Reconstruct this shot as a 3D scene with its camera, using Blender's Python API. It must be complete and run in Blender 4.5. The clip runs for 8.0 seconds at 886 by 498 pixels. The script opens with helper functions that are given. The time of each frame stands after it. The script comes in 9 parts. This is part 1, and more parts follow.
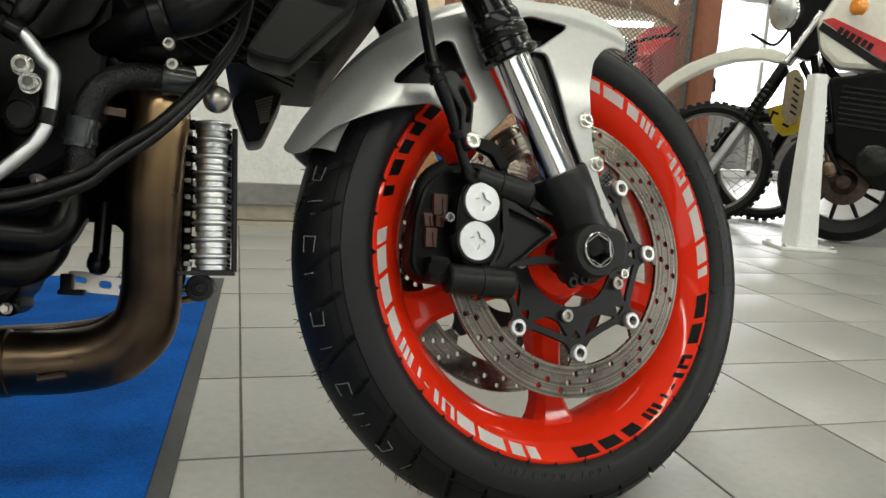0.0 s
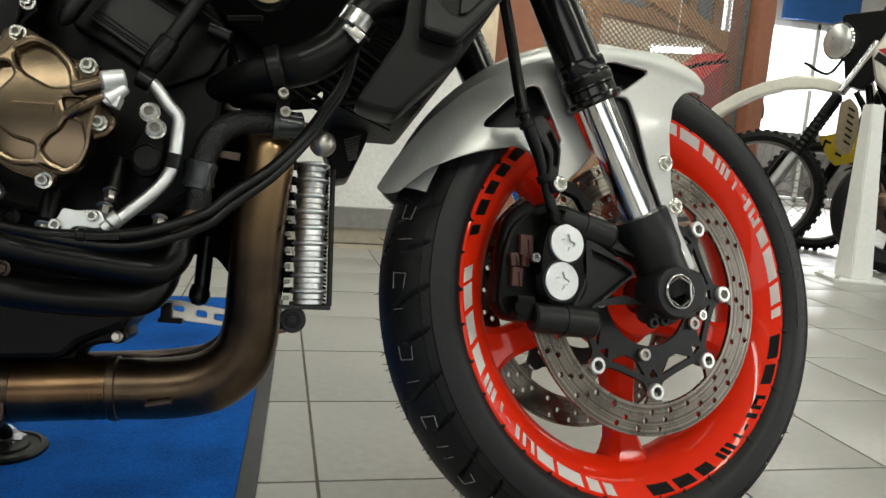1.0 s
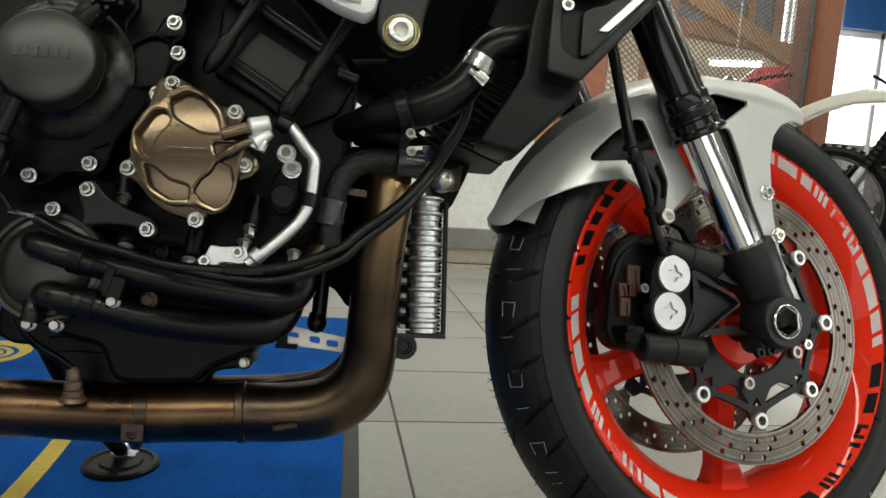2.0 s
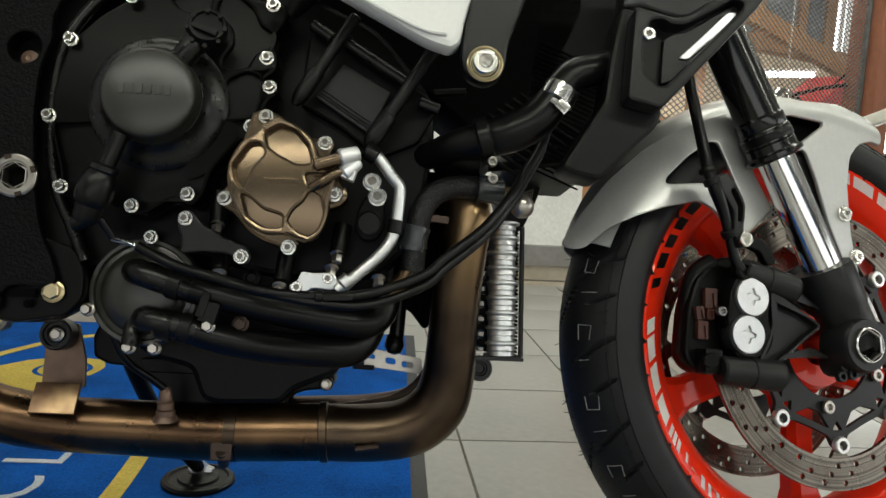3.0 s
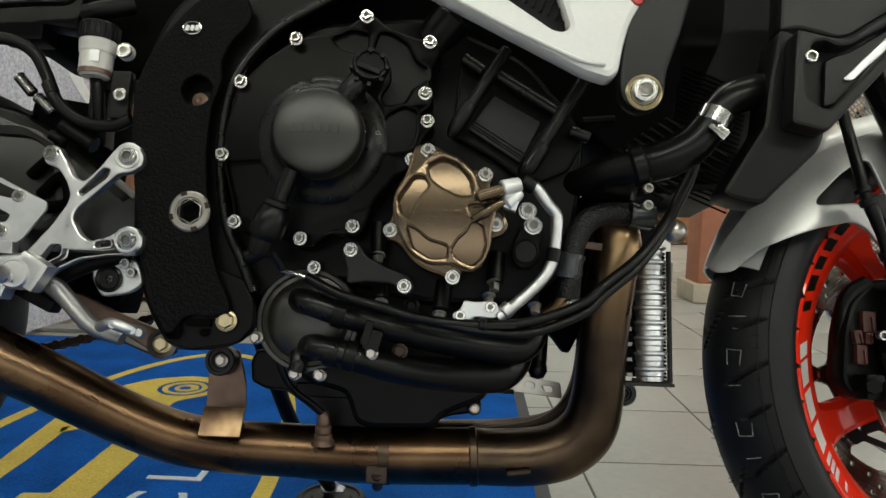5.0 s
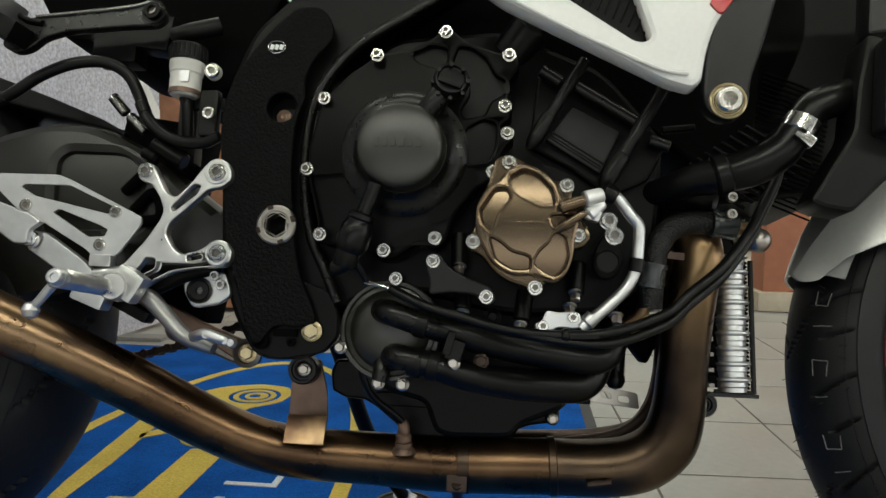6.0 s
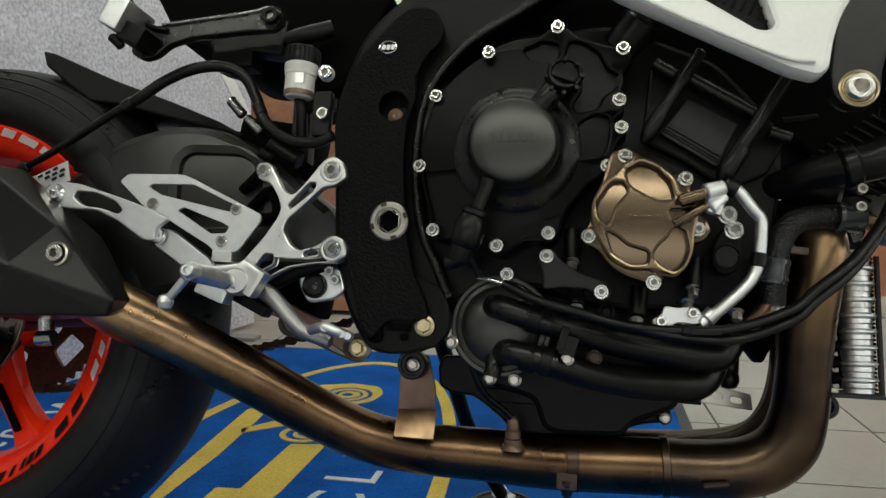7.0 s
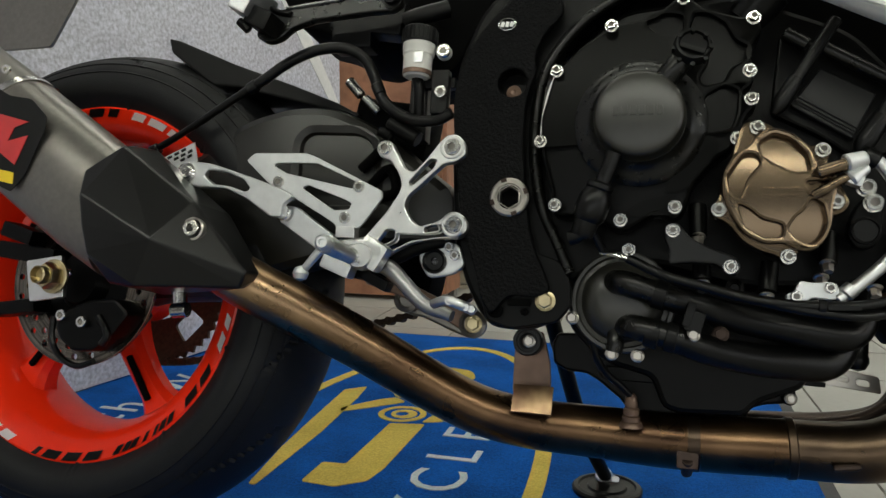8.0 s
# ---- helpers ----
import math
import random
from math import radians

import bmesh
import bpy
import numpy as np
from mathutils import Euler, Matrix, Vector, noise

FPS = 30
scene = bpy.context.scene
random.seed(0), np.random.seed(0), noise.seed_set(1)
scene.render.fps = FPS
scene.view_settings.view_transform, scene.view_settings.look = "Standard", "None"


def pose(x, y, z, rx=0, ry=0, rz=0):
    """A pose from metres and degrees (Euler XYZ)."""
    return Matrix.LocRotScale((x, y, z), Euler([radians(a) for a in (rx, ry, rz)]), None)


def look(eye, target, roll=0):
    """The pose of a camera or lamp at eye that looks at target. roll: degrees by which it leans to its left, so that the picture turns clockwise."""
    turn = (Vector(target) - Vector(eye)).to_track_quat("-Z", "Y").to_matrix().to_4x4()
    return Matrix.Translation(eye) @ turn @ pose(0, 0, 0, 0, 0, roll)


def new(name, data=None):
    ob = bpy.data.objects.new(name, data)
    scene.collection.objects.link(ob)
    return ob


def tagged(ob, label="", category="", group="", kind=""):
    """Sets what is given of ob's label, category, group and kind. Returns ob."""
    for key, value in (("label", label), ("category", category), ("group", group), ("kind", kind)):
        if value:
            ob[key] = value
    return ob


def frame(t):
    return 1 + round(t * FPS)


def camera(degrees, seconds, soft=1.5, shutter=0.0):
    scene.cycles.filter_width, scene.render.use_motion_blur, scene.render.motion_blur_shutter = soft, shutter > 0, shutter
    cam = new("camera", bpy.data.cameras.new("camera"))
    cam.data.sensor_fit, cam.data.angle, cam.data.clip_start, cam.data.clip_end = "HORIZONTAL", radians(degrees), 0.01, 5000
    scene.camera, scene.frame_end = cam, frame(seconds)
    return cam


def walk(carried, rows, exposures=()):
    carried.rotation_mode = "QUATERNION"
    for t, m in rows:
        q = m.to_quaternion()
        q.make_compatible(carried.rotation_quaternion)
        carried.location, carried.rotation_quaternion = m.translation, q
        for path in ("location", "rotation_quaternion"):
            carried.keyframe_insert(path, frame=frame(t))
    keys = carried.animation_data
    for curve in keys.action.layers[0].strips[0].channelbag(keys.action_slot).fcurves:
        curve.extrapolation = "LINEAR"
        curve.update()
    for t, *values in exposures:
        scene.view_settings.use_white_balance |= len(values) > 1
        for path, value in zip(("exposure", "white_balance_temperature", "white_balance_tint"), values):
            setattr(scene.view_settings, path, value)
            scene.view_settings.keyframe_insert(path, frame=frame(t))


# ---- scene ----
cam = camera(61.1, 8.0)
METRES, EYE, TILT, LEAN, TURN = 0.392, 0.450, -9.7, -3.65, -13.0
ROWS = [
    (0.0, 0.0, 0.0, 0.0, -0.0, 0.0, 0.0),
    (0.5, -0.0651, -0.0412, 0.0299, 1.35, 0.74, -0.67),
    (1.0, -0.135, -0.0699, 0.05, 2.69, 1.42, -1.26),
    (1.5, -0.2302, -0.1152, 0.0715, 4.46, 1.89, -1.36),
    (3.0, -0.3927, -0.2022, 0.1151, 9.5, 3.33, -1.32),
    (3.5, -0.4431, -0.2252, 0.1203, 10.77, 3.68, -1.14),
    (4.0, -0.4928, -0.2392, 0.1255, 11.97, 3.92, -1.03),
    (4.5, -0.5536, -0.2585, 0.136, 13.39, 4.12, -0.98),
    (6.0, -0.6623, -0.3202, 0.1476, 18.62, 4.87, -0.79),
    (6.5, -0.7103, -0.3422, 0.1371, 21.69, 5.3, -0.96),
    (7.0, -0.7536, -0.3609, 0.1201, 24.13, 5.19, -1.17),
    (7.5, -0.8088, -0.394, 0.0989, 26.54, 4.91, -1.49),
    (8.0, -0.8631, -0.4309, 0.0724, 29.48, 4.44, -1.74),
]
walk(cam, [(t, pose(0, 0, EYE, TILT, LEAN, TURN) @ pose(METRES * x, METRES * y, METRES * z, 90 + pitch, roll, yaw)) for t, x, y, z, yaw, pitch, roll in ROWS],
     [(0.0, -0.80), (3.0, -0.86), (5.0, -0.90), (8.0, -0.98)])

# ---- light ----
world = bpy.data.worlds.new("sky")
scene.world = world
world.use_nodes = True
_n = world.node_tree.nodes
_l = world.node_tree.links
sky = _n.new("ShaderNodeTexSky")
sky.sky_type = "NISHITA"
sky.sun_disc = False
sky.sun_elevation = radians(38)
sky.sun_rotation = radians(70)
_l.new(sky.outputs[0], _n["Background"].inputs[0])
_n["Background"].inputs[1].default_value = 0.05


def area_lamp(name, eye, target, sx, sy, watts, color=(1, 1, 1)):
    d = bpy.data.lights.new(name, "AREA")
    d.shape, d.size, d.size_y, d.energy, d.color = "RECTANGLE", sx, sy, watts, color
    ob = new(name, d)
    ob.matrix_world = look(eye, target)
    return ob


sun = bpy.data.lights.new("sun", "SUN")
sun.energy, sun.angle, sun.color = 2.5, radians(0.5), (1.0, 0.95, 0.88)
new("sun", sun).matrix_world = look((9, 3.2, 7), (3, 1.2, 0))
# Added fill from behind the camera; no window is seen there.
area_lamp("window_light_front", (1.0, -4.3, 1.15), (0.5, 1.0, 0.75), 8.5, 1.4, 120, (0.95, 0.96, 0.90))
area_lamp("window_light_right", (7.3, -1.0, 1.6), (0.0, 1.2, 0.4), 4.8, 2.1, 150, (0.97, 0.98, 0.96))
area_lamp("door_light", (5.6, 7.8, 1.1), (1.5, 2.0, 0.4), 1.5, 1.9, 80, (0.97, 0.98, 0.96))
area_lamp("store_lamp_light", (2.62, 5.38, 1.20), (2.62, 5.50, 0.0), 0.40, 0.10, 22, (1.0, 0.93, 0.82))
CEILING_ROWS = ((-3.7, 15), (-1.9, 280), (0.9, 70), (2.3, 150), (4.9, 300))
for y, watts in CEILING_ROWS:
    area_lamp("strip_light", (0.75, y, 2.905), (0.75, y + 0.01, 0), 7.8, 0.22, watts, (0.90, 0.92, 0.79))

# ---- materials ----
def mat(name, color, rough=0.5, metal=0.0, var=0.15, scale=40.0, bump=0.0, bump_scale=200.0, coat=0.0,
        color2=None, mix_scale=6.0, rough_var=0.03, spec=0.5, island=0.0, stretch=(1, 1, 1), detail=6.0):
    """A surface with two scales of variation in colour and gloss and a fine relief."""
    m = bpy.data.materials.new(name)
    m.use_nodes = True
    nt = m.node_tree
    n, l = nt.nodes, nt.links
    b = n["Principled BSDF"]
    tc = n.new("ShaderNodeTexCoord")
    mp = n.new("ShaderNodeMapping")
    mp.inputs["Scale"].default_value = stretch
    l.new(tc.outputs["Object"], mp.inputs[0])
    fine = n.new("ShaderNodeTexNoise")
    fine.inputs["Scale"].default_value, fine.inputs["Detail"].default_value = scale, detail
    l.new(mp.outputs[0], fine.inputs["Vector"])
    wide = n.new("ShaderNodeTexNoise")
    wide.inputs["Scale"].default_value, wide.inputs["Detail"].default_value = mix_scale, 3.0
    l.new(mp.outputs[0], wide.inputs["Vector"])
    ramp = n.new("ShaderNodeValToRGB")
    ramp.color_ramp.elements[0].position, ramp.color_ramp.elements[1].position = 0.35, 0.65
    c2 = color2 or tuple(c * (1 - var) for c in color)
    ramp.color_ramp.elements[0].color, ramp.color_ramp.elements[1].color = (*c2, 1), (*color, 1)
    l.new(wide.outputs["Fac"], ramp.inputs[0])
    mx = n.new("ShaderNodeMixRGB")
    mx.blend_type = "MULTIPLY"
    mx.inputs[0].default_value = 1.0
    gr = n.new("ShaderNodeMapRange")
    gr.inputs["From Min"].default_value, gr.inputs["From Max"].default_value = 0.3, 0.7
    gr.inputs["To Min"].default_value, gr.inputs["To Max"].default_value = 1 - var, 1 + var * 0.5
    l.new(fine.outputs["Fac"], gr.inputs["Value"])
    l.new(ramp.outputs[0], mx.inputs[1])
    l.new(gr.outputs[0], mx.inputs[2])
    out = mx.outputs[0]
    if island:
        oi = n.new("ShaderNodeObjectInfo")
        hs = n.new("ShaderNodeMapRange")
        hs.inputs["To Min"].default_value, hs.inputs["To Max"].default_value = 1 - island, 1 + island
        l.new(oi.outputs["Random"], hs.inputs["Value"])
        m2 = n.new("ShaderNodeMixRGB")
        m2.blend_type = "MULTIPLY"
        m2.inputs[0].default_value = 1.0
        l.new(out, m2.inputs[1])
        l.new(hs.outputs[0], m2.inputs[2])
        out = m2.outputs[0]
    l.new(out, b.inputs["Base Color"])
    rr = n.new("ShaderNodeMapRange")
    rr.inputs["From Min"].default_value, rr.inputs["From Max"].default_value = 0.3, 0.7
    rr.inputs["To Min"].default_value, rr.inputs["To Max"].default_value = max(0.02, rough - rough_var), min(1, rough + rough_var)
    l.new(fine.outputs["Fac"], rr.inputs["Value"])
    l.new(rr.outputs[0], b.inputs["Roughness"])
    b.inputs["Metallic"].default_value = metal
    b.inputs["Coat Weight"].default_value = coat
    b.inputs["Coat Roughness"].default_value = 0.06
    b.inputs["Specular IOR Level"].default_value = spec
    if bump:
        bn = n.new("ShaderNodeTexNoise")
        bn.inputs["Scale"].default_value, bn.inputs["Detail"].default_value = bump_scale, 4.0
        l.new(mp.outputs[0], bn.inputs["Vector"])
        bp = n.new("ShaderNodeBump")
        bp.inputs["Strength"].default_value, bp.inputs["Distance"].default_value = bump, 0.002
        l.new(bn.outputs["Fac"], bp.inputs["Height"])
        l.new(bp.outputs[0], b.inputs["Normal"])
    return m


M = {
    "tile": mat("floor_tile", (0.325, 0.317, 0.300), 0.34, var=0.10, scale=60, bump=0.015, bump_scale=120, mix_scale=2.5, island=0.07),
    "grout": mat("grout", (0.16, 0.14, 0.12), 0.9, var=0.3, scale=80),
    "mat_blue": mat("mat_pile_blue", (0.0045, 0.094, 0.41), 0.95, var=0.35, scale=260, bump=1.0, bump_scale=420, mix_scale=9, spec=0.1),
    "mat_yellow": mat("mat_pile_yellow", (0.64, 0.485, 0.11), 0.95, var=0.22, scale=260, bump=1.0, bump_scale=420, spec=0.1),
    "mat_white": mat("mat_pile_pale", (0.55, 0.62, 0.66), 0.95, var=0.2, scale=260, bump=1.0, bump_scale=420, spec=0.1),
    "mat_edge": mat("mat_rubber_edge", (0.05, 0.05, 0.055), 0.75, var=0.2, scale=90, bump=0.2),
    "plaster": mat("rough_white_plaster", (0.80, 0.79, 0.765), 0.9, var=0.10, scale=70, bump=0.9, bump_scale=60),
    "taupe": mat("taupe_wall_paint", (0.085, 0.075, 0.065), 0.8, var=0.12, scale=40, bump=0.1),
    "ceiling": mat("ceiling_paint", (0.30, 0.30, 0.29), 0.9, var=0.05),
    "speckle": mat("printed_asphalt_grey", (0.58, 0.58, 0.65), 0.5, var=0.36, scale=120, mix_scale=4, color2=(0.48, 0.47, 0.54), detail=2),
    "print_line": mat("printed_pale_line", (0.75, 0.74, 0.74), 0.55, var=0.08, scale=90),
    "print_brick": mat("printed_brown", (0.36, 0.16, 0.09), 0.55, var=0.25, scale=30),
    "terracotta": mat("terracotta_paint", (0.36, 0.135, 0.075), 0.6, var=0.12, scale=25, bump=0.05),
    "skirting": mat("beige_skirting_tile", (0.46, 0.40, 0.31), 0.4, var=0.12, scale=30),
    "ledge": mat("grey_ledge_board", (0.23, 0.22, 0.21), 0.6, var=0.15, scale=40),
    "white_steel": mat("white_painted_steel", (0.78, 0.78, 0.76), 0.4, var=0.05, scale=50),
    "mesh_steel": mat("grey_mesh_steel", (0.20, 0.20, 0.20), 0.45, 0.5, var=0.2),
    "wood": mat("orange_brown_timber", (0.42, 0.215, 0.095), 0.45, var=0.25, scale=20, stretch=(1, 1, 8)),
    "tyre": mat("tyre_rubber", (0.0075, 0.0078, 0.0085), 0.5, var=0.25, scale=70, bump=0.12, bump_scale=500, mix_scale=9, spec=0.22),
    "tyre_tread": mat("tyre_tread_rubber", (0.008, 0.008, 0.0085), 0.72, var=0.3, scale=90, bump=0.2, bump_scale=600, spec=0.3),
    "sidewall": mat("grey_tyre_sidewall", (0.013, 0.0137, 0.015), 0.45, var=0.2, scale=60, bump=0.08, bump_scale=400, spec=0.25),
    "tyre_mark": mat("faint_tyre_marking", (0.009, 0.009, 0.0095), 0.6, var=0.3, scale=200),
    "mould_mark": mat("worn_chalk_mark", (0.25, 0.25, 0.245), 0.8, var=0.4, scale=200),
    "red": mat("orange_red_wheel_paint", (0.76, 0.023, 0.003), 0.5, var=0.05, scale=15, coat=0.4, rough_var=0.03, spec=0.08),
    "sticker_white": mat("white_reflective_tape", (0.90, 0.90, 0.88), 0.4, var=0.03),
    "sticker_black": mat("black_tape", (0.008, 0.008, 0.008), 0.5, var=0.2, spec=0.2),
    "disc": mat("brushed_disc_steel", (0.20, 0.180, 0.154), 0.27, 1.0, var=0.2, scale=30, mix_scale=14, color2=(0.14, 0.12, 0.10), rough_var=0.06),
    "steel": mat("bright_steel", (0.62, 0.61, 0.59), 0.22, 1.0, var=0.15, scale=60),
    "chrome": mat("chrome", (0.78, 0.77, 0.76), 0.13, 1.0, var=0.05, rough_var=0.04),
    "zinc": mat("zinc_bolt", (0.84, 0.82, 0.77), 0.24, 1.0, var=0.15, scale=120),
    "nickel": mat("worn_nickel_steel", (0.46, 0.43, 0.39), 0.32, 1.0, var=0.12, scale=80),
    "gold_zinc": mat("yellow_zinc_bolt", (0.55, 0.46, 0.28), 0.3, 1.0, var=0.2, scale=120),
    "alu": mat("machined_aluminium", (0.80, 0.80, 0.79), 0.35, 1.0, var=0.1, scale=50, rough_var=0.08),
    "alu_satin": mat("satin_aluminium", (0.70, 0.71, 0.72), 0.40, 1.0, var=0.08, scale=80),
    "cast_black": mat("black_cast_paint", (0.0022, 0.0022, 0.0021), 0.36, var=0.3, scale=120, bump=0.06, bump_scale=500, spec=0.12),
    "cover_black": mat("satin_black_engine_paint", (0.0036, 0.0036, 0.0030), 0.29, var=0.2, scale=150, spec=0.34, rough_var=0.03),
    # Lighter base than the other black engine paints, for dome and pump.
    "dome_black": mat("lighter_black_engine_paint", (0.019, 0.0185, 0.0145), 0.34, var=0.12, scale=150, spec=0.6, rough_var=0.02),
    "case_black": mat("satin_black_case_paint", (0.0024, 0.0024, 0.0021), 0.33, var=0.2, scale=150, spec=0.08, rough_var=0.03),
    "guard_black": mat("grained_black_guard", (0.0030, 0.0030, 0.0034), 0.5, var=0.3, scale=160, bump=1.0, bump_scale=330, spec=0.08),
    "plastic": mat("black_plastic", (0.0035, 0.0035, 0.0035), 0.40, var=0.25, scale=90, bump=0.03, bump_scale=900, spec=0.2),
    "grey_plastic": mat("dark_grey_plastic", (0.0085, 0.0088, 0.0092), 0.36, var=0.15, scale=90, bump=0.04, bump_scale=900, spec=0.28),
    "cap_black": mat("satin_black_cap_paint", (0.0060, 0.0060, 0.0060), 0.30, var=0.06, scale=40, spec=0.28, rough_var=0.01, detail=1.0),
    "swing_black": mat("brownish_black_swingarm_paint", (0.0085, 0.0080, 0.0062), 0.33, var=0.15, scale=60, spec=0.42, rough_var=0.03),
    "fork_black": mat("black_anodised_fork", (0.010, 0.010, 0.010), 0.15, 0.3, var=0.1, spec=0.6),
    "rubber": mat("black_rubber_hose", (0.0030, 0.0030, 0.0030), 0.31, var=0.3, scale=120, bump=0.04, bump_scale=400, spec=0.24),
    "bronze": mat("bronze_cover_paint", (0.165, 0.122, 0.082), 0.24, 1.0, var=0.05, scale=30, rough_var=0.008, detail=1),
    "exhaust": mat("heat_tinted_exhaust_steel", (0.47, 0.315, 0.175), 0.29, 1.0, var=0.25, scale=26, mix_scale=9, color2=(0.22, 0.143, 0.088), rough_var=0.035, detail=3),
    "header": mat("dull_brown_header_steel", (0.130, 0.088, 0.056), 0.33, 1.0, var=0.25, scale=24, mix_scale=7, color2=(0.035, 0.026, 0.022), rough_var=0.08, detail=3),
    "braid": mat("woven_black_braid", (0.0045, 0.0045, 0.005), 0.42, var=0.6, scale=420, bump=1.0, bump_scale=380, spec=0.35),
    "smoke": mat("smoky_clear_sleeve", (0.022, 0.026, 0.028), 0.25, var=0.2, scale=60, spec=0.6),
    "exhaust_dark": mat("sooted_exhaust_steel", (0.085, 0.06, 0.05), 0.42, 0.9, var=0.4, scale=60, mix_scale=12, bump=0.2),
    "weld": mat("straw_tinted_weld", (0.38, 0.265, 0.145), 0.32, 1.0, var=0.3, scale=40, mix_scale=20, color2=(0.20, 0.12, 0.075)),
    "titan": mat("grey_titanium_sleeve", (0.215, 0.202, 0.184), 0.37, 0.9, var=0.12, scale=160, mix_scale=5),
    "pearl": mat("silver_metallic_paint", (0.50, 0.505, 0.495), 0.36, 0.55, var=0.04, scale=200, coat=0.4, rough_var=0.0),
    "pedal": mat("dull_forged_aluminium", (0.40, 0.40, 0.40), 0.42, 1.0, var=0.1, scale=80),
    "panel_white": mat("pale_pearl_panel_paint", (0.82, 0.825, 0.81), 0.28, 0.0, var=0.03, scale=200, coat=0.8, rough_var=0.0),
    "milky": mat("milky_plastic", (0.62, 0.61, 0.58), 0.35, var=0.1, spec=0.5),
    "brown_plate": mat("brown_tinted_steel", (0.20, 0.125, 0.09), 0.40, 0.5, var=0.25, scale=30, mix_scale=15),
    "yellow_sign": mat("yellow_sign_paint", (0.85, 0.60, 0.02), 0.5, var=0.08),
    "cream": mat("cream_paint", (0.80, 0.77, 0.68), 0.3, var=0.05, coat=0.6),
    "blue_sign": mat("blue_sign_paint", (0.02, 0.13, 0.42), 0.5, var=0.1),
    "red_paint": mat("red_tank_paint", (0.55, 0.02, 0.02), 0.3, var=0.08, coat=0.6),
    "amber": mat("amber_lens", (0.90, 0.30, 0.02), 0.15, var=0.1, coat=0.8),
    "copper": mat("dark_red_gap_fill", (0.055, 0.010, 0.005), 0.5, 0.0, var=0.4, scale=90, mix_scale=40),
    "tan": mat("worn_tan_plate", (0.26, 0.20, 0.12), 0.55, var=0.2, scale=60),
    "grey_glass": mat("grey_glazing", (0.20, 0.22, 0.26), 0.15, var=0.25, scale=9, mix_scale=3),
    "cream_board": mat("cream_painted_board", (0.66, 0.55, 0.40), 0.6, var=0.12, scale=12),
    "rust": mat("rusty_chain_steel", (0.12, 0.075, 0.05), 0.6, 0.7, var=0.4, scale=200),
    # Near black: shade put into the colour of recesses and gaps; also fins, mesh.
    "dark": mat("near_black_shade", (0.0015, 0.0015, 0.0015), 0.7, var=0.3, scale=60, spec=0.04),
    "radiator": mat("radiator_fin_black", (0.005, 0.005, 0.005), 0.6, 0.3, var=0.4, scale=200, spec=0.3),
}

# heat tint of the exhaust: golden towards the silencer, dull brown towards the engine
nt = M["exhaust"].node_tree
shader = nt.nodes["Principled BSDF"]
tint_from = shader.inputs["Base Color"].links[0].from_socket
where = nt.nodes.new("ShaderNodeTexCoord")
axes = nt.nodes.new("ShaderNodeSeparateXYZ")
along = nt.nodes.new("ShaderNodeMapRange")
along.inputs["From Min"].default_value, along.inputs["From Max"].default_value = 0.26, 0.44
tint = nt.nodes.new("ShaderNodeMixRGB")
tint.blend_type = "MULTIPLY"
tint.inputs[2].default_value = (0.36, 0.32, 0.31, 1)
nt.links.new(where.outputs["Object"], axes.inputs[0])
nt.links.new(axes.outputs["X"], along.inputs["Value"])
nt.links.new(along.outputs[0], tint.inputs[0])
nt.links.new(tint_from, tint.inputs[1])
nt.links.new(tint.outputs[0], shader.inputs["Base Color"])

# straw tint at the header's top, its golden highlight put into the colour
nt = M["header"].node_tree
shader = nt.nodes["Principled BSDF"]
tint_from = shader.inputs["Base Color"].links[0].from_socket
where = nt.nodes.new("ShaderNodeTexCoord")
axes = nt.nodes.new("ShaderNodeSeparateXYZ")
along = nt.nodes.new("ShaderNodeMapRange")
along.inputs["From Min"].default_value, along.inputs["From Max"].default_value = 0.33, 0.43
tint = nt.nodes.new("ShaderNodeMixRGB")
tint.inputs[2].default_value = (0.35, 0.23, 0.12, 1)
nt.links.new(where.outputs["Object"], axes.inputs[0])
nt.links.new(axes.outputs["Z"], along.inputs["Value"])
nt.links.new(along.outputs[0], tint.inputs[0])
nt.links.new(tint_from, tint.inputs[1])
nt.links.new(tint.outputs[0], shader.inputs["Base Color"])

# turned rings on the brake discs
nt = M["disc"].node_tree
shader = nt.nodes["Principled BSDF"]
steel_from = shader.inputs["Base Color"].links[0].from_socket
where = nt.nodes.new("ShaderNodeTexCoord")
flat = nt.nodes.new("ShaderNodeVectorMath")
flat.operation = "MULTIPLY"
flat.inputs[1].default_value = (1, 0, 1)
far = nt.nodes.new("ShaderNodeVectorMath")
far.operation = "LENGTH"
rings = nt.nodes.new("ShaderNodeTexNoise")
rings.noise_dimensions = "1D"
rings.inputs["Scale"].default_value, rings.inputs["Detail"].default_value = 330.0, 4.0
worn = nt.nodes.new("ShaderNodeMapRange")
worn.inputs["From Min"].default_value, worn.inputs["From Max"].default_value = 0.3, 0.7
worn.inputs["To Min"].default_value, worn.inputs["To Max"].default_value = 0.45, 1.35
turned = nt.nodes.new("ShaderNodeMixRGB")
turned.blend_type = "MULTIPLY"
turned.inputs[0].default_value = 1.0
nt.links.new(where.outputs["Object"], flat.inputs[0])
nt.links.new(flat.outputs[0], far.inputs[0])
nt.links.new(far.outputs["Value"], rings.inputs["W"])
nt.links.new(rings.outputs["Fac"], worn.inputs["Value"])
nt.links.new(steel_from, turned.inputs[1])
nt.links.new(worn.outputs[0], turned.inputs[2])
nt.links.new(turned.outputs[0], shader.inputs["Base Color"])

# ---- building helpers ----
SHARP = radians(32)


BOWED = {}


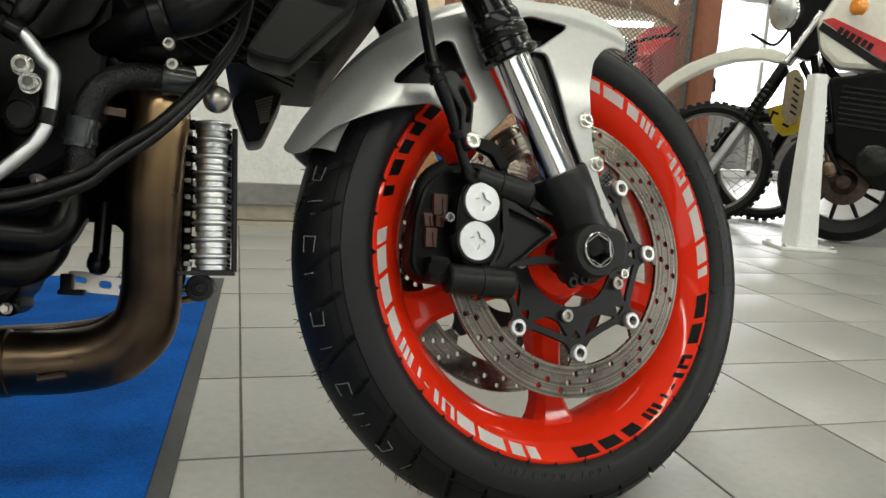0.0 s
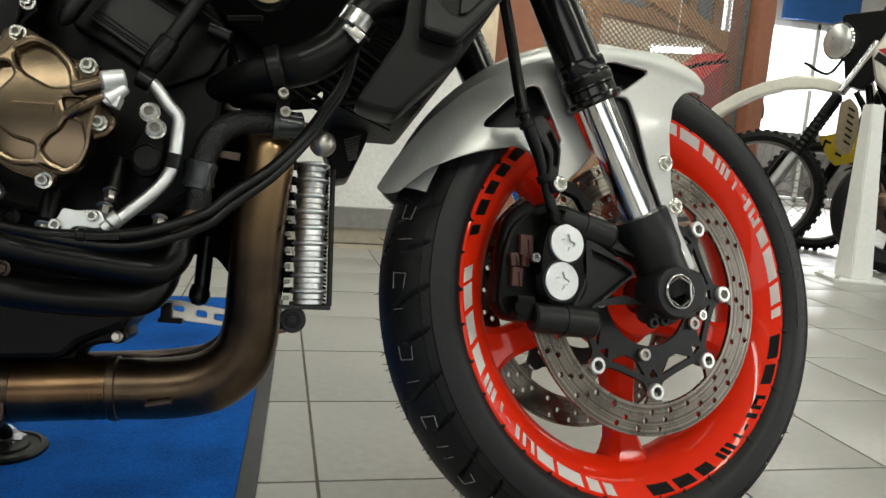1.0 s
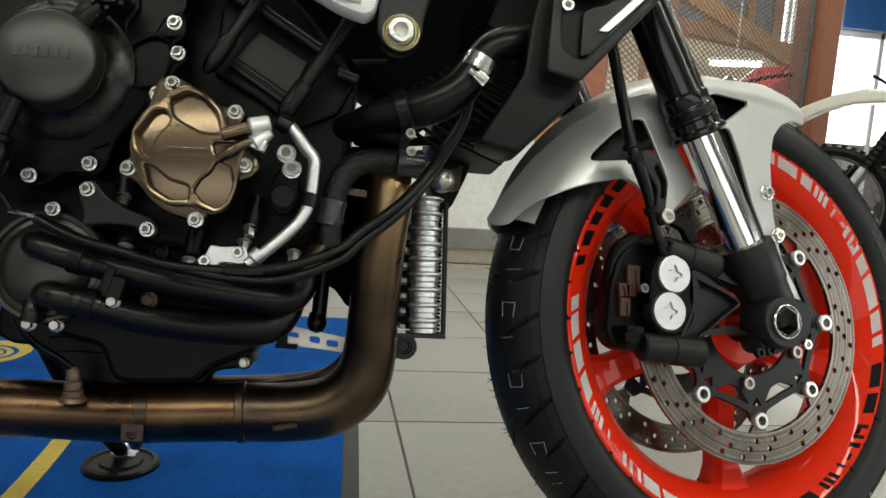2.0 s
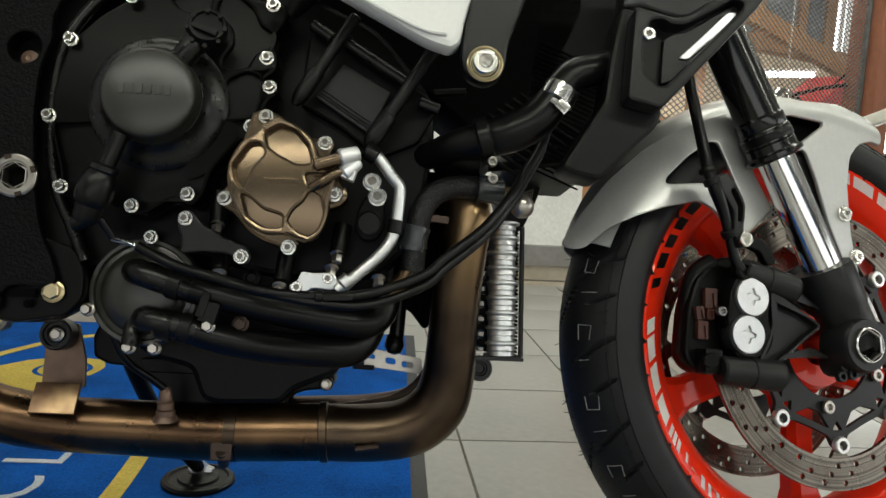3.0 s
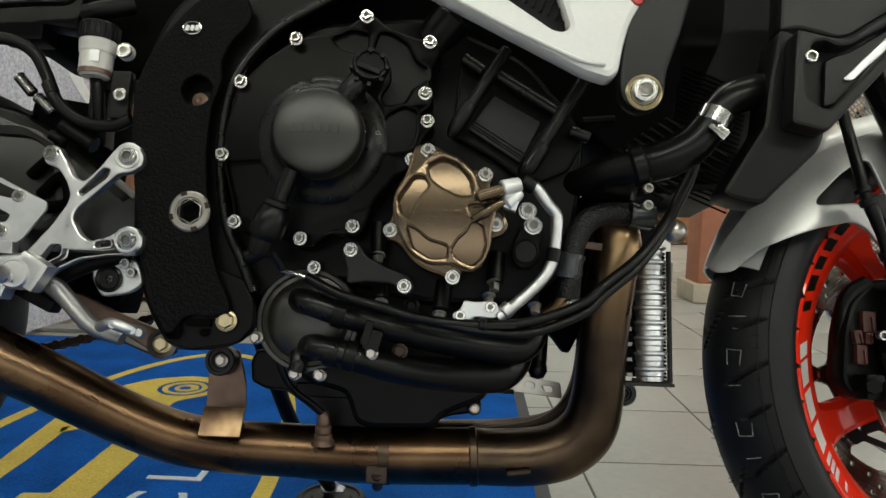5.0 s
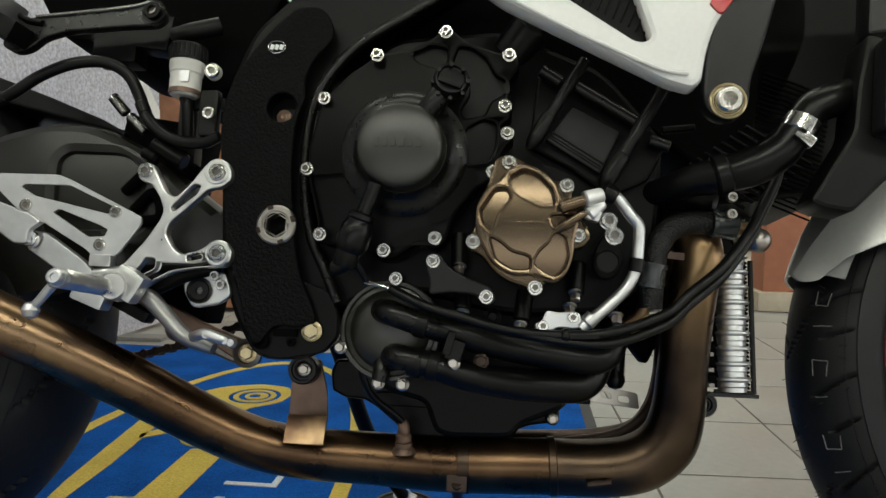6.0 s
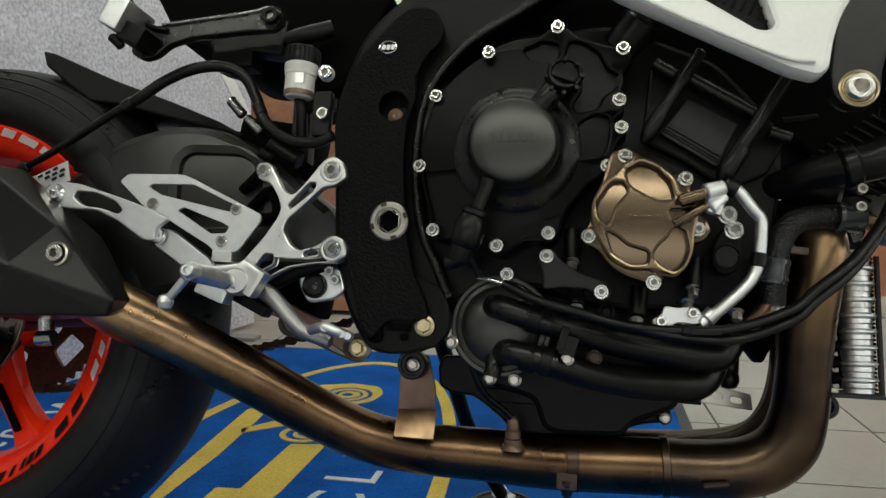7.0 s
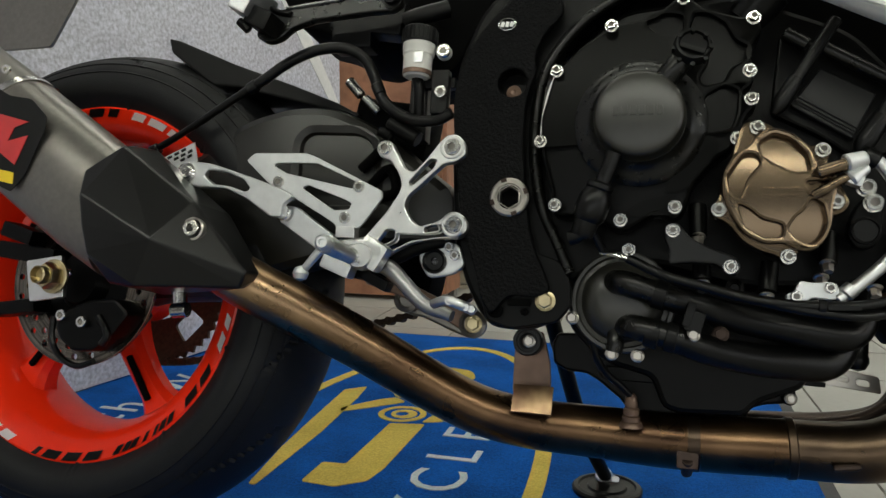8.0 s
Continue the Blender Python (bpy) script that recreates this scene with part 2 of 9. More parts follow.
def clean_normals(me, bow):
    """Broad faces keep their own normal, or that of the bow they were given, beside rounded edges."""
    normals = [Vector(c.vector) for c in me.corner_normals]
    for f in me.polygons:
        if bow is None:
            if abs(f.normal.y) > 0.9995:
                for k in f.loop_indices:
                    normals[k] = f.normal.copy()
            continue
        n = bow(f.center)
        if abs(f.normal.dot(n)) > 0.94:
            side = 1 if f.normal.dot(n) > 0 else -1
            for k in f.loop_indices:
                normals[k] = bow(me.vertices[me.loops[k].vertex_index].co) * side
    me.normals_split_custom_set(normals)


def as_mesh(name, bm, material):
    key = id(bm)
    me = bpy.data.meshes.new(name)
    if isinstance(bm, bmesh.types.BMesh):
        bmesh.ops.recalc_face_normals(bm, faces=bm.faces)
        bm.to_mesh(me)
        bm.free()
    else:
        me = bm
    me.materials.clear()
    me.materials.append(M[material])
    me.polygons.foreach_set("use_smooth", [True] * len(me.polygons))
    me.set_sharp_from_angle(angle=SHARP)
    me.update()
    bow = BOWED.pop(me.name, None) or BOWED.pop(key, None)
    ny = np.empty(len(me.polygons) * 3, dtype=np.float32)
    me.polygons.foreach_get("normal", ny)
    if bow is not None or (np.abs(ny[1::3]) > 0.9995).any():
        clean_normals(me, bow)
    return me


def thing(name, label, category, m=None, group="", kind=""):
    ob = new(name)
    if m is not None:
        ob.matrix_basis = m
    return tagged(ob, label, category, group, kind)


def part(name, bm, material, parent, label="", m=None):
    ob = new(name, as_mesh(name, bm, material))
    ob.parent = parent
    if m is not None:
        ob.matrix_basis = m
    if label:
        ob["label"] = label
    return ob


def parts(name, bm, material, parent, label="", m=None):
    """Each separate piece of the bmesh becomes a part of its own."""
    bm.verts.ensure_lookup_table()
    seen = set()
    for v in bm.verts:
        if v in seen:
            continue
        stack, group = [v], []
        seen.add(v)
        while stack:
            q = stack.pop()
            group.append(q)
            for e in q.link_edges:
                o = e.other_vert(q)
                if o not in seen:
                    seen.add(o)
                    stack.append(o)
        b2 = bmesh.new()
        ids = {q: b2.verts.new(q.co) for q in group}
        for f in {f for q in group for f in q.link_faces}:
            b2.faces.new([ids[q] for q in f.verts])
        ob = part(name, b2, material, parent, label, m)
    bm.free()
    return ob


def solid(name, bm, material, label, category, kind="", group=""):
    return tagged(new(name, as_mesh(name, bm, material)), label, category, group, kind)


def box(bm, c, s, rot=(0, 0, 0), bevel=0.0):
    m = pose(*c, *rot) @ Matrix.Diagonal((*s, 1))
    r = bmesh.ops.create_cube(bm, size=1.0, matrix=m)
    if bevel:
        es = {e for v in r["verts"] for e in v.link_edges}
        bmesh.ops.bevel(bm, geom=list(es), offset=bevel, segments=2, profile=0.7, affect="EDGES")
    return bm


def basis(axis):
    a = Vector(axis).normalized()
    u = a.orthogonal().normalized()
    if abs(a.z) < 0.9:
        u = Vector((0, 0, 1)) - a * a.z
        u.normalize()
    return a, u, a.cross(u)


def lathe(bm, o, axis, profile, seg=32, closed=False, caps=True):
    """profile: (radius, along) rings about the axis through o."""
    a, u, v = basis(axis)
    o = Vector(o)
    rings = []
    for r, h in profile:
        if r < 1e-5:
            rings.append([bm.verts.new(o + a * h)])
        else:
            rings.append([bm.verts.new(o + a * h + (u * math.cos(t) + v * math.sin(t)) * r)
                          for t in (2 * math.pi * i / seg for i in range(seg))])
    pairs = list(zip(rings, rings[1:])) + ([(rings[-1], rings[0])] if closed else [])
    for p, q in pairs:
        for i in range(seg):
            j = (i + 1) % seg
            if len(p) == 1 and len(q) == 1:
                continue
            if len(p) == 1:
                bm.faces.new((p[0], q[i], q[j]))
            elif len(q) == 1:
                bm.faces.new((p[i], p[j], q[0]))
            else:
                bm.faces.new((p[i], p[j], q[j], q[i]))
    if caps and not closed:
        for r in (rings[0], rings[-1]):
            if len(r) > 2:
                bm.faces.new(r)
    return bm


def rod(bm, a, b, r, r2=None, seg=16, bevel=0.0):
    a, b = Vector(a), Vector(b)
    h = (b - a).length
    r2 = r if r2 is None else r2
    prof = [(r, 0), (r2, h)] if not bevel else [(r - bevel, 0), (r, bevel), (r2, h - bevel), (r2 - bevel, h)]
    return lathe(bm, a, b - a, prof, seg)


def smooth_path(pts, n=8):
    """A Catmull-Rom line through the points."""
    p = [Vector(q) for q in pts]
    p = [2 * p[0] - p[1]] + p + [2 * p[-1] - p[-2]]
    out = []
    for i in range(1, len(p) - 2):
        for k in range(n):
            t = k / n
            a, b, c, d = p[i - 1], p[i], p[i + 1], p[i + 2]
            out.append(0.5 * (2 * b + (c - a) * t + (2 * a - 5 * b + 4 * c - d) * t * t + (3 * b - a - 3 * c + d) * t ** 3))
    return out + [p[-2]]


def tube(bm, pts, r, seg=14, n=8, smooth=True, radii=None, flat=None):
    """A round tube along the points; radii: its radius at each of the points."""
    line = smooth_path(pts, n) if smooth else [Vector(q) for q in pts]
    if radii:
        k = (len(pts) - 1) / (len(line) - 1)
        rad = [float(np.interp(i * k, range(len(pts)), radii)) for i in range(len(line))]
    else:
        rad = [r] * len(line)
    d0 = (line[1] - line[0]).normalized()
    u = d0.orthogonal().normalized()
    rings = []
    for i, q in enumerate(line):
        d = (line[min(i + 1, len(line) - 1)] - line[max(i - 1, 0)]).normalized()
        u = (u - d * u.dot(d)).normalized()
        v = d.cross(u)
        rings.append([bm.verts.new(q + (u * math.cos(t) + v * math.sin(t)) * rad[i])
                      for t in (2 * math.pi * k / seg for k in range(seg))])
    for p, q in zip(rings, rings[1:]):
        for i in range(seg):
            bm.faces.new((p[i], p[(i + 1) % seg], q[(i + 1) % seg], q[i]))
    bm.faces.new(rings[0])
    bm.faces.new(rings[-1])
    return bm


def curve_mesh(name, splines, depth, bevel, res=4, smooth=False):
    """A flat shape with holes, filled and given thickness, as a mesh in the xy plane, centred on z = 0."""
    cu = bpy.data.curves.new(name, "CURVE")
    cu.dimensions, cu.fill_mode = "2D", "BOTH"
    cu.extrude, cu.bevel_depth, cu.bevel_resolution, cu.resolution_u = max(depth / 2 - bevel, 0.0), bevel, 1, res
    cu.offset = -bevel
    for pts in splines:
        round_it = smooth
        if isinstance(pts, dict):
            round_it, pts = pts["smooth"], pts["pts"]
        if round_it:
            sp = cu.splines.new("BEZIER")
            sp.bezier_points.add(len(pts) - 1)
            for b, (x, y) in zip(sp.bezier_points, pts):
                b.co = (x, y, 0)
                b.handle_left_type = b.handle_right_type = "AUTO"
        else:
            sp = cu.splines.new("POLY")
            sp.points.add(len(pts) - 1)
            for b, (x, y) in zip(sp.points, pts):
                b.co = (x, y, 0, 1)
        sp.use_cyclic_u = True
    ob = bpy.data.objects.new(name, cu)
    scene.collection.objects.link(ob)
    bpy.context.view_layer.update()
    me = bpy.data.meshes.new_from_object(ob.evaluated_get(bpy.context.evaluated_depsgraph_get()))
    bpy.data.objects.remove(ob)
    bpy.data.curves.remove(cu)
    return me


def circle(cx, cy, r, n=20, a0=0.0):
    return [(cx + r * math.cos(a0 + 2 * math.pi * i / n), cy + r * math.sin(a0 + 2 * math.pi * i / n)) for i in range(n)]


def rounded(pts, r=0.005, n=4):
    """The polygon with its corners rounded."""
    out = []
    k = len(pts)
    for i in range(k):
        p, a, b = Vector(pts[i]), Vector(pts[i - 1]), Vector(pts[(i + 1) % k])
        da, db = (a - p), (b - p)
        s = min(r, da.length * 0.45, db.length * 0.45)
        q0, q1 = p + da.normalized() * s, p + db.normalized() * s
        for j in range(n + 1):
            t = j / n
            out.append(tuple((1 - t) ** 2 * q0 + 2 * t * (1 - t) * p + t * t * q1))
    return out


def plate(name, outline, y, depth, bevel=0.0012, holes=(), smooth=False):
    """A plate in the x-z plane, y at its middle."""
    me = curve_mesh(name, [outline, *holes], depth, bevel, smooth=smooth)
    me.transform(Matrix.Translation((0, y, 0)) @ Matrix.Rotation(radians(90), 4, "X"))
    return me


def merge(*items):
    """Meshes and bmeshes joined into one bmesh."""
    bm = bmesh.new()
    for it in items:
        if isinstance(it, bmesh.types.BMesh):
            me = bpy.data.meshes.new("tmp")
            it.to_mesh(me)
            it.free()
            it = me
        bm.from_mesh(it)
        bpy.data.meshes.remove(it)
    return bm


def domed(item, cx, cz, rise, radius, step=0.012):
    """A plate in the x-z plane bowed towards -y about (cx, cz); it falls back by rise at the radius."""
    bm = merge(item)
    for axis in (0, 2):
        co = [v.co[axis] for v in bm.verts]
        k = math.floor(min(co) / step) + 1
        while k * step < max(co):
            at, no = [0.0, 0.0, 0.0], [0.0, 0.0, 0.0]
            at[axis], no[axis] = k * step, 1.0
            bmesh.ops.bisect_plane(bm, geom=bm.verts[:] + bm.edges[:] + bm.faces[:], plane_co=at, plane_no=no)
            k += 1
    for v in bm.verts:
        v.co.y += rise * ((v.co.x - cx) ** 2 + (v.co.z - cz) ** 2) / radius ** 2
    k = 2 * rise / radius ** 2
    BOWED[id(bm)] = lambda q: Vector((k * (q.x - cx), -1.0, k * (q.z - cz))).normalized()
    return bm


def text_mesh(body, size, depth=0.001, shear=0.0):
    cu = bpy.data.curves.new("writing", "FONT")
    cu.body, cu.size, cu.extrude, cu.shear = body, size, depth / 2, shear
    cu.align_x, cu.align_y = "CENTER", "CENTER"
    cu.resolution_u = 3
    ob = bpy.data.objects.new("writing", cu)
    scene.collection.objects.link(ob)
    bpy.context.view_layer.update()
    me = bpy.data.meshes.new_from_object(ob.evaluated_get(bpy.context.evaluated_depsgraph_get()))
    bpy.data.objects.remove(ob)
    bpy.data.curves.remove(cu)
    return me


def cap_bolt(bm, p, r=0.007, h=0.007, axis=(0, -1, 0), washer=0.0):
    """A socket cap screw: chamfered round head with a hexagon recess."""
    a = Vector(axis).normalized()
    p = Vector(p)
    if washer:
        lathe(bm, p, a, [(washer * 0.5, 0), (washer, 0), (washer, 0.0012), (washer * 0.5, 0.0012)], 20)
        p = p + a * 0.0012
    lathe(bm, p, a, [(r, 0), (r, h * 0.85), (r * 0.9, h), (r * 0.54, h)], 18, caps=False)
    lathe(bm, p, a, [(r * 0.54, h), (r * 0.50, h * 0.05), (0.0, h * 0.05)], 6, caps=False)
    return bm


def flange_bolt(bm, p, r=0.006, h=0.006, axis=(0, -1, 0)):
    """A flanged bolt with a hexagon head."""
    a = Vector(axis).normalized()
    lathe(bm, p, a, [(r * 1.35, 0), (r * 1.35, 0.0012), (r * 1.05, 0.0022)], 18)
    lathe(bm, p, a, [(r, 0.0015), (r, h * 0.85), (r * 0.85, h), (0, h)], 6, caps=False)
    return bm

# ---- the setting ----
def sheet(name, outline, z, thick, material, label, category):
    """A level slab with its top at z."""
    me = curve_mesh(name, [outline], thick, 0.0)
    me.transform(Matrix.Translation((0, 0, z - thick / 2)))
    return solid(name, me, material, label, category, "structure")


def wall(name, a, b, z0, z1, thick, material, label, category="wall", openings=()):
    """An upright wall from a to b in plan; openings: (from, to, low, high) along it."""
    a, b = Vector(a), Vector(b)
    w = (b - a).length
    holes = [[(p, q), (p, s), (r, s), (r, q)] for p, r, q, s in openings]
    me = curve_mesh(name, [[(0, z0), (w, z0), (w, z1), (0, z1)], *holes], thick, 0.0)
    ang = math.atan2(b.y - a.y, b.x - a.x)
    me.transform(Matrix.Translation((a.x, a.y, 0)) @ Matrix.Rotation(ang, 4, "Z") @ Matrix.Rotation(radians(90), 4, "X"))
    return solid(name, me, material, label, category, "structure")


floor = sheet("floor", [(-5, -4.5), (7.5, -4.5), (7.5, 8), (-5, 8)], -0.003, 0.2, "grout", "grey grouted concrete bed under the floor tiles", "floor")
# Ceiling is unseen; its grey is set dark to cut reflections in black parts.
sheet("ceiling", [(-5, -4.5), (7.5, -4.5), (7.5, 8), (-5, 8)], 3.35, 0.25, "ceiling", "unseen grey showroom ceiling, kept dark to cut reflections", "ceiling")

wall("wall_back", (-5, 2.86), (0.60, 3.12), 0.0, 3.1, 0.12, "plaster", "rough white plastered showroom wall")
wall("wall_left", (-5, -4.5), (-5, 2.86), 0.0, 3.1, 0.15, "plaster", "white plastered wall at the end of the showroom")
# Unseen wall, coloured dark so the black paint reflects less; its window is added.
wall("wall_front", (7.5, -4.5), (-5, -4.5), 0.0, 3.1, 0.15, "taupe", "unseen dark taupe wall with an added window opening", "wall",
     [(2.0, 11.0, 0.45, 2.75)])
wall("wall_far", (7.5, 8), (-5, 8), 0.0, 3.1, 0.15, "plaster", "white far wall with a bright glazed door", "wall", [(1.1, 2.7, 0.03, 2.08)])
wall("wall_right", (7.5, -4.5), (7.5, 8), 0.0, 3.1, 0.15, "plaster", "white wall with bright windows", "wall",
     [(1.0, 6.0, 0.5, 2.7), (7.6, 12.0, 0.95, 2.45)])

# skirting of the plaster wall: grey board, beige tile, thin foot
DIRW = (Vector((0.60, 3.12)) - Vector((-5, 2.86))).normalized()


def along_wall(name, z0, z1, proud, material, label):
    n = Vector((DIRW.y, -DIRW.x)) * (0.06 + proud / 2)
    return wall(name, Vector((-4.9, 2.865)) + n, Vector((0.60, 3.12)) + n, z0, z1, proud, material, label, "skirting")


along_wall("baseboard_1", 0.085, 0.165, 0.045, "ledge", "grey painted board along the foot of the wall")
along_wall("baseboard_2", 0.022, 0.083, 0.022, "skirting", "beige tile skirting along the wall")
along_wall("baseboard_3", -0.002, 0.016, 0.034, "skirting", "thin beige foot strip along the wall")


def column(name, x, y, sx, sy, z1, rot, label):
    bm = bmesh.new()
    box(bm, (x, y, z1 / 2), (sx, sy, z1), (0, 0, rot), bevel=0.006)
    return solid(name, bm, "terracotta", label, "column", "structure")


column("column_1", 0.80, 3.14, 0.16, 0.16, 3.12, 2, "terracotta painted square column at the wall's end")
column("column_2", 2.62, 4.40, 0.19, 0.19, 3.12, 30, "terracotta painted square column beside the mesh screen")
bm = bmesh.new()
box(bm, (0.80, 3.13, 0.04), (0.215, 0.215, 0.075), (0, 0, 2), bevel=0.004)
solid("trim_1", bm, "skirting", "beige tile plinth round the column's foot", "skirting", "structure")

# short tapered white steel post with its foot plate
bm = bmesh.new()
foot = [bm.verts.new((2.285 + dx, 2.81 + dy, 0.012)) for dx, dy in ((-0.054, -0.054), (0.054, -0.054), (0.054, 0.054), (-0.054, 0.054))]
head_ = [bm.verts.new((2.268 + dx, 2.825 + dy, 0.745)) for dx, dy in ((-0.030, -0.030), (0.030, -0.030), (0.030, 0.030), (-0.030, 0.030))]
for i in range(4):
    bm.faces.new((foot[i], foot[(i + 1) % 4], head_[(i + 1) % 4], head_[i]))
bm.faces.new(foot)
bm.faces.new(head_)
bmesh.ops.bevel(bm, geom=bm.edges[:], offset=0.005, segments=2, affect="EDGES")
post = tagged(new("steel_post", as_mesh("steel_post", bm, "white_steel")), "short tapered white steel post bolted to the floor", "post", "", "structure")
bm = bmesh.new()
box(bm, (2.285, 2.81, 0.006), (0.24, 0.20, 0.012), (0, 0, -14), bevel=0.003)
part("foot_plate", bm, "white_steel", post)
for dx, dy in ((-0.10, -0.08), (0.10, -0.08), (-0.10, 0.08), (0.10, 0.08)):
    bm = bmesh.new()
    flange_bolt(bm, Matrix.Translation((2.285, 2.81, 0.012)) @ Matrix.Rotation(radians(-14), 4, "Z") @ Vector((dx, dy, 0)), 0.010, 0.012, (0, 0, 1))
    part("anchor_bolt", bm, "zinc", post)

# entrance mat
MAT_X0, MAT_X1, MAT_Y0, MAT_Y1, MAT_Z = -1.60, -0.10, 0.20, 2.02, 0.009
bm = bmesh.new()
box(bm, ((MAT_X0 + MAT_X1) / 2, (MAT_Y0 + MAT_Y1) / 2, 0.002), (MAT_X1 - MAT_X0, MAT_Y1 - MAT_Y0, 0.004), bevel=0.0015)
floor_mat = tagged(new("floor_mat", as_mesh("floor_mat", bm, "mat_edge")), "blue printed pile mat with dark rubber edge on the tiles", "mat")
bm = bmesh.new()
box(bm, ((MAT_X0 + MAT_X1) / 2, (MAT_Y0 + MAT_Y1) / 2, 0.0062), (MAT_X1 - MAT_X0 - 0.05, MAT_Y1 - MAT_Y0 - 0.05, 0.0056), bevel=0.002)
part("carpet_face", bm, "mat_blue", floor_mat, "bright blue cut pile")

# ---- the motorcycle: root, steered front assembly ----
BIKE = Matrix.Translation((-1.083, 0.710, 0.0024)) @ Matrix.Rotation(radians(-12.8), 4, "X")
bike = thing("motorcycle", "black and grey naked motorcycle with orange-red wheels on its stand", "motorcycle", BIKE)
FRONT = BIKE.inverted() @ Matrix.Translation((0.3250, 0.8515, 0.2898)) @ Matrix.Rotation(radians(13.55), 4, "Z") @ Matrix.Rotation(radians(-15.4), 4, "X")


WHEEL = BIKE.inverted() @ Matrix.Translation((0.3272, 0.8590, 0.2868)) @ Matrix.Rotation(radians(13.8), 4, "Z") @ Matrix.Rotation(radians(-17.2), 4, "X")


def fpart(name, bm, material, label=""):
    return part(name, bm, material, bike, label, FRONT)


def tyre_mesh(R, half, rim_r, rim_half, grooves, seg=1200, bulge=0.32):
    """A tyre of revolution about y, with slanted grooves pressed into its tread."""
    prof = []
    n = 44
    waist = rim_r + bulge * (R - rim_r)
    for i in range(n + 1):
        ar = radians(-90 + 180 * i / n)
        prof.append((waist + (R - waist) * math.cos(ar), half * math.sin(ar)))
    inner = [(rim_r + 0.65 * (waist - rim_r), half * 0.99), (rim_r + 0.4 * (waist - rim_r), half * 0.955), (rim_r + 0.003, rim_half + 0.005), (rim_r - 0.001, rim_half + 0.001), (rim_r - 0.012, rim_half - 0.006)]
    prof = [(r, -y) for r, y in reversed(inner)] + prof + inner
    P = np.array(prof)
    t = np.linspace(0, 2 * np.pi, seg, endpoint=False)
    rr = np.repeat(P[None, :, 0], seg, 0)
    yy = np.repeat(P[None, :, 1], seg, 0)
    for count, y0, y1, slant, phase, width in grooves:
        for k in range(count):
            base = 2 * np.pi * k / count + phase
            u = (yy - y0) / (y1 - y0)
            centre = base + slant * u + 0.05 * slant * np.sin(u * 3.1)
            dist = np.abs((t[:, None] - centre + np.pi) % (2 * np.pi) - np.pi) * R
            taper = np.clip(np.minimum(u, 1 - u) * 6, 0, 1)
            rr = rr - 0.006 * np.clip(1.4 - dist / (width / 2), 0, 1) * taper * (u > 0) * (u < 1)
    X = rr * np.cos(t)[:, None]
    Z = rr * np.sin(t)[:, None]
    verts = np.stack([X, yy, Z], -1).reshape(-1, 3)
    m = len(prof)
    i = np.arange(seg)[:, None] * m + np.arange(m - 1)[None, :]
    j = ((np.arange(seg)[:, None] + 1) % seg) * m + np.arange(m - 1)[None, :]
    faces = np.stack([i, i + 1, j + 1, j], -1).reshape(-1, 4)
    me = bpy.data.meshes.new("tyre")
    me.from_pydata(verts.tolist(), [], faces.tolist())
    return me


def wheel_bits(parent, rim_r, half, hub_r, spoke_angles, spoke_w, hub_half, m, skew=0.0):
    """Barrel, hub and spokes of a cast wheel about y."""
    bm = bmesh.new()
    rim = [(rim_r, -half), (rim_r - 0.004, -half - 0.002), (rim_r - 0.012, -half + 0.001), (rim_r - 0.022, -half + 0.006),
           (rim_r - 0.034, -half + 0.016), (rim_r - 0.046, -half * 0.35), (rim_r - 0.048, 0), (rim_r - 0.046, half * 0.35),
           (rim_r - 0.034, half - 0.016), (rim_r - 0.022, half - 0.006), (rim_r - 0.012, half - 0.001), (rim_r - 0.004, half + 0.002), (rim_r, half),
           (rim_r - 0.014, half - 0.008), (rim_r - 0.030, half - 0.020), (rim_r - 0.040, 0), (rim_r - 0.030, -half + 0.020), (rim_r - 0.014, -half + 0.008)]
    lathe(bm, (0, 0, 0), (0, 1, 0), rim, 160, closed=True)
    wheel = part("wheel_rim", bm, "red", parent, "orange-red cast wheel rim with tape stripes", m)
    bm = bmesh.new()
    lathe(bm, (0, 0, 0), (0, 1, 0), [(0.022, -hub_half), (hub_r * 0.75, -hub_half), (hub_r * 0.8, -hub_half + 0.006), (hub_r * 0.78, -0.02), (hub_r, -0.012),
                                    (hub_r, 0.012), (hub_r * 0.78, 0.02), (hub_r * 0.8, hub_half - 0.006), (hub_r * 0.75, hub_half), (0.022, hub_half)], 64, closed=True)
    part("hub", bm, "red", wheel)
    for a in spoke_angles:
        end = radians(a)
        bm = bmesh.new()
        rings = []
        r0, r1 = hub_r * 0.7, rim_r - 0.040
        for k in range(11):
            u = k / 10
            r = r0 + (r1 - r0) * u
            a = end + radians(skew) * (1 - u)
            w = spoke_w * (1.35 - 1.0 * u + 0.9 * u ** 3) + spoke_w * 0.9 * max(0, u - 0.82) ** 1.5 * 9
            d = 0.026 - 0.010 * math.sin(u * math.pi * 0.8) + 0.03 * max(0, u - 0.85)
            ring = []
            for cx, cy in ((-1, -0.55), (-0.6, -1), (0.6, -1), (1, -0.55), (1, 0.55), (0.6, 1), (-0.6, 1), (-1, 0.55)):
                ring.append(bm.verts.new((r * math.cos(a) - cx * w * math.sin(a), cy * d, r * math.sin(a) + cx * w * math.cos(a))))
            rings.append(ring)
        for p, q in zip(rings, rings[1:]):
            for i in range(8):
                bm.faces.new((p[i], p[(i + 1) % 8], q[(i + 1) % 8], q[i]))
        bm.faces.new(rings[0])
        bm.faces.new(rings[-1])
        part("spoke", bm, "red", wheel)
    return wheel


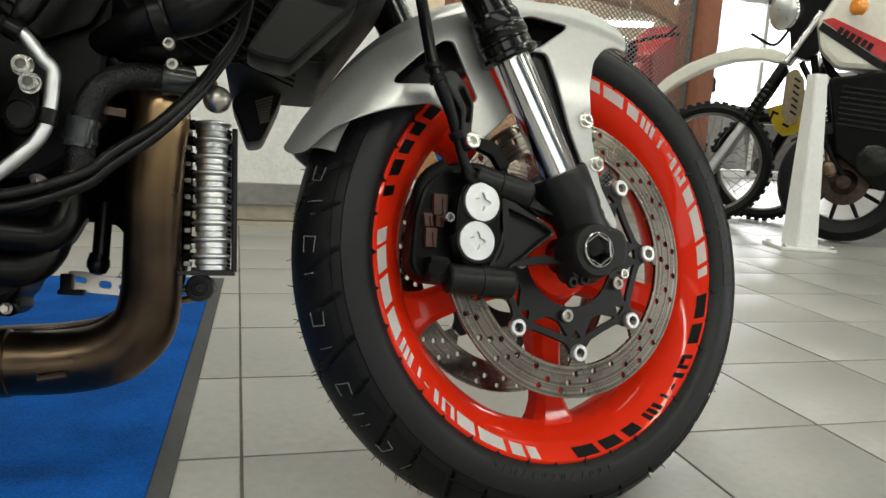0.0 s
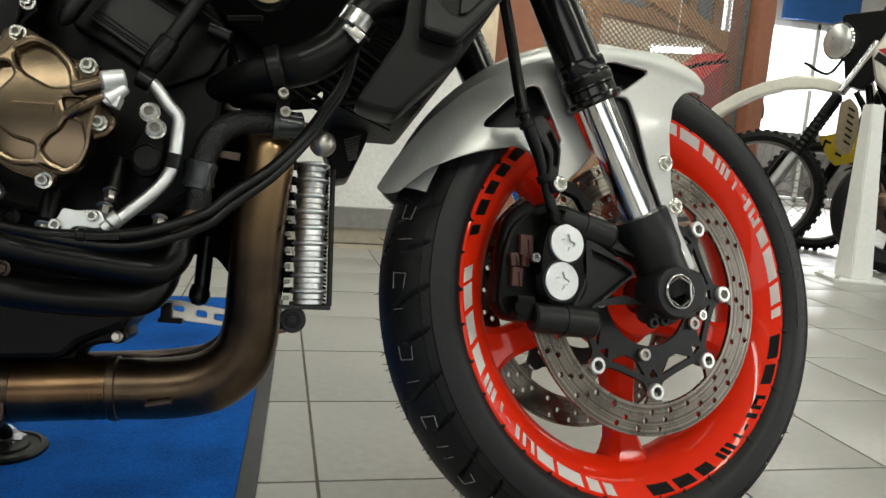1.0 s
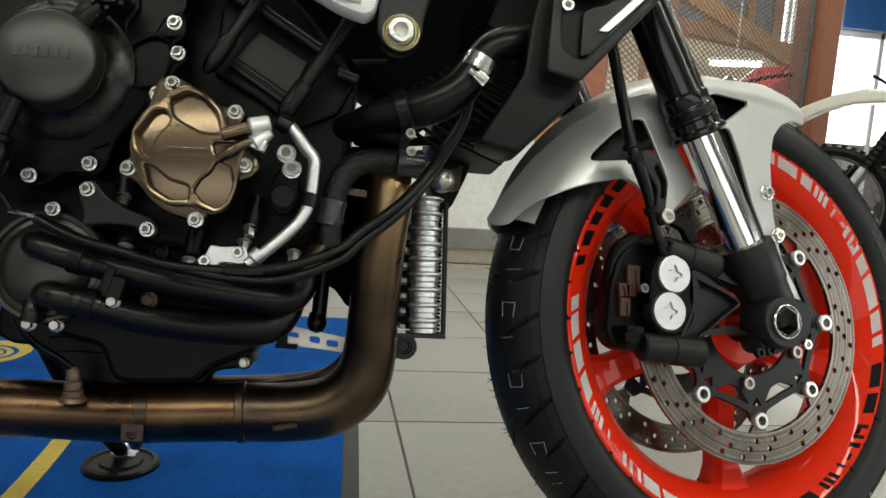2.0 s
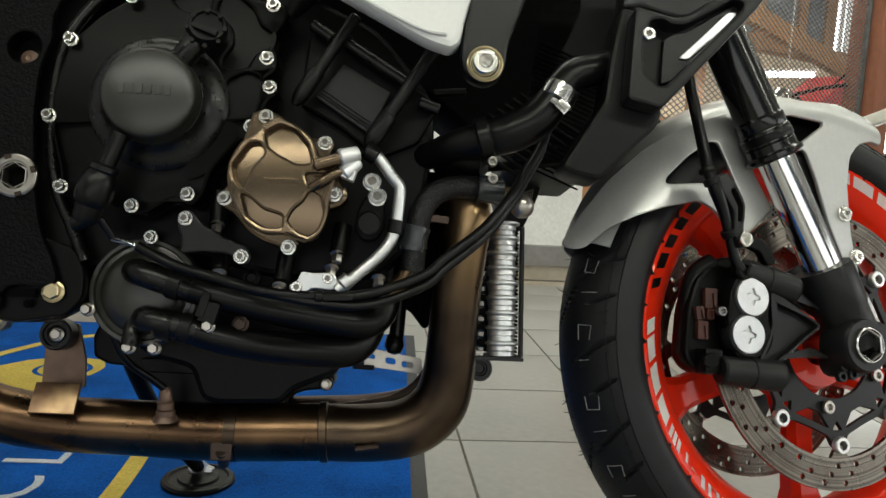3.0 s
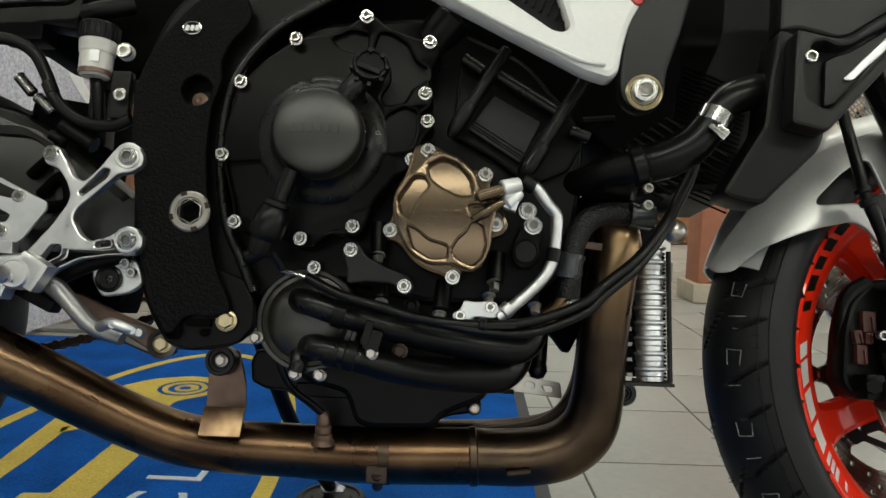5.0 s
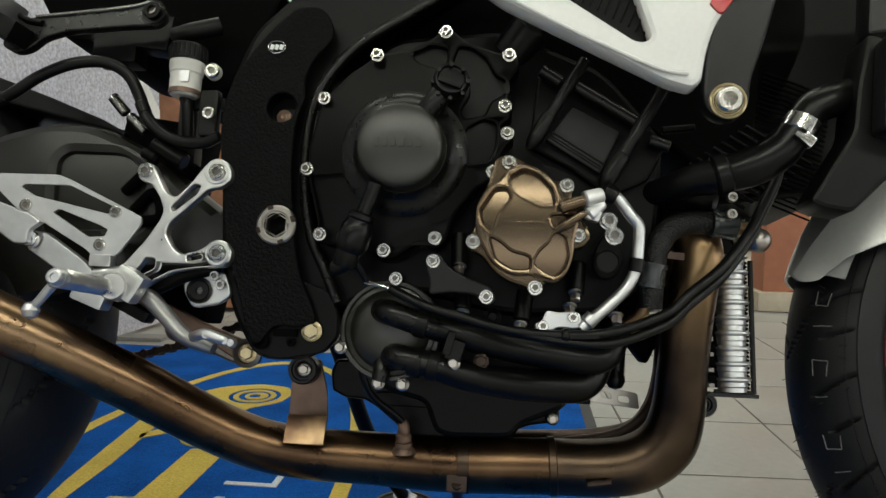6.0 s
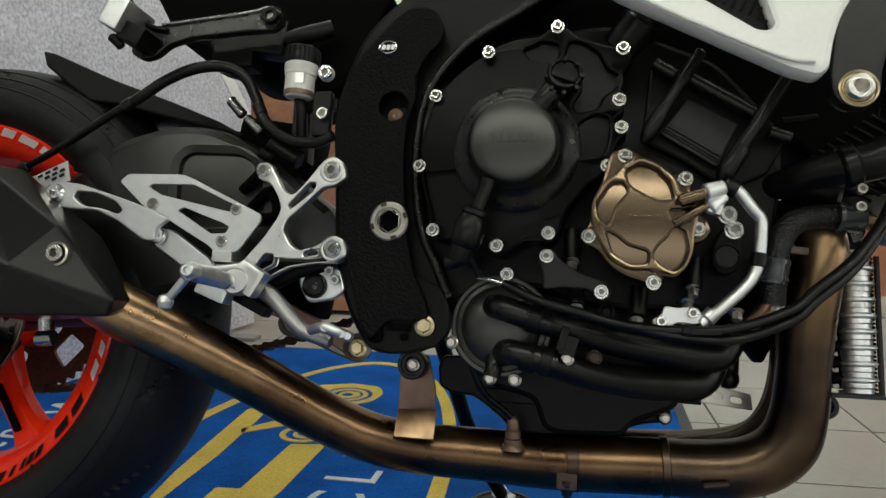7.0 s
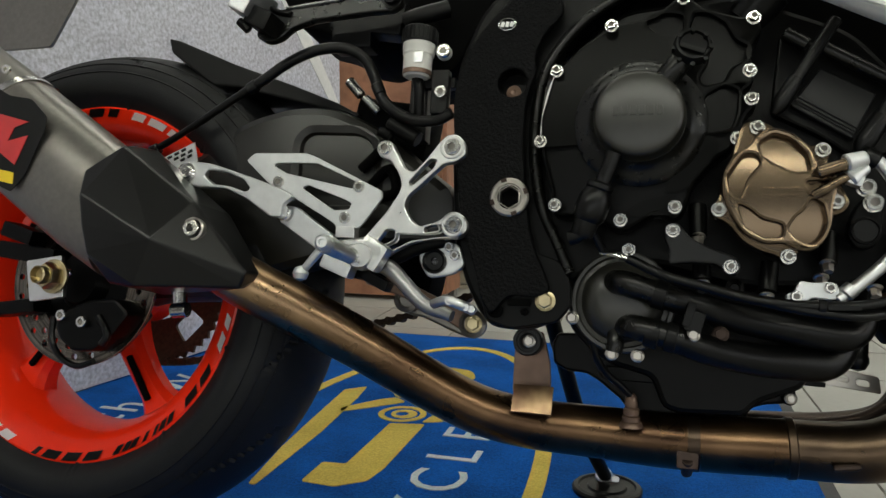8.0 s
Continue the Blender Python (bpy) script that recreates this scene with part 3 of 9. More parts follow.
def rim_tape(wheel, a0, a1, r0, r1, y, material, slant=0.0):
    """A strip of tape round the rim's side between two angles, in degrees."""
    bm = bmesh.new()
    n = max(2, int(abs(a1 - a0) / 2))
    lo, hi = [], []
    for k in range(n + 1):
        a = radians(a0 + (a1 - a0) * k / n)
        b = a + radians(slant)
        lo.append(bm.verts.new((r0 * math.cos(a), y + 0.0045, r0 * math.sin(a))))
        hi.append(bm.verts.new((r1 * math.cos(b), y, r1 * math.sin(b))))
    for k in range(n):
        bm.faces.new((lo[k], lo[k + 1], hi[k + 1], hi[k]))
    r = bmesh.ops.solidify(bm, geom=bm.faces[:], thickness=0.0006)
    return part("tape_stripe", bm, material, wheel, m=None)


GROOVES = [(19, -0.0605, -0.016, 0.10, 0.10, 0.0046), (19, -0.056, -0.030, 0.05, 0.27, 0.0040), (19, 0.012, 0.056, -0.12, 0.34, 0.005), (11, -0.018, 0.022, 0.16, 0.02, 0.004)]
RIM_R, TYRE_R, TYRE_HALF = 0.2375, 0.3045, 0.0620
TYRE_WAIST = RIM_R + 0.22 * (TYRE_R - RIM_R)
wheel_f = wheel_bits(bike, RIM_R, 0.051, 0.062, (-163, -91, -19, 53, 125), 0.019, 0.052, WHEEL)
part("tyre", tyre_mesh(TYRE_R, TYRE_HALF, RIM_R, 0.051, GROOVES, bulge=0.22), "tyre", wheel_f, "black road tyre with slanted grooves and rubber hairs")

# ---- engine ----
def bpart(name, bm, material, label="", parent=None):
    return part(name, bm, material, parent or bike, label)


def bolts(items, parent, material="zinc", r=0.0050, h=0.006, washer=0.0066):
    for p in items:
        bm = bmesh.new()
        cap_bolt(bm, p, r, h, washer=washer)
        part("bolt", bm, material, parent)
        bm = bmesh.new()
        lathe(bm, (p[0], p[1] - h * 0.45, p[2]), (0, -1, 0), [(r * 0.51, 0), (r * 0.51, h * 0.1), (0, h * 0.1)], 6)
        part("bolt_socket", bm, "titan", parent)


def hex_bolts(items, parent, material="nickel", r=0.0055, h=0.006, axis=(0, -1, 0)):
    for p in items:
        bm = bmesh.new()
        flange_bolt(bm, p, r, h, axis)
        part("bolt", bm, material, parent)


# crankcase
crankcase = bpart("crankcase", plate("c", rounded([(0.5815, 0.3999), (0.5809, 0.5087), (0.6064, 0.6024), (0.6655, 0.6524), (0.7848, 0.6631), (0.8886, 0.6187), (0.9492, 0.5475), (0.949, 0.4956), (0.938, 0.3999), (0.8956, 0.3652), (0.7922, 0.3612), (0.7124, 0.3809), (0.6543, 0.3789), (0.6202, 0.3544)], 0.02), -0.02, 0.14, 0.006), "cast_black", "black cast engine block")
part("lower_case", plate("c", rounded([(0.6167, 0.313), (0.6402, 0.2899), (0.6679, 0.2731), (0.7077, 0.264), (0.7198, 0.2326), (0.7369, 0.2274), (0.8027, 0.23), (0.8152, 0.2447), (0.8600, 0.2640), (0.8690, 0.2900), (0.8980, 0.3180), (0.9130, 0.3480), (0.9203, 0.4045), (0.6108, 0.392)], 0.008), 0.01, 0.06, 0.006), "cast_black", crankcase)
sump = bpart("sump", merge(
    plate("sump", rounded([(0.5948, 0.2932), (0.5974, 0.2707), (0.6132, 0.2632), (0.6363, 0.2619), (0.6498, 0.2544), (0.6734, 0.2368), (0.6904, 0.216), (0.8048, 0.2232), (0.8106, 0.2371), (0.8247, 0.2428), (0.8491, 0.2461), (0.8575, 0.2539), (0.855, 0.2617), (0.8616, 0.2695), (0.8699, 0.2884), (0.8756, 0.3196), (0.6008, 0.3064)], 0.004), 0.031, 0.05, 0.003),
    plate("flange", rounded([(0.6502, 0.2656), (0.6539, 0.2569), (0.8088, 0.2559), (0.8484, 0.26), (0.8525, 0.2694), (0.8524, 0.2785), (0.6499, 0.2719)], 0.003), 0.004, 0.012, 0.0015)), "cast_black", "black cast oil sump with small bosses")
bm = bmesh.new()
for p, r in zip([(0.8058, 0.0, 0.2514), (0.7246, 0.0, 0.2528), (0.8485, 0.0, 0.2521), (0.7683, 0.0, 0.2646)], (0.0085, 0.0065, 0.0075, 0.007)):
    lathe(bm, (p[0], 0.008, p[2]), (0, -1, 0), [(r, 0), (r, 0.012), (r * 0.85, 0.014), (r * 0.45, 0.014), (r * 0.4, 0.008), (0, 0.008)], 18)
parts("boss", bm, "cast_black", sump)
hex_bolts(((0.7683, -0.008, 0.2646), (0.8485, -0.008, 0.2521)), sump, r=0.0045)

# clutch cover
COVER = rounded([(0.5934, 0.4844), (0.5912, 0.5212), (0.6025, 0.5686), (0.6279, 0.5965), (0.6583, 0.6184), (0.7006, 0.6262), (0.7216, 0.6462), (0.7329, 0.646), (0.7469, 0.6327), (0.7796, 0.6228), (0.7961, 0.6238), (0.802, 0.6085), (0.7882, 0.5866), (0.7941, 0.5693), (0.7944, 0.5544), (0.7816, 0.5429), (0.7992, 0.5339), (0.7876, 0.5225), (0.7825, 0.5056), (0.7749, 0.4864), (0.7615, 0.4795), (0.7416, 0.4534), (0.7348, 0.4289), (0.7253, 0.4187), (0.7086, 0.426), (0.6816, 0.4086), (0.6677, 0.4082), (0.6483, 0.4267), (0.6191, 0.4203), (0.6039, 0.4256), (0.6052, 0.4438)], 0.006)
COVER_POCKETS = [[(0.6923, 0.6184), (0.6978, 0.6243), (0.7119, 0.6289), (0.7279, 0.6257), (0.7279, 0.6109), (0.7213, 0.6039), (0.7013, 0.6082)],
                 [(0.7341, 0.6108), (0.7391, 0.6285), (0.7516, 0.6272), (0.7675, 0.6163), (0.7758, 0.5987), (0.7887, 0.5916), (0.7889, 0.58), (0.7727, 0.5697), (0.7676, 0.5553), (0.7483, 0.5512), (0.7436, 0.5593), (0.7531, 0.5755), (0.7515, 0.593)],
                 [(0.7498, 0.5409), (0.7677, 0.5512), (0.7804, 0.5467), (0.7794, 0.5239), (0.7743, 0.508), (0.7526, 0.5038), (0.7469, 0.5094), (0.7502, 0.5265)],
                 [(0.7418, 0.4952), (0.7582, 0.4982), (0.7612, 0.4898), (0.7481, 0.4699), (0.7296, 0.45), (0.7187, 0.447), (0.7201, 0.4543), (0.7342, 0.4753)],
                 [(0.6808, 0.4243), (0.6971, 0.4342), (0.7201, 0.4398), (0.7159, 0.4324), (0.6975, 0.4247)]]
cover = bpart("clutch_cover", domed(plate("clutch_cover", COVER, -0.1295, 0.019, 0.0032, [rounded(q, 0.005) for q in COVER_POCKETS]), 0.6895, 0.515, 0.007, 0.11, 0.015), "case_black", "satin black round clutch cover with cast pockets")
part("pocket_floor", domed(plate("floor", COVER, -0.1195, 0.026, 0.002), 0.6895, 0.515, 0.007, 0.11, 0.02), "cast_black", cover)
bm = bmesh.new()
lathe(bm, (0.6895, -0.14, 0.5148), (0, -1, 0), [(0.0640, -0.004), (0.0600, 0.0004), (0.0555, 0.0022), (0.0505, 0.0048), (0.0465, 0.0085), (0.0440, 0.0130), (0.0420, 0.0140), (0.030, 0.014)], 96)
ramp = part("cover_ramp", bm, "cover_black", cover)
bm = bmesh.new()
lathe(bm, (0.6895, -0.14, 0.5148), (0, -1, 0), [(0.0438, 0.0120), (0.0426, 0.0200), (0.0416, 0.0275), (0.0408, 0.0300), (0.0390, 0.0318), (0.0360, 0.0329), (0.030, 0.0342), (0.022, 0.0354), (0.012, 0.0364), (0, 0.0367)], 96)
dome = part("cover_dome", bm, "dome_black", cover)
# plain raised bars where the maker's name is cast
for k in range(6):
    bm = bmesh.new()
    c = (0.6643, -0.176, 0.515)
    d = (0.7127, -0.176, 0.5153)
    u = (k + 0.5) / 6
    x_ = c[0] + (d[0] - c[0]) * u
    box(bm, (x_, -0.1766 + 2.9 * (x_ - 0.6895) ** 2, c[2] + (d[2] - c[2]) * u), (0.0056, 0.0022, 0.0095), bevel=0.0008)
    part("raised_bar", bm, "dome_black", cover)
# oil filler
bm = bmesh.new()
tube(bm, [(0.7117, -0.155, 0.5501), (0.7235, -0.158, 0.5644), (0.7341, -0.152, 0.5796)], 0.011, seg=20, n=4)
neck = part("filler_neck", bm, "cover_black", cover)
bm = bmesh.new()
lathe(bm, (0.7351, -0.158, 0.5775), (0.15, -1, 0.2), [(0.0165, 0), (0.0175, 0.003), (0.0175, 0.010), (0.016, 0.013), (0.0135, 0.0135), (0.0125, 0.011), (0, 0.011)], 48)
box(bm, (0.7359, -0.172, 0.5741), (0.024, 0.008, 0.005), (0, 20, 0), bevel=0.0015)
for k in range(8):
    a = k * math.pi / 4
    p = Vector((0.7354, -0.164, 0.5753)) + Vector((math.cos(a) * 0.0165, 0, math.sin(a) * 0.0165))
    rod(bm, p, p + Vector((0.001, -0.008, 0.001)), 0.0022, seg=8)
part("filler_cap", bm, "plastic", cover, "glossy black oil filler cap")
bolts([(0.6589, -0.142, 0.6128), (0.6061, -0.138, 0.5692), (0.5923, -0.136, 0.4964), (0.6105, -0.14, 0.4303), (0.6749, -0.142, 0.4159), (0.7248, -0.146, 0.4288),
       (0.7881, -0.15, 0.5591), (0.7907, -0.15, 0.6104), (0.7271, -0.142, 0.6375), (0.7785, -0.152, 0.4936), (0.791, -0.142, 0.5344)], cover)
# wiring boot below the cover
bm = bmesh.new()
tube(bm, [(0.6683, -0.166, 0.4764), (0.6629, -0.165, 0.4605), (0.6575, -0.164, 0.4462)], 0.0075, seg=20, n=4)
boot = bpart("sensor_boot", bm, "rubber", "ribbed black rubber sensor boot")
b_a, b_b = Vector((0.6573, -0.164, 0.4489)), Vector((0.6422, -0.158, 0.4046))
bm = bmesh.new()
lathe(bm, b_a, b_b - b_a, [(0.0085, 0.0), (0.0125, 0.002), (0.0130, 0.006), (0.0118, 0.008), (0.0128, 0.010), (0.0155, 0.016), (0.0160, 0.030), (0.0150, 0.036), (0.0120, 0.040), (0.0112, 0.052), (0.0095, 0.055)], 32)
part("boot_cup", bm, "rubber", boot)
bm = bmesh.new()
tube(bm, [(0.6472, -0.15, 0.4064), (0.6361, -0.148, 0.3991), (0.6274, -0.146, 0.3963)], 0.007, seg=14, n=4)
tube(bm, [(0.6498, -0.148, 0.4023), (0.6557, -0.14, 0.3923), (0.6587, -0.136, 0.3861)], 0.0035, seg=10, n=4)
parts("cable", bm, "rubber", boot)

# pick-up cover, bronze: flange, floor and a pierced face that leaves five pockets
pick = bpart("pickup_cover", plate("pickup_cover", rounded([(0.7808, 0.5044), (0.789, 0.5079), (0.8007, 0.5063), (0.8163, 0.4972), (0.8378, 0.4832), (0.8507, 0.4869), (0.8573, 0.4786), (0.8524, 0.4699), (0.8581, 0.4574), (0.8681, 0.441), (0.8716, 0.4306), (0.8646, 0.422), (0.8544, 0.4195), (0.8498, 0.4047), (0.839, 0.3908), (0.8279, 0.3862), (0.8272, 0.379), (0.8191, 0.3756), (0.8126, 0.3836), (0.798, 0.3871), (0.7821, 0.3968), (0.771, 0.4119), (0.7573, 0.4176), (0.7557, 0.428), (0.7626, 0.4346), (0.7647, 0.4536), (0.7729, 0.4752)], 0.007), -0.152, 0.022, 0.0035), "bronze", "bronze painted engine cover with five cast pockets")
POCKETS = [[(0.7943, 0.4849), (0.8072, 0.4933), (0.8207, 0.4886), (0.8336, 0.4745), (0.8374, 0.458), (0.8242, 0.4564), (0.8064, 0.4651), (0.7979, 0.472)],
           [(0.7815, 0.4739), (0.7917, 0.4738), (0.7963, 0.4646), (0.7848, 0.4497), (0.7796, 0.4319), (0.771, 0.4398), (0.7682, 0.4536)],
           [(0.7777, 0.4277), (0.7861, 0.424), (0.7977, 0.4142), (0.8151, 0.4098), (0.8146, 0.3986), (0.7995, 0.398), (0.7838, 0.4075)],
           [(0.8374, 0.4332), (0.8472, 0.4295), (0.8509, 0.4133), (0.8468, 0.3999), (0.8391, 0.3925), (0.8268, 0.3971), (0.8193, 0.4059), (0.8249, 0.4163), (0.8327, 0.4228)],
           [(0.8327, 0.4485), (0.8449, 0.4495), (0.8561, 0.4484), (0.8523, 0.4421), (0.8454, 0.4367), (0.8362, 0.4373)]]
part("pocket_floor", domed(plate("floor", rounded([(0.7956, 0.492), (0.8067, 0.4977), (0.8225, 0.491), (0.8376, 0.4768), (0.8413, 0.4623), (0.8549, 0.4556), (0.8562, 0.4473), (0.8528, 0.4295), (0.8516, 0.4089), (0.8459, 0.3974), (0.8371, 0.3909), (0.8238, 0.3924), (0.8165, 0.3972), (0.8002, 0.3965), (0.7845, 0.4051), (0.7746, 0.4191), (0.7676, 0.4364), (0.7676, 0.4551), (0.777, 0.4733), (0.787, 0.479)], 0.010), -0.1665, 0.010, 0.001), 0.811, 0.437, 0.0075, 0.055, 0.008), "bronze", pick)
part("face", domed(plate("face", rounded([(0.7938, 0.4948), (0.8069, 0.4996), (0.8246, 0.493), (0.8396, 0.4789), (0.8432, 0.4655), (0.8578, 0.4578), (0.8602, 0.4465), (0.8558, 0.4289), (0.8546, 0.4084), (0.8481, 0.3939), (0.8373, 0.3863), (0.8241, 0.3888), (0.8168, 0.3936), (0.8008, 0.392), (0.7832, 0.4004), (0.7723, 0.4162), (0.7641, 0.4354), (0.764, 0.4561), (0.7743, 0.4752), (0.7852, 0.4809)], 0.010), -0.1695, 0.016, 0.0028, [rounded(q, 0.0035) for q in POCKETS]), 0.811, 0.437, 0.0055, 0.055, 0.008), "bronze", pick)
for k in range(3):
    bm = bmesh.new()
    a_, b_ = Vector((0.7966, -0.1775, 0.4385)), Vector((0.8292, -0.1775, 0.4392))
    p = a_ + (b_ - a_) * (k + 0.5) / 3
    box(bm, p, (0.0085, 0.0014, 0.0070), bevel=0.0006)
    part("raised_bar", bm, "bronze", pick)
bolts([(0.8479, -0.165, 0.4786), (0.859, -0.165, 0.4323), (0.821, -0.165, 0.3826), (0.7625, -0.165, 0.4237), (0.7938, -0.165, 0.4998)], pick)
bm = bmesh.new()
rod(bm, (0.8411, -0.18, 0.4544), (0.8682, -0.18, 0.4641), 0.0058, bevel=0.001)
tube(bm, [(0.8393, -0.176, 0.4354), (0.8487, -0.18, 0.4411), (0.8585, -0.18, 0.448), (0.8695, -0.178, 0.4532)], 0.0042, seg=14, n=4)
parts("sensor_stub", bm, "bronze", pick)
bm = bmesh.new()
rod(bm, (0.8622, -0.181, 0.4623), (0.8794, -0.177, 0.468), 0.0082, 0.0074, seg=20, bevel=0.0015)
rod(bm, (0.866, -0.179, 0.4483), (0.8805, -0.176, 0.461), 0.0075, 0.005, seg=20, bevel=0.0015)
box(bm, (0.8713, -0.176, 0.449), (0.012, 0.012, 0.010), (0, 20, 0), bevel=0.002)
parts("fitting", bm, "alu_satin", pick, "pale aluminium hose fitting")

# silver oil pipe with its sleeve
bm = bmesh.new()
tube(bm, [(0.8884, -0.15, 0.4771), (0.8975, -0.15, 0.4697), (0.9091, -0.148, 0.4549), (0.9165, -0.146, 0.4463), (0.917, -0.146, 0.4342), (0.915, -0.146, 0.4104), (0.9105, -0.146, 0.3946), (0.8994, -0.147, 0.3796), (0.8733, -0.148, 0.3547)], 0.0056, seg=16, n=6)
pipe = bpart("oil_pipe", bm, "alu_satin", "bright silver bent oil pipe")
bm = bmesh.new()
rod(bm, (0.9155, -0.146, 0.4146), (0.9135, -0.146, 0.402), 0.0075, bevel=0.001)
rod(bm, (0.8831, -0.151, 0.4779), (0.895, -0.15, 0.4718), 0.0085, bevel=0.001)
parts("sleeve", bm, "rubber", pipe)
bm = bmesh.new()
lathe(bm, (0.8755, -0.15, 0.3589), (-0.6, 0, -0.6), [(0.0075, 0), (0.0075, 0.008), (0.0055, 0.010), (0.0055, 0.016)], 18)
part("pipe_flange", bm, "alu_satin", pipe)
bracket = bpart("clutch_bracket", plate("clutch_bracket", rounded([(0.8236, 0.3433), (0.8214, 0.3504), (0.8285, 0.3539), (0.8324, 0.3634), (0.8427, 0.3617), (0.8568, 0.3633), (0.8629, 0.3615), (0.866, 0.3502), (0.86, 0.3469), (0.8429, 0.3482), (0.8378, 0.3439)], 0.003), -0.148, 0.010, 0.0012), "alu_satin", "bright cast cable bracket")
bolts([(0.8565, -0.154, 0.3574), (0.8293, -0.154, 0.3486)], bracket, r=0.005, washer=0.0)

# sensor plug plate
plug = bpart("plug_plate", plate("plug_plate", rounded([(0.8833, 0.4357), (0.8916, 0.4468), (0.8999, 0.4454), (0.9041, 0.4281), (0.9032, 0.4066), (0.896, 0.3967), (0.8836, 0.3963), (0.8763, 0.4068), (0.8772, 0.422)], 0.005), -0.122, 0.014, 0.002), "cast_black")
bm = bmesh.new()
lathe(bm, (0.8899, -0.129, 0.4128), (0, -1, 0), [(0.0125, 0), (0.0125, 0.004), (0.0105, 0.005), (0.010, 0.003), (0, 0.003)], 32)
part("plug", bm, "plastic", plug)
bolts([(0.8905, -0.13, 0.4523), (0.8963, -0.13, 0.4382)], plug, "zinc", r=0.0078, washer=0.0088)

# lower bracket with bolts
arm = bpart("pump_bracket", plate("pump_bracket", rounded([(0.7168, 0.4135), (0.7282, 0.4155), (0.7395, 0.4015), (0.7587, 0.3913), (0.7803, 0.3844), (0.7858, 0.3749), (0.7818, 0.3668), (0.7733, 0.368), (0.7645, 0.3769), (0.7403, 0.3776), (0.7204, 0.3747), (0.721, 0.3889), (0.7161, 0.4008)], 0.005), -0.135, 0.012, 0.002), "grey_plastic", "dark cast bracket with two bolts")
bolts([(0.7237, -0.142, 0.4069), (0.7758, -0.142, 0.3744)], arm)
hex_bolts([(0.7478, -0.12, 0.4057), (0.8609, -0.12, 0.3835), (0.7525, -0.12, 0.3608), (0.8092, -0.122, 0.351), (0.856, -0.118, 0.3704), (0.9011, -0.115, 0.3631), (0.9342, -0.118, 0.3723)], crankcase, r=0.0052, h=0.010, axis=(0, -0.5, -1))
for a_, b_ in (((0.7464, -0.112, 0.4379), (0.7478, -0.118, 0.4042)), ((0.8642, -0.112, 0.4129), (0.8612, -0.118, 0.382)), ((0.8133, -0.112, 0.3835), (0.8104, -0.118, 0.3544)), ((0.7514, -0.112, 0.3869), (0.7523, -0.116, 0.3632))):
    bm = bmesh.new()
    rod(bm, a_, b_, 0.0085, seg=18, bevel=0.001)
    part("bolt_pillar", bm, "cast_black", crankcase)
bm = bmesh.new()
lathe(bm, (0.7817, -0.11, 0.3569), (0, -1, 0), [(0.0085, 0), (0.0085, 0.009), (0.005, 0.011), (0.004, 0.008), (0, 0.008)], 20)
part("spigot", bm, "cast_black", crankcase)

# water pump and its hoses
bm = bmesh.new()
lathe(bm, (0.6775, -0.085, 0.3399), (0, -1, 0), [(0.0520, -0.01), (0.0520, 0.010), (0.0505, 0.012), (0.0470, 0.012), (0.0455, 0.009), (0.041, 0.010), (0.038, 0.016), (0.032, 0.022), (0.022, 0.026), (0, 0.027)], 64)
pump = bpart("water_pump", bm, "dome_black", "black cast water pump housing")
bm = bmesh.new()
tube(bm, [(0.6706, -0.105, 0.359), (0.6816, -0.122, 0.3568), (0.7043, -0.122, 0.3499), (0.7265, -0.118, 0.3438)], 0.0125, seg=20, n=5)
tube(bm, [(0.6806, -0.1, 0.3141), (0.6914, -0.118, 0.3141), (0.7139, -0.118, 0.3097), (0.7331, -0.114, 0.3057)], 0.0125, seg=20, n=5)
tube(bm, [(0.6721, -0.1, 0.3108), (0.6728, -0.105, 0.2997), (0.671, -0.105, 0.2895)], 0.0085, seg=16, n=4)
parts("outlet", bm, "cover_black", pump)
bm = bmesh.new()
for p, q in (((0.7075, -0.12, 0.349), (0.7199, -0.12, 0.3457)), ((0.701, -0.117, 0.3107), (0.7144, -0.117, 0.3081)), ((0.7199, -0.116, 0.3078), (0.7311, -0.116, 0.3056))):
    rod(bm, p, q, 0.0145, seg=20, bevel=0.001)
parts("hose_clamp", bm, "plastic", pump)
bolts([(0.6823, -0.104, 0.3922)], pump)
hex_bolts([(0.6285, -0.1, 0.3207), (0.6944, -0.105, 0.2869), (0.7453, -0.118, 0.3101), (0.6692, -0.1, 0.287)], pump, r=0.005, h=0.008)
bm = bmesh.new()
tube(bm, [(0.7237, -0.118, 0.3443), (0.7539, -0.105, 0.337), (0.7932, -0.085, 0.3289), (0.8391, -0.07, 0.3225), (0.8740, -0.060, 0.3190), (0.8960, -0.052, 0.3215), (0.9070, -0.046, 0.3370), (0.9085, -0.040, 0.3600)], 0.0145, seg=22, n=6, radii=[0.0125, 0.0135, 0.0145, 0.0150, 0.0155, 0.0155, 0.0155, 0.015])
bpart("coolant_hose", bm, "rubber", "thick black rubber coolant hose")
bm = bmesh.new()
tube(bm, [(0.7275, -0.113, 0.3059), (0.7605, -0.098, 0.2972), (0.8056, -0.075, 0.2909), (0.8480, -0.055, 0.2895), (0.8700, -0.045, 0.2900), (0.8840, -0.038, 0.2975), (0.8930, -0.032, 0.3140), (0.8950, -0.028, 0.3350)], 0.0155, seg=22, n=6, radii=[0.0130, 0.0145, 0.0160, 0.0172, 0.0172, 0.0168, 0.016, 0.015])
bpart("coolant_hose", bm, "rubber", "thick black rubber coolant hose")
bm = bmesh.new()
box(bm, (0.7412, -0.125, 0.3295), (0.008, 0.005, 0.024), (0, 15, 0), bevel=0.002)
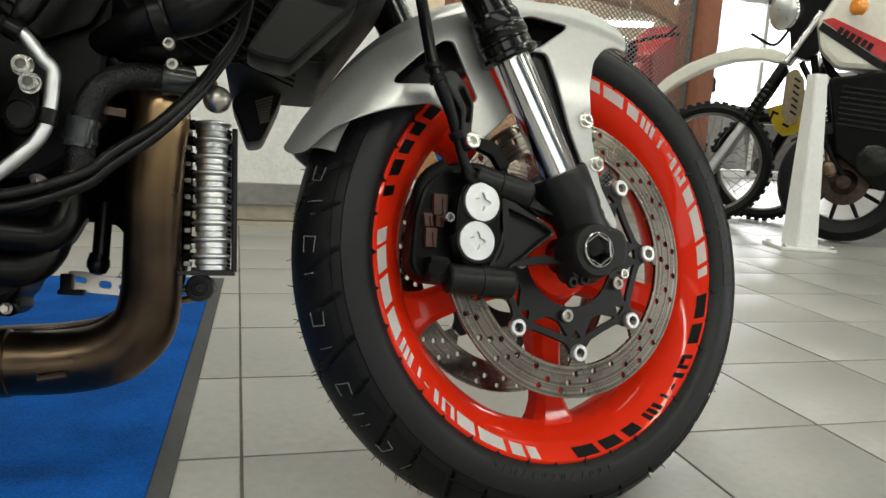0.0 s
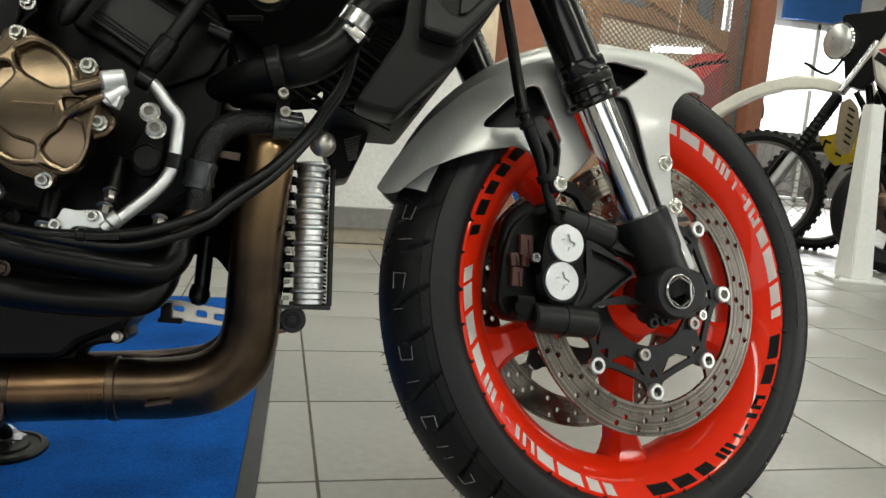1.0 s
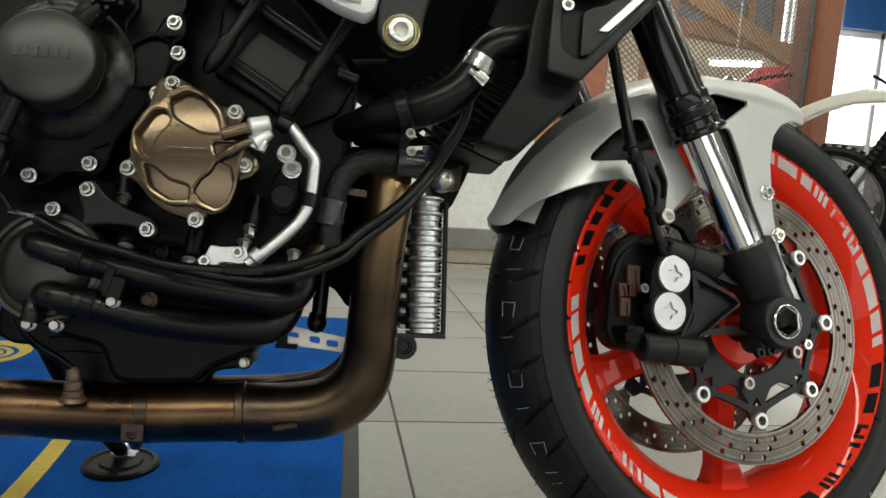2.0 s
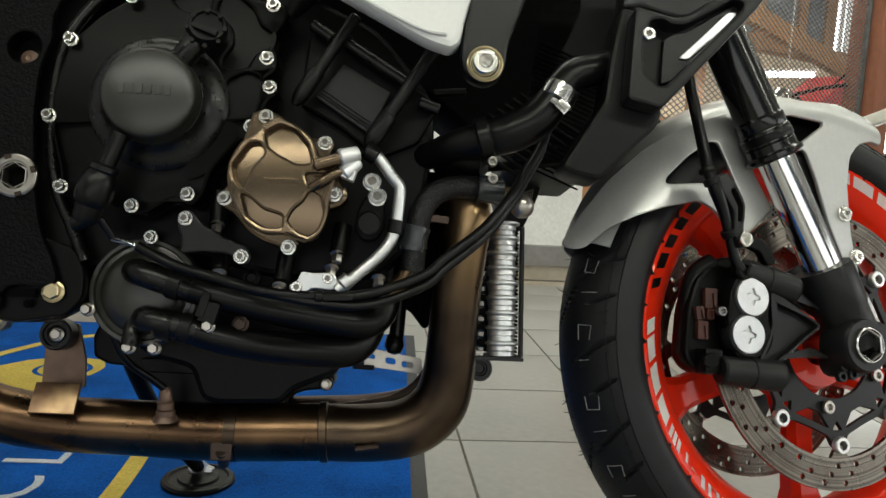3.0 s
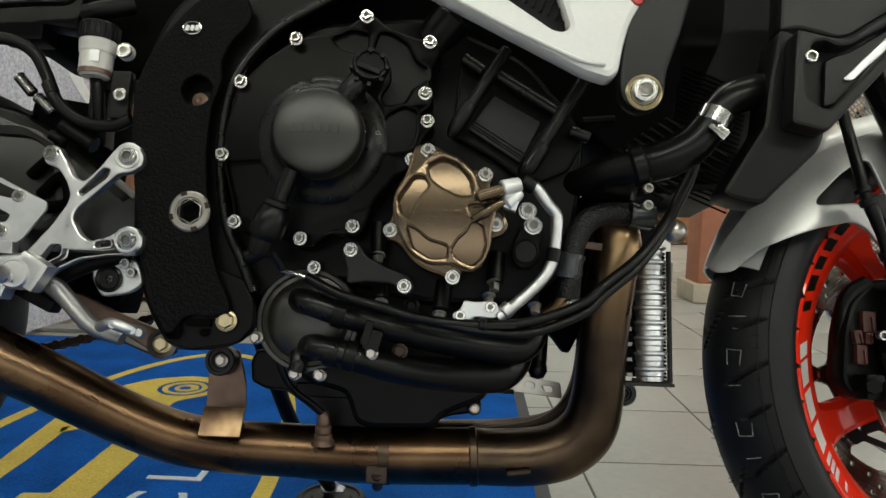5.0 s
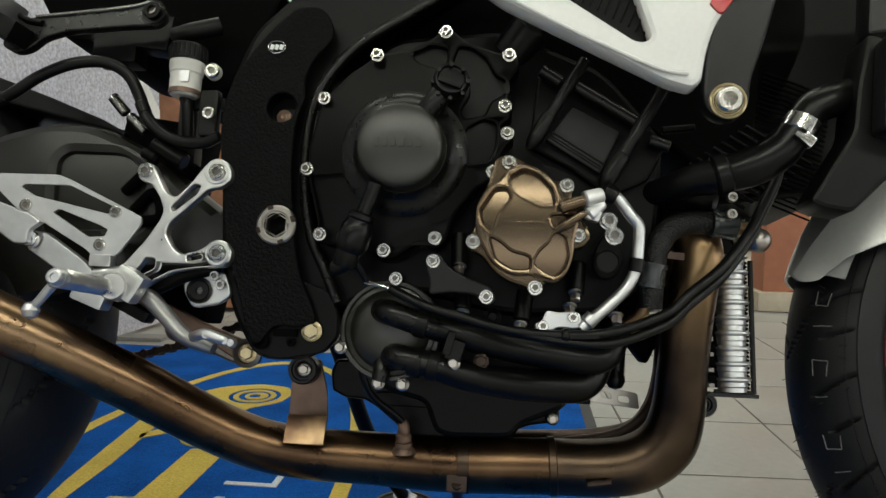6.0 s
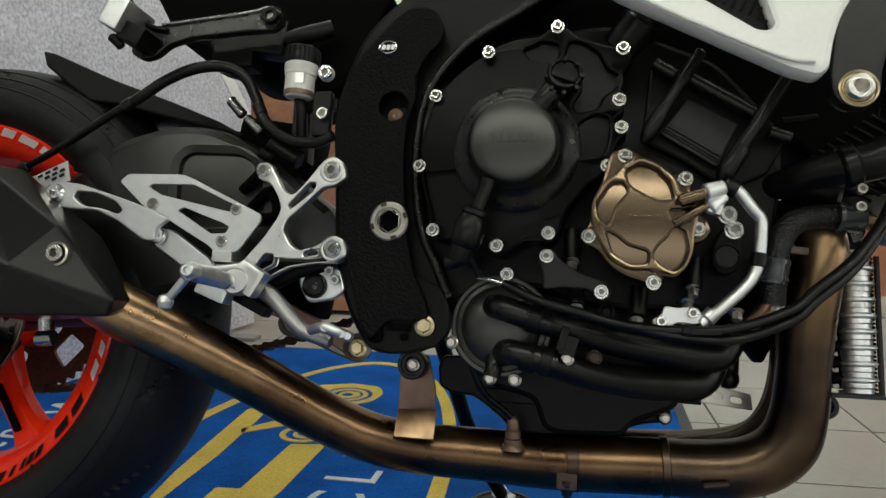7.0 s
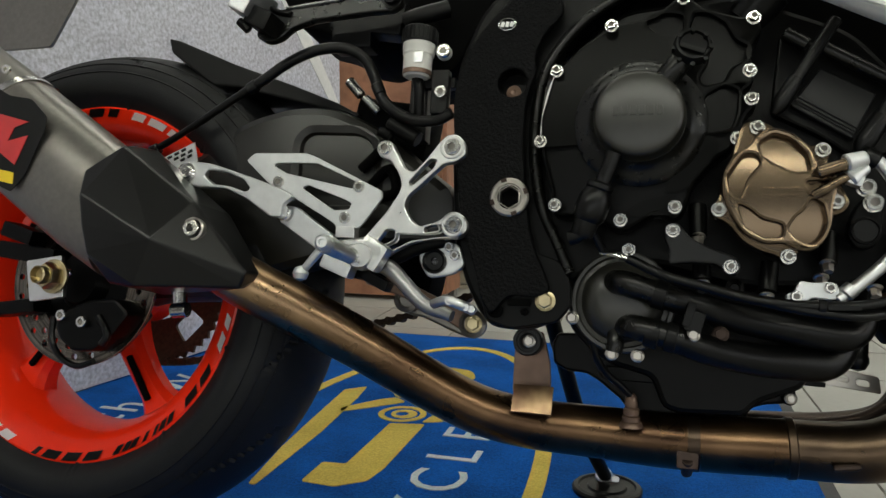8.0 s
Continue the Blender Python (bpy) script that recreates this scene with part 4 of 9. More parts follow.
box(bm, (0.705, -0.125, 0.3148), (0.034, 0.005, 0.006), (0, 18, 0), bevel=0.001)
box(bm, (0.7466, -0.12, 0.3227), (0.016, 0.012, 0.020), (0, 15, 0), bevel=0.002)
parts("hose_bracket", bm, "plastic", pump)
hex_bolts([(0.7712, -0.1, 0.3128)], crankcase, "exhaust_dark", r=0.006, h=0.006)

# cylinder block
block = bpart("cylinder_block", plate("cylinder_block", rounded([(0.8204, 0.6144), (0.8489, 0.6051), (0.9265, 0.5587), (0.9534, 0.5403), (0.9329, 0.5), (0.8942, 0.4823), (0.8556, 0.5105), (0.8134, 0.5324)], 0.006), -0.05, 0.10, 0.003), "cast_black", "dark cylinder block with smooth side panel")
bm = merge(plate("p", rounded([(0.8559, 0.5748), (0.9046, 0.5478), (0.8841, 0.5037), (0.8296, 0.5381)], 0.003), -0.104, 0.008, 0.0015))
part("side_panel", bm, "grey_plastic", block)
for k, u in enumerate((0.55, 0.72, 0.85)):
    bm = bmesh.new()
    a_, b_ = Vector((0.8425, -0.1085, 0.5551)), Vector((0.8934, -0.1085, 0.5245))
    c_, d_ = Vector((0.8316, -0.1085, 0.5386)), Vector((0.8838, -0.1085, 0.5054))
    rod(bm, a_.lerp(c_, u), b_.lerp(d_, u), 0.0009, seg=8)
    part("panel_rib", bm, "grey_plastic", block)
bm = bmesh.new()
rod(bm, (0.8229, -0.112, 0.6098), (0.8438, -0.112, 0.5965), 0.0065, seg=16, bevel=0.001)
rod(bm, (0.8584, -0.112, 0.5929), (0.9187, -0.112, 0.5565), 0.0065, seg=16, bevel=0.001)
rod(bm, (0.932, -0.11, 0.5387), (0.9522, -0.11, 0.532), 0.006, seg=16, bevel=0.001)
parts("head_rail", bm, "cover_black", block, "worn bronze-edged casting rail")
for p, q, r in (((0.8665, -0.125, 0.6162), (0.8174, -0.125, 0.5326), 0.0058), ((0.9437, -0.13, 0.5865), (0.8882, -0.13, 0.4925), 0.0068)):
    bm = bmesh.new()
    rod(bm, p, q, r, seg=18, bevel=0.001)
    lathe(bm, q, Vector(q) - Vector(p), [(r * 1.2, -0.03), (r * 1.35, -0.028), (r * 1.35, -0.004), (r * 1.1, 0.004), (r * 0.5, 0.010)], 18)
    part("plug_lead", bm, "rubber", block)
bm = bmesh.new()
rod(bm, (0.9459, -0.1, 0.5521), (0.9788, -0.1, 0.5557), 0.004, seg=12, bevel=0.001)
lathe(bm, (0.9752, -0.08, 0.4918), (0.7, -0.3, -0.2), [(0.02, -0.02), (0.02, 0.02), (0.014, 0.03)], 24)
parts("stub", bm, "cast_black", block)
bm = bmesh.new()
lathe(bm, (0.8087, -0.09, 0.6596), (0.5, -0.3, 0.6), [(0.022, -0.03), (0.022, 0.005), (0.017, 0.008), (0.017, 0.03)], 28)
part("intake_stub", bm, "rubber", block)
bm = bmesh.new()
for k in range(9):
    p = Vector((1.0761, -0.06, 0.5498)) + Vector((-0.012 * k * 0.7, 0, -0.006 * k))
    rod(bm, p + Vector((-0.035, 0, 0.02)), p + Vector((0.03, 0, -0.02)), 0.0022, seg=8)
parts("fin", bm, "cast_black", block)

# ---- frame, fairing, cooling, exhaust ----
frame_plate = bpart("frame", merge(
    plate("f", rounded([(0.5133, 0.3499), (0.4968, 0.4028), (0.4888, 0.5065), (0.4897, 0.5948), (0.5158, 0.6591), (0.5639, 0.7037), (0.5997, 0.7421), (0.7741, 0.7365), (0.7246, 0.6985), (0.6834, 0.6727), (0.6371, 0.6456), (0.6066, 0.6169), (0.5864, 0.5818), (0.5791, 0.5382), (0.5803, 0.4892), (0.5897, 0.4352), (0.6193, 0.3889), (0.6236, 0.3543), (0.6169, 0.3253), (0.5885, 0.3069), (0.5409, 0.3046)], 0.02), -0.080, 0.045, 0.006)), "cast_black", "black cast aluminium main frame")
part("foot_lug", merge(plate("l", rounded([(0.5325, 0.3415), (0.5411, 0.3132), (0.5677, 0.306), (0.6139, 0.3149), (0.6269, 0.3313), (0.6268, 0.3539), (0.6162, 0.3763), (0.5861, 0.3868)], 0.006), -0.106, 0.014, 0.0015)), "cast_black", frame_plate)
bm = bmesh.new()
tube(bm, [(0.7178, -0.108, 0.6934), (0.6815, -0.108, 0.6701), (0.6366, -0.108, 0.6418), (0.6087, -0.108, 0.6132), (0.5897, -0.108, 0.5795), (0.5824, -0.108, 0.5374), (0.5829, -0.108, 0.4886), (0.5922, -0.108, 0.4348), (0.6086, -0.108, 0.3999), (0.6247, -0.108, 0.3656)], 0.0055, seg=12, n=5)
part("frame_edge", bm, "cover_black", frame_plate)
guard = bpart("frame_guard", plate("frame_guard", rounded([(0.4938, 0.533), (0.4943, 0.5645), (0.5047, 0.599), (0.5255, 0.6298), (0.5418, 0.6499), (0.5681, 0.6749), (0.5984, 0.6728), (0.6101, 0.6395), (0.5874, 0.6171), (0.579, 0.5927), (0.5823, 0.5752), (0.5729, 0.5497), (0.5712, 0.5131), (0.5741, 0.4709), (0.581, 0.4175), (0.5884, 0.3884), (0.5999, 0.3657), (0.6085, 0.3431), (0.5887, 0.3376), (0.5652, 0.3411), (0.5477, 0.317), (0.536, 0.3338), (0.5266, 0.3687), (0.515, 0.3981), (0.5065, 0.4341), (0.4996, 0.4831)], 0.014),
                                        -0.119, 0.008, 0.002, [circle(*[(0.557, 0.5644)][0], 0.0155, 28), circle(*[(0.5608, 0.4409)][0], 0.0205, 32)]), "guard_black", "grained black frame guard with a round badge")
bm = bmesh.new()
lathe(bm, (0.557, -0.122, 0.5644), (0, 1, 0), [(0.0155, 0), (0.0155, 0.03), (0, 0.03)], 28, caps=False)
part("recess", bm, "cast_black", guard)
bm = bmesh.new()
lathe(bm, (0.5566, -0.118, 0.5577), (0, -1, 0), [(0.008, -0.015), (0.008, -0.008), (0.003, -0.006), (0, -0.008)], 18)
part("recessed_bolt", bm, "brown_plate", guard)
# badge: dark oval with a pale rim and slanted bars
bx, by, bz = (0.5482, -0.1235, 0.6286)
bm = bmesh.new()
lathe(bm, (0, 0, 0), (0, -1, 0), [(0.0098, 0), (0.0098, 0.0012), (0.0084, 0.0014), (0.0082, 0.0008)], 36, caps=False)
bmesh.ops.transform(bm, matrix=Matrix.Translation((bx, by, bz)) @ Matrix.Diagonal((1, 1, 0.72, 1)), verts=bm.verts)
badge = part("badge_rim", bm, "steel", guard, "pale oval badge")
bm = bmesh.new()
for k in range(3):
    box(bm, (bx - 0.005 + 0.005 * k, by - 0.0008, bz), (0.0036, 0.001, 0.0055), (0, 18, 0))
parts("badge_bars", bm, "sticker_white", guard)
# pivot nut
bm = bmesh.new()
P0 = (0.5608, -0.122, 0.4409)
lathe(bm, P0, (0, -1, 0), [(0.0203, -0.006), (0.0203, 0.003), (0.0185, 0.0045), (0.0145, 0.0045), (0.0135, 0.003), (0.0125, 0.003)], 48, caps=False)
lathe(bm, P0, (0, -1, 0), [(0.0125, 0.003), (0.0115, 0.0035), (0.0115, -0.012), (0, -0.012)], 6, caps=False)
# Near-black disc: the hexagon recess gets its shade from this colour.
b2 = bmesh.new()
lathe(b2, (P0[0], P0[1] + 0.009, P0[2]), (0, -1, 0), [(0.0114, 0), (0.0114, 0.001), (0, 0.001)], 6)
pivot = bpart("pivot_nut", bm, "nickel", "steel swingarm pivot nut with hexagon recess")
part("socket_floor", b2, "dark", pivot)
for k in range(4):
    bm = bmesh.new()
    a = radians(20 + 90 * k)
    box(bm, (P0[0] + 0.0182 * math.cos(a), P0[1] - 0.0035, P0[2] + 0.0182 * math.sin(a)), (0.004, 0.004, 0.006), (0, -math.degrees(a), 0))
    part("notch", bm, "exhaust_dark", pivot)
hexb = bpart("frame_bolt", flange_bolt(bmesh.new(), (0.6022, -0.116, 0.3358), 0.0078, 0.007), "gold_zinc", "yellow zinc flanged bolt")
# Near-black rings and a block, in place of the lug's shaded holes.
bm = bmesh.new()
lathe(bm, (0.551, -0.117, 0.3238), (0, -1, 0), [(0.008, 0), (0.008, 0.003), (0.006, 0.004), (0.0055, -0.006), (0, -0.006)], 20)
lathe(bm, (0.5816, -0.117, 0.3237), (0, -1, 0), [(0.004, 0), (0.004, 0.0025), (0.0025, 0.003), (0, 0.001)], 16)
box(bm, (0.5753, -0.117, 0.3332), (0.024, 0.003, 0.008), (0, 0, 0), bevel=0.001)
parts("frame_hole", bm, "dark", frame_plate)

# near-black slab in place of the shaded works between frame and tank
airbox = bpart("airbox", plate("airbox", rounded([(0.5973, 0.6171), (0.554, 0.6782), (0.5216, 0.7622), (0.5307, 0.833), (1.1145, 0.8079), (1.1105, 0.669), (1.064, 0.5598), (1.0082, 0.5114), (0.9637, 0.5532), (0.8469, 0.6283)], 0.02), 0.01, 0.12, 0.004), "dark", "near-black slab filling the shaded space under the tank")

# pale side panel with its black mesh insert
panel = bpart("side_panel", plate("side_panel", rounded([(0.7461, 0.6766), (0.7836, 0.6482), (0.8354, 0.6218), (0.8855, 0.5963), (0.9341, 0.5716), (0.956, 0.5657), (0.9646, 0.5724), (0.9687, 0.5984), (0.9757, 0.6215), (0.9923, 0.6508), (1.0169, 0.6983), (1.018, 0.7528), (0.7433, 0.7659)], 0.008), -0.176, 0.028, 0.006, [rounded([(0.8297, 0.6615), (0.8751, 0.6812), (0.9026, 0.6639), (0.9188, 0.614), (0.9139, 0.6098), (0.9051, 0.611)], 0.004)]), "panel_white", "pale grey painted side panel beside the tank")
bm = bmesh.new()
tube(bm, [(0.7887, -0.192, 0.6504), (0.8352, -0.192, 0.6253), (0.8852, -0.192, 0.6008), (0.9289, -0.192, 0.5813), (0.9518, -0.192, 0.578)], 0.0022, seg=8, n=4)
part("crease", bm, "panel_white", panel)
mesh_ins = merge(plate("m", [(0.8252, 0.6712), (0.8765, 0.6921), (0.907, 0.6745), (0.9243, 0.6161), (0.9144, 0.6108), (0.903, 0.6132)], -0.172, 0.002, 0.0))
mesh_o = part("insert", mesh_ins, "radiator", panel, "black ribbed mesh insert")
bm = bmesh.new()
for k in range(12):
    a_ = Vector((0.836, -0.176, 0.6645)).lerp(Vector((0.9152, -0.176, 0.6212)), k / 11)
    rod(bm, a_, a_ + Vector((0.018, 0, 0.05)), 0.0011, seg=6)
parts("insert_rib", bm, "radiator", mesh_o)
red_tab = part("red_tab", merge(plate("r", rounded([(0.9706, 0.644), (0.9781, 0.6353), (0.9829, 0.6352), (0.9916, 0.6477), (1.0015, 0.6709), (0.9824, 0.6661)], 0.002), -0.189, 0.006, 0.001)), "red_paint", panel, "red accent tab")

# engine mount arm
mount = bpart("mount_arm", plate("mount_arm", rounded([(0.9746, 0.6537), (0.9702, 0.6058), (0.9659, 0.569), (0.9667, 0.5508), (0.9755, 0.54), (0.9882, 0.5369), (1.0004, 0.542), (1.0063, 0.5544), (1.0076, 0.574), (1.0216, 0.6155), (1.0329, 0.6576), (1.0521, 0.7107), (0.9851, 0.7133)], 0.010), -0.176, 0.020, 0.003), "grey_plastic", "dark grey engine mount arm")
bm = bmesh.new()
lathe(bm, (0.9872, -0.186, 0.5541), (0, -1, 0), [(0.0165, 0), (0.0165, 0.0025), (0.0145, 0.0035), (0.0135, 0.002), (0.0125, 0.002)], 40, caps=False)
part("washer", bm, "gold_zinc", mount)
bm = bmesh.new()
cap_bolt(bm, (0.9869, -0.187, 0.5537), 0.0118, 0.010)
part("bolt", bm, "zinc", mount)

# radiator hose with clamps
bm = bmesh.new()
tube(bm, [(1.1216, -0.13, 0.581), (1.0971, -0.145, 0.5711), (1.0749, -0.15, 0.5605), (1.061, -0.15, 0.5421), (1.0455, -0.146, 0.5204), (1.0227, -0.14, 0.5065), (0.9975, -0.13, 0.5), (0.9722, -0.115, 0.4968), (0.9471, -0.09, 0.4909), (0.9263, -0.06, 0.4893)], 0.0165, seg=24, n=6, radii=[0.0165, 0.0165, 0.016, 0.0155, 0.018, 0.019, 0.0175, 0.0155, 0.014, 0.014])
rhose = bpart("radiator_hose", bm, "rubber", "thick black rubber radiator hose")
bm = bmesh.new()
rod(bm, (1.0663, -0.15, 0.549), (1.0589, -0.15, 0.5353), 0.0178, seg=28, bevel=0.001)
box(bm, (1.0625, -0.168, 0.5248), (0.012, 0.008, 0.010), (0, 40, 0), bevel=0.001)
rod(bm, (1.0514, -0.17, 0.5312), (1.0656, -0.17, 0.5222), 0.003, seg=10)
part("clamp", bm, "steel", rhose, "bright steel screw clamp")
bm = bmesh.new()
rod(bm, (0.9885, -0.135, 0.4967), (1.0017, -0.137, 0.5007), 0.0205, seg=28, bevel=0.002)
part("sleeve", bm, "rubber", rhose)
bolts([(1.0027, -0.14, 0.4758)], rhose, "nickel", r=0.0048, washer=0.0)

# near-black fill for the shade between the block and the header pipes
bpart("front_cover", plate("front_cover", rounded([(0.8799, 0.4949), (0.9995, 0.5021), (0.9984, 0.4624), (0.9862, 0.3785), (0.9551, 0.313), (0.9354, 0.338), (0.906, 0.3417), (0.8851, 0.3387)], 0.008), 0.05, 0.04, 0.003), "dark", "near-black fill in the shaded gap before the engine")

# radiator core and guard behind the hose
rad = bpart("radiator", plate("radiator", rounded([(1.0379, 0.5042), (1.1374, 0.5026), (1.2174, 0.6164), (1.2626, 0.7548), (1.0672, 0.7442), (1.0509, 0.5955)], 0.006), 0.06, 0.22, 0.003), "radiator", "black radiator with fine fins")
for k in range(26):
    bm = bmesh.new()
    p = Vector((1.0423, -0.053, 0.485)).lerp(Vector((1.0677, -0.053, 0.6179)), k / 25)
    box(bm, p + Vector((0.03, 0, 0)), (0.075, 0.002, 0.0016), (0, 22, 0))
    part("fin", bm, "dark", rad)
bm = bmesh.new()
tube(bm, [(0.9971, -0.03, 0.4925), (1.0488, -0.05, 0.4951), (1.0978, -0.05, 0.5005), (1.1377, -0.05, 0.5036)], 0.005, seg=10, n=4)
part("lower_rail", bm, "cast_black", rad)

# radiator shroud: angular grey outer face, dark wedge below
shroud = bpart("radiator_shroud", plate("radiator_shroud", rounded([(1.1228, 0.6166), (1.1579, 0.6088), (1.1693, 0.6104), (1.2154, 0.6429), (1.2421, 0.6714), (1.2631, 0.6726), (1.2531, 0.6449), (1.2359, 0.6214), (1.1482, 0.5221), (1.1166, 0.5289), (1.1197, 0.5792)], 0.005), -0.180, 0.026, 0.003,
                                            [rounded([(1.1362, 0.6034), (1.1475, 0.6061), (1.1558, 0.6012), (1.1692, 0.6019), (1.2152, 0.6299), (1.2245, 0.6261), (1.2191, 0.6173), (1.1513, 0.5431), (1.1432, 0.5437), (1.1309, 0.5536), (1.13, 0.5798)], 0.004)]), "grey_plastic", "angular dark grey plastic radiator shroud")
part("shroud_back", merge(plate("b", [(1.1328, 0.6155), (1.1645, 0.61), (1.1761, 0.6117), (1.2243, 0.6427), (1.238, 0.6335), (1.1578, 0.5418), (1.1432, 0.5454), (1.1286, 0.5585)], -0.172, 0.004, 0.0)), "plastic", shroud)
part("shroud_face", merge(plate("b", rounded([(1.1528, 0.5912), (1.1622, 0.597), (1.1738, 0.5998), (1.2204, 0.6304), (1.2257, 0.6263), (1.1619, 0.5521), (1.1505, 0.5484)], 0.003), -0.178, 0.006, 0.001)), "grey_plastic", shroud)
part("pale_stripe", merge(plate("b", rounded([(1.1658, 0.5732), (1.1752, 0.5726), (1.2218, 0.617), (1.2187, 0.6211), (1.2118, 0.6197)], 0.003), -0.1825, 0.003, 0.0008)), "alu_satin", shroud, "pale satin stripe")
wedge = part("shroud_wedge", merge(plate("b", rounded([(1.1336, 0.6225), (1.1261, 0.5369), (1.1589, 0.5299), (1.1525, 0.5124), (1.1001, 0.4592), (1.0751, 0.4633), (1.0636, 0.4691), (1.1024, 0.5336), (1.1075, 0.5772), (1.118, 0.6272)], 0.006), -0.145, 0.045, 0.004)), "plastic", shroud)
bolts([(1.134, -0.19, 0.5899)], shroud, "steel", r=0.006, washer=0.0)
part("shroud_upper", merge(plate("b", rounded([(1.119, 0.626), (1.1243, 0.7175), (1.2852, 0.7264), (1.2675, 0.6793), (1.2339, 0.6546), (1.1854, 0.6227), (1.1734, 0.6199), (1.1364, 0.6292)], 0.004), -0.15, 0.03, 0.003)), "grey_plastic", shroud)
# small mesh vent under the shroud
vent = bpart("side_vent", plate("side_vent", rounded([(1.0413, 0.4904), (1.0648, 0.5216), (1.0797, 0.5485), (1.1000, 0.5431), (1.1001, 0.5066), (1.0964, 0.4911), (1.0860, 0.4666), (1.0769, 0.4459), (1.0600, 0.4426)], 0.006), 0.14, 0.06, 0.003, []), "plastic", "black plastic lower radiator duct with mesh")
VENT = [(1.0686, 0.4925), (1.0896, 0.5005), (1.0917, 0.4848), (1.0853, 0.4685), (1.0755, 0.4650)]
part("vent_mesh", merge(plate("b", rounded(VENT, 0.004), 0.1085, 0.004, 0.0008)), "radiator", vent)
bm = bmesh.new()
for k in range(9):
    a_ = Vector((VENT[0][0], 0.1055, VENT[0][1])).lerp(Vector((VENT[1][0], 0.1055, VENT[1][1])), (k + 0.5) / 9)
    b_ = Vector((VENT[4][0], 0.1055, VENT[4][1])).lerp(Vector((VENT[3][0], 0.1055, VENT[3][1])), (k + 0.5) / 9)
    rod(bm, a_, b_, 0.0004, seg=6)
for k in range(8):
    a_ = Vector((VENT[0][0], 0.1055, VENT[0][1])).lerp(Vector((VENT[4][0], 0.1055, VENT[4][1])), (k + 0.5) / 8)
    b_ = Vector((VENT[1][0], 0.1055, VENT[1][1])).lerp(Vector((VENT[3][0], 0.1055, VENT[3][1])), (k + 0.5) / 8)
    rod(bm, a_, b_, 0.0004, seg=6)
part("vent_grille", bm, "nickel", vent)

# braided hose, clamps, fitting
bm = bmesh.new()
tube(bm, [(0.9325, -0.118, 0.3701), (0.9345, -0.12, 0.4057), (0.9394, -0.118, 0.4294), (0.9516, -0.112, 0.4477), (0.9719, -0.105, 0.4566), (1.0019, -0.095, 0.4586)], 0.0115, seg=22, n=6)
bh = bpart("braided_hose", bm, "braid", "black braided oil hose with pale clamps")
bm = bmesh.new()
rod(bm, (0.9307, -0.119, 0.3891), (0.9342, -0.12, 0.4139), 0.0138, seg=24, bevel=0.001)
rod(bm, (0.9937, -0.1, 0.4579), (1.018, -0.092, 0.4575), 0.0138, seg=24, bevel=0.001)
parts("clear_sleeve", bm, "smoke", bh)
bm = bmesh.new()
for q, d in (((0.9948, -0.1, 0.4579), (1, 0.1, -0.05)), ((1.015, -0.09, 0.4583), (1, 0.1, -0.05)), ((0.9317, -0.119, 0.3936), (0.1, 0, 1)), ((0.9338, -0.12, 0.4089), (0.1, 0, 1))):
    lathe(bm, q, d, [(0.0138, -0.001), (0.0146, -0.001), (0.0146, 0.003), (0.0138, 0.003)], 28, closed=True)
parts("clamp_band", bm, "smoke", bh)
bm = bmesh.new()
tube(bm, [(0.932, -0.118, 0.3849), (0.9274, -0.115, 0.3663), (0.9194, -0.11, 0.3563), (0.9131, -0.108, 0.3507)], 0.0085, seg=16, n=4)
rod(bm, (1.0185, -0.09, 0.4567), (1.037, -0.085, 0.4537), 0.008, seg=16, bevel=0.001)
parts("metal_stub", bm, "weld", bh)
bm = bmesh.new()
lathe(bm, (1.0395, -0.1, 0.4421), (0, -1, 0), [(0, -0.0125), (0.0060, -0.0112), (0.0108, -0.0066), (0.0125, 0), (0.0108, 0.0066), (0.0060, 0.0112), (0, 0.0125)], 28)
part("banjo_ball", bm, "nickel", bh)
bm = bmesh.new()
box(bm, (0.9571, -0.11, 0.4229), (0.018, 0.006, 0.007), (0, 5, 0), bevel=0.001)
parts("bracket", bm, "exhaust_dark", bh)
hex_bolts([(0.937, -0.115, 0.3704)], bh, "nickel", r=0.005, h=0.006)
bolts([(1.0049, -0.13, 0.4614)], bh, "nickel", r=0.005, washer=0.0)

# two long cables that sag across the engine
CABLE = [(0.683, -0.14, 0.3794), (0.7169, -0.145, 0.364), (0.7549, -0.15, 0.354), (0.7967, -0.156, 0.344), (0.8422, -0.158, 0.3408), (0.8922, -0.155, 0.3451), (0.9427, -0.148, 0.3647),
         (0.963, -0.145, 0.3829), (0.9959, -0.135, 0.4109), (1.0223, -0.122, 0.4436), (1.0401, -0.11, 0.4736), (1.0574, -0.1, 0.5054), (1.0656, -0.1, 0.5381)]
for first, drop, rr in ((0, 0.0, 0.0048), (3, 0.010, 0.0044)):
    pts = [Vector(p) + Vector((0.003, -0.004, -1)) * (drop * min(1.0, (i - first) / 2) * (1 - 0.1 * max(0, i - 7))) for i, p in enumerate(CABLE) if i >= first]
    bm = bmesh.new()
    tube(bm, pts, rr, seg=12, n=6)
    cab = bpart("control_cable", bm, "rubber", "black sheathed control cable")
bm = bmesh.new()
rod(bm, (0.8462, -0.158, 0.341), (0.8532, -0.158, 0.3403), 0.0065, seg=14, bevel=0.001)
box(bm, (0.8666, -0.162, 0.3403), (0.026, 0.003, 0.005), (0, -3, 0), bevel=0.001)
parts("cable_clip", bm, "plastic", cab)
bm = bmesh.new()
tube(bm, [(0.656, -0.13, 0.3855), (0.6766, -0.135, 0.3813), (0.6997, -0.14, 0.374)], 0.0022, seg=10, n=4)
part("inner_wire", bm, "steel", cab)

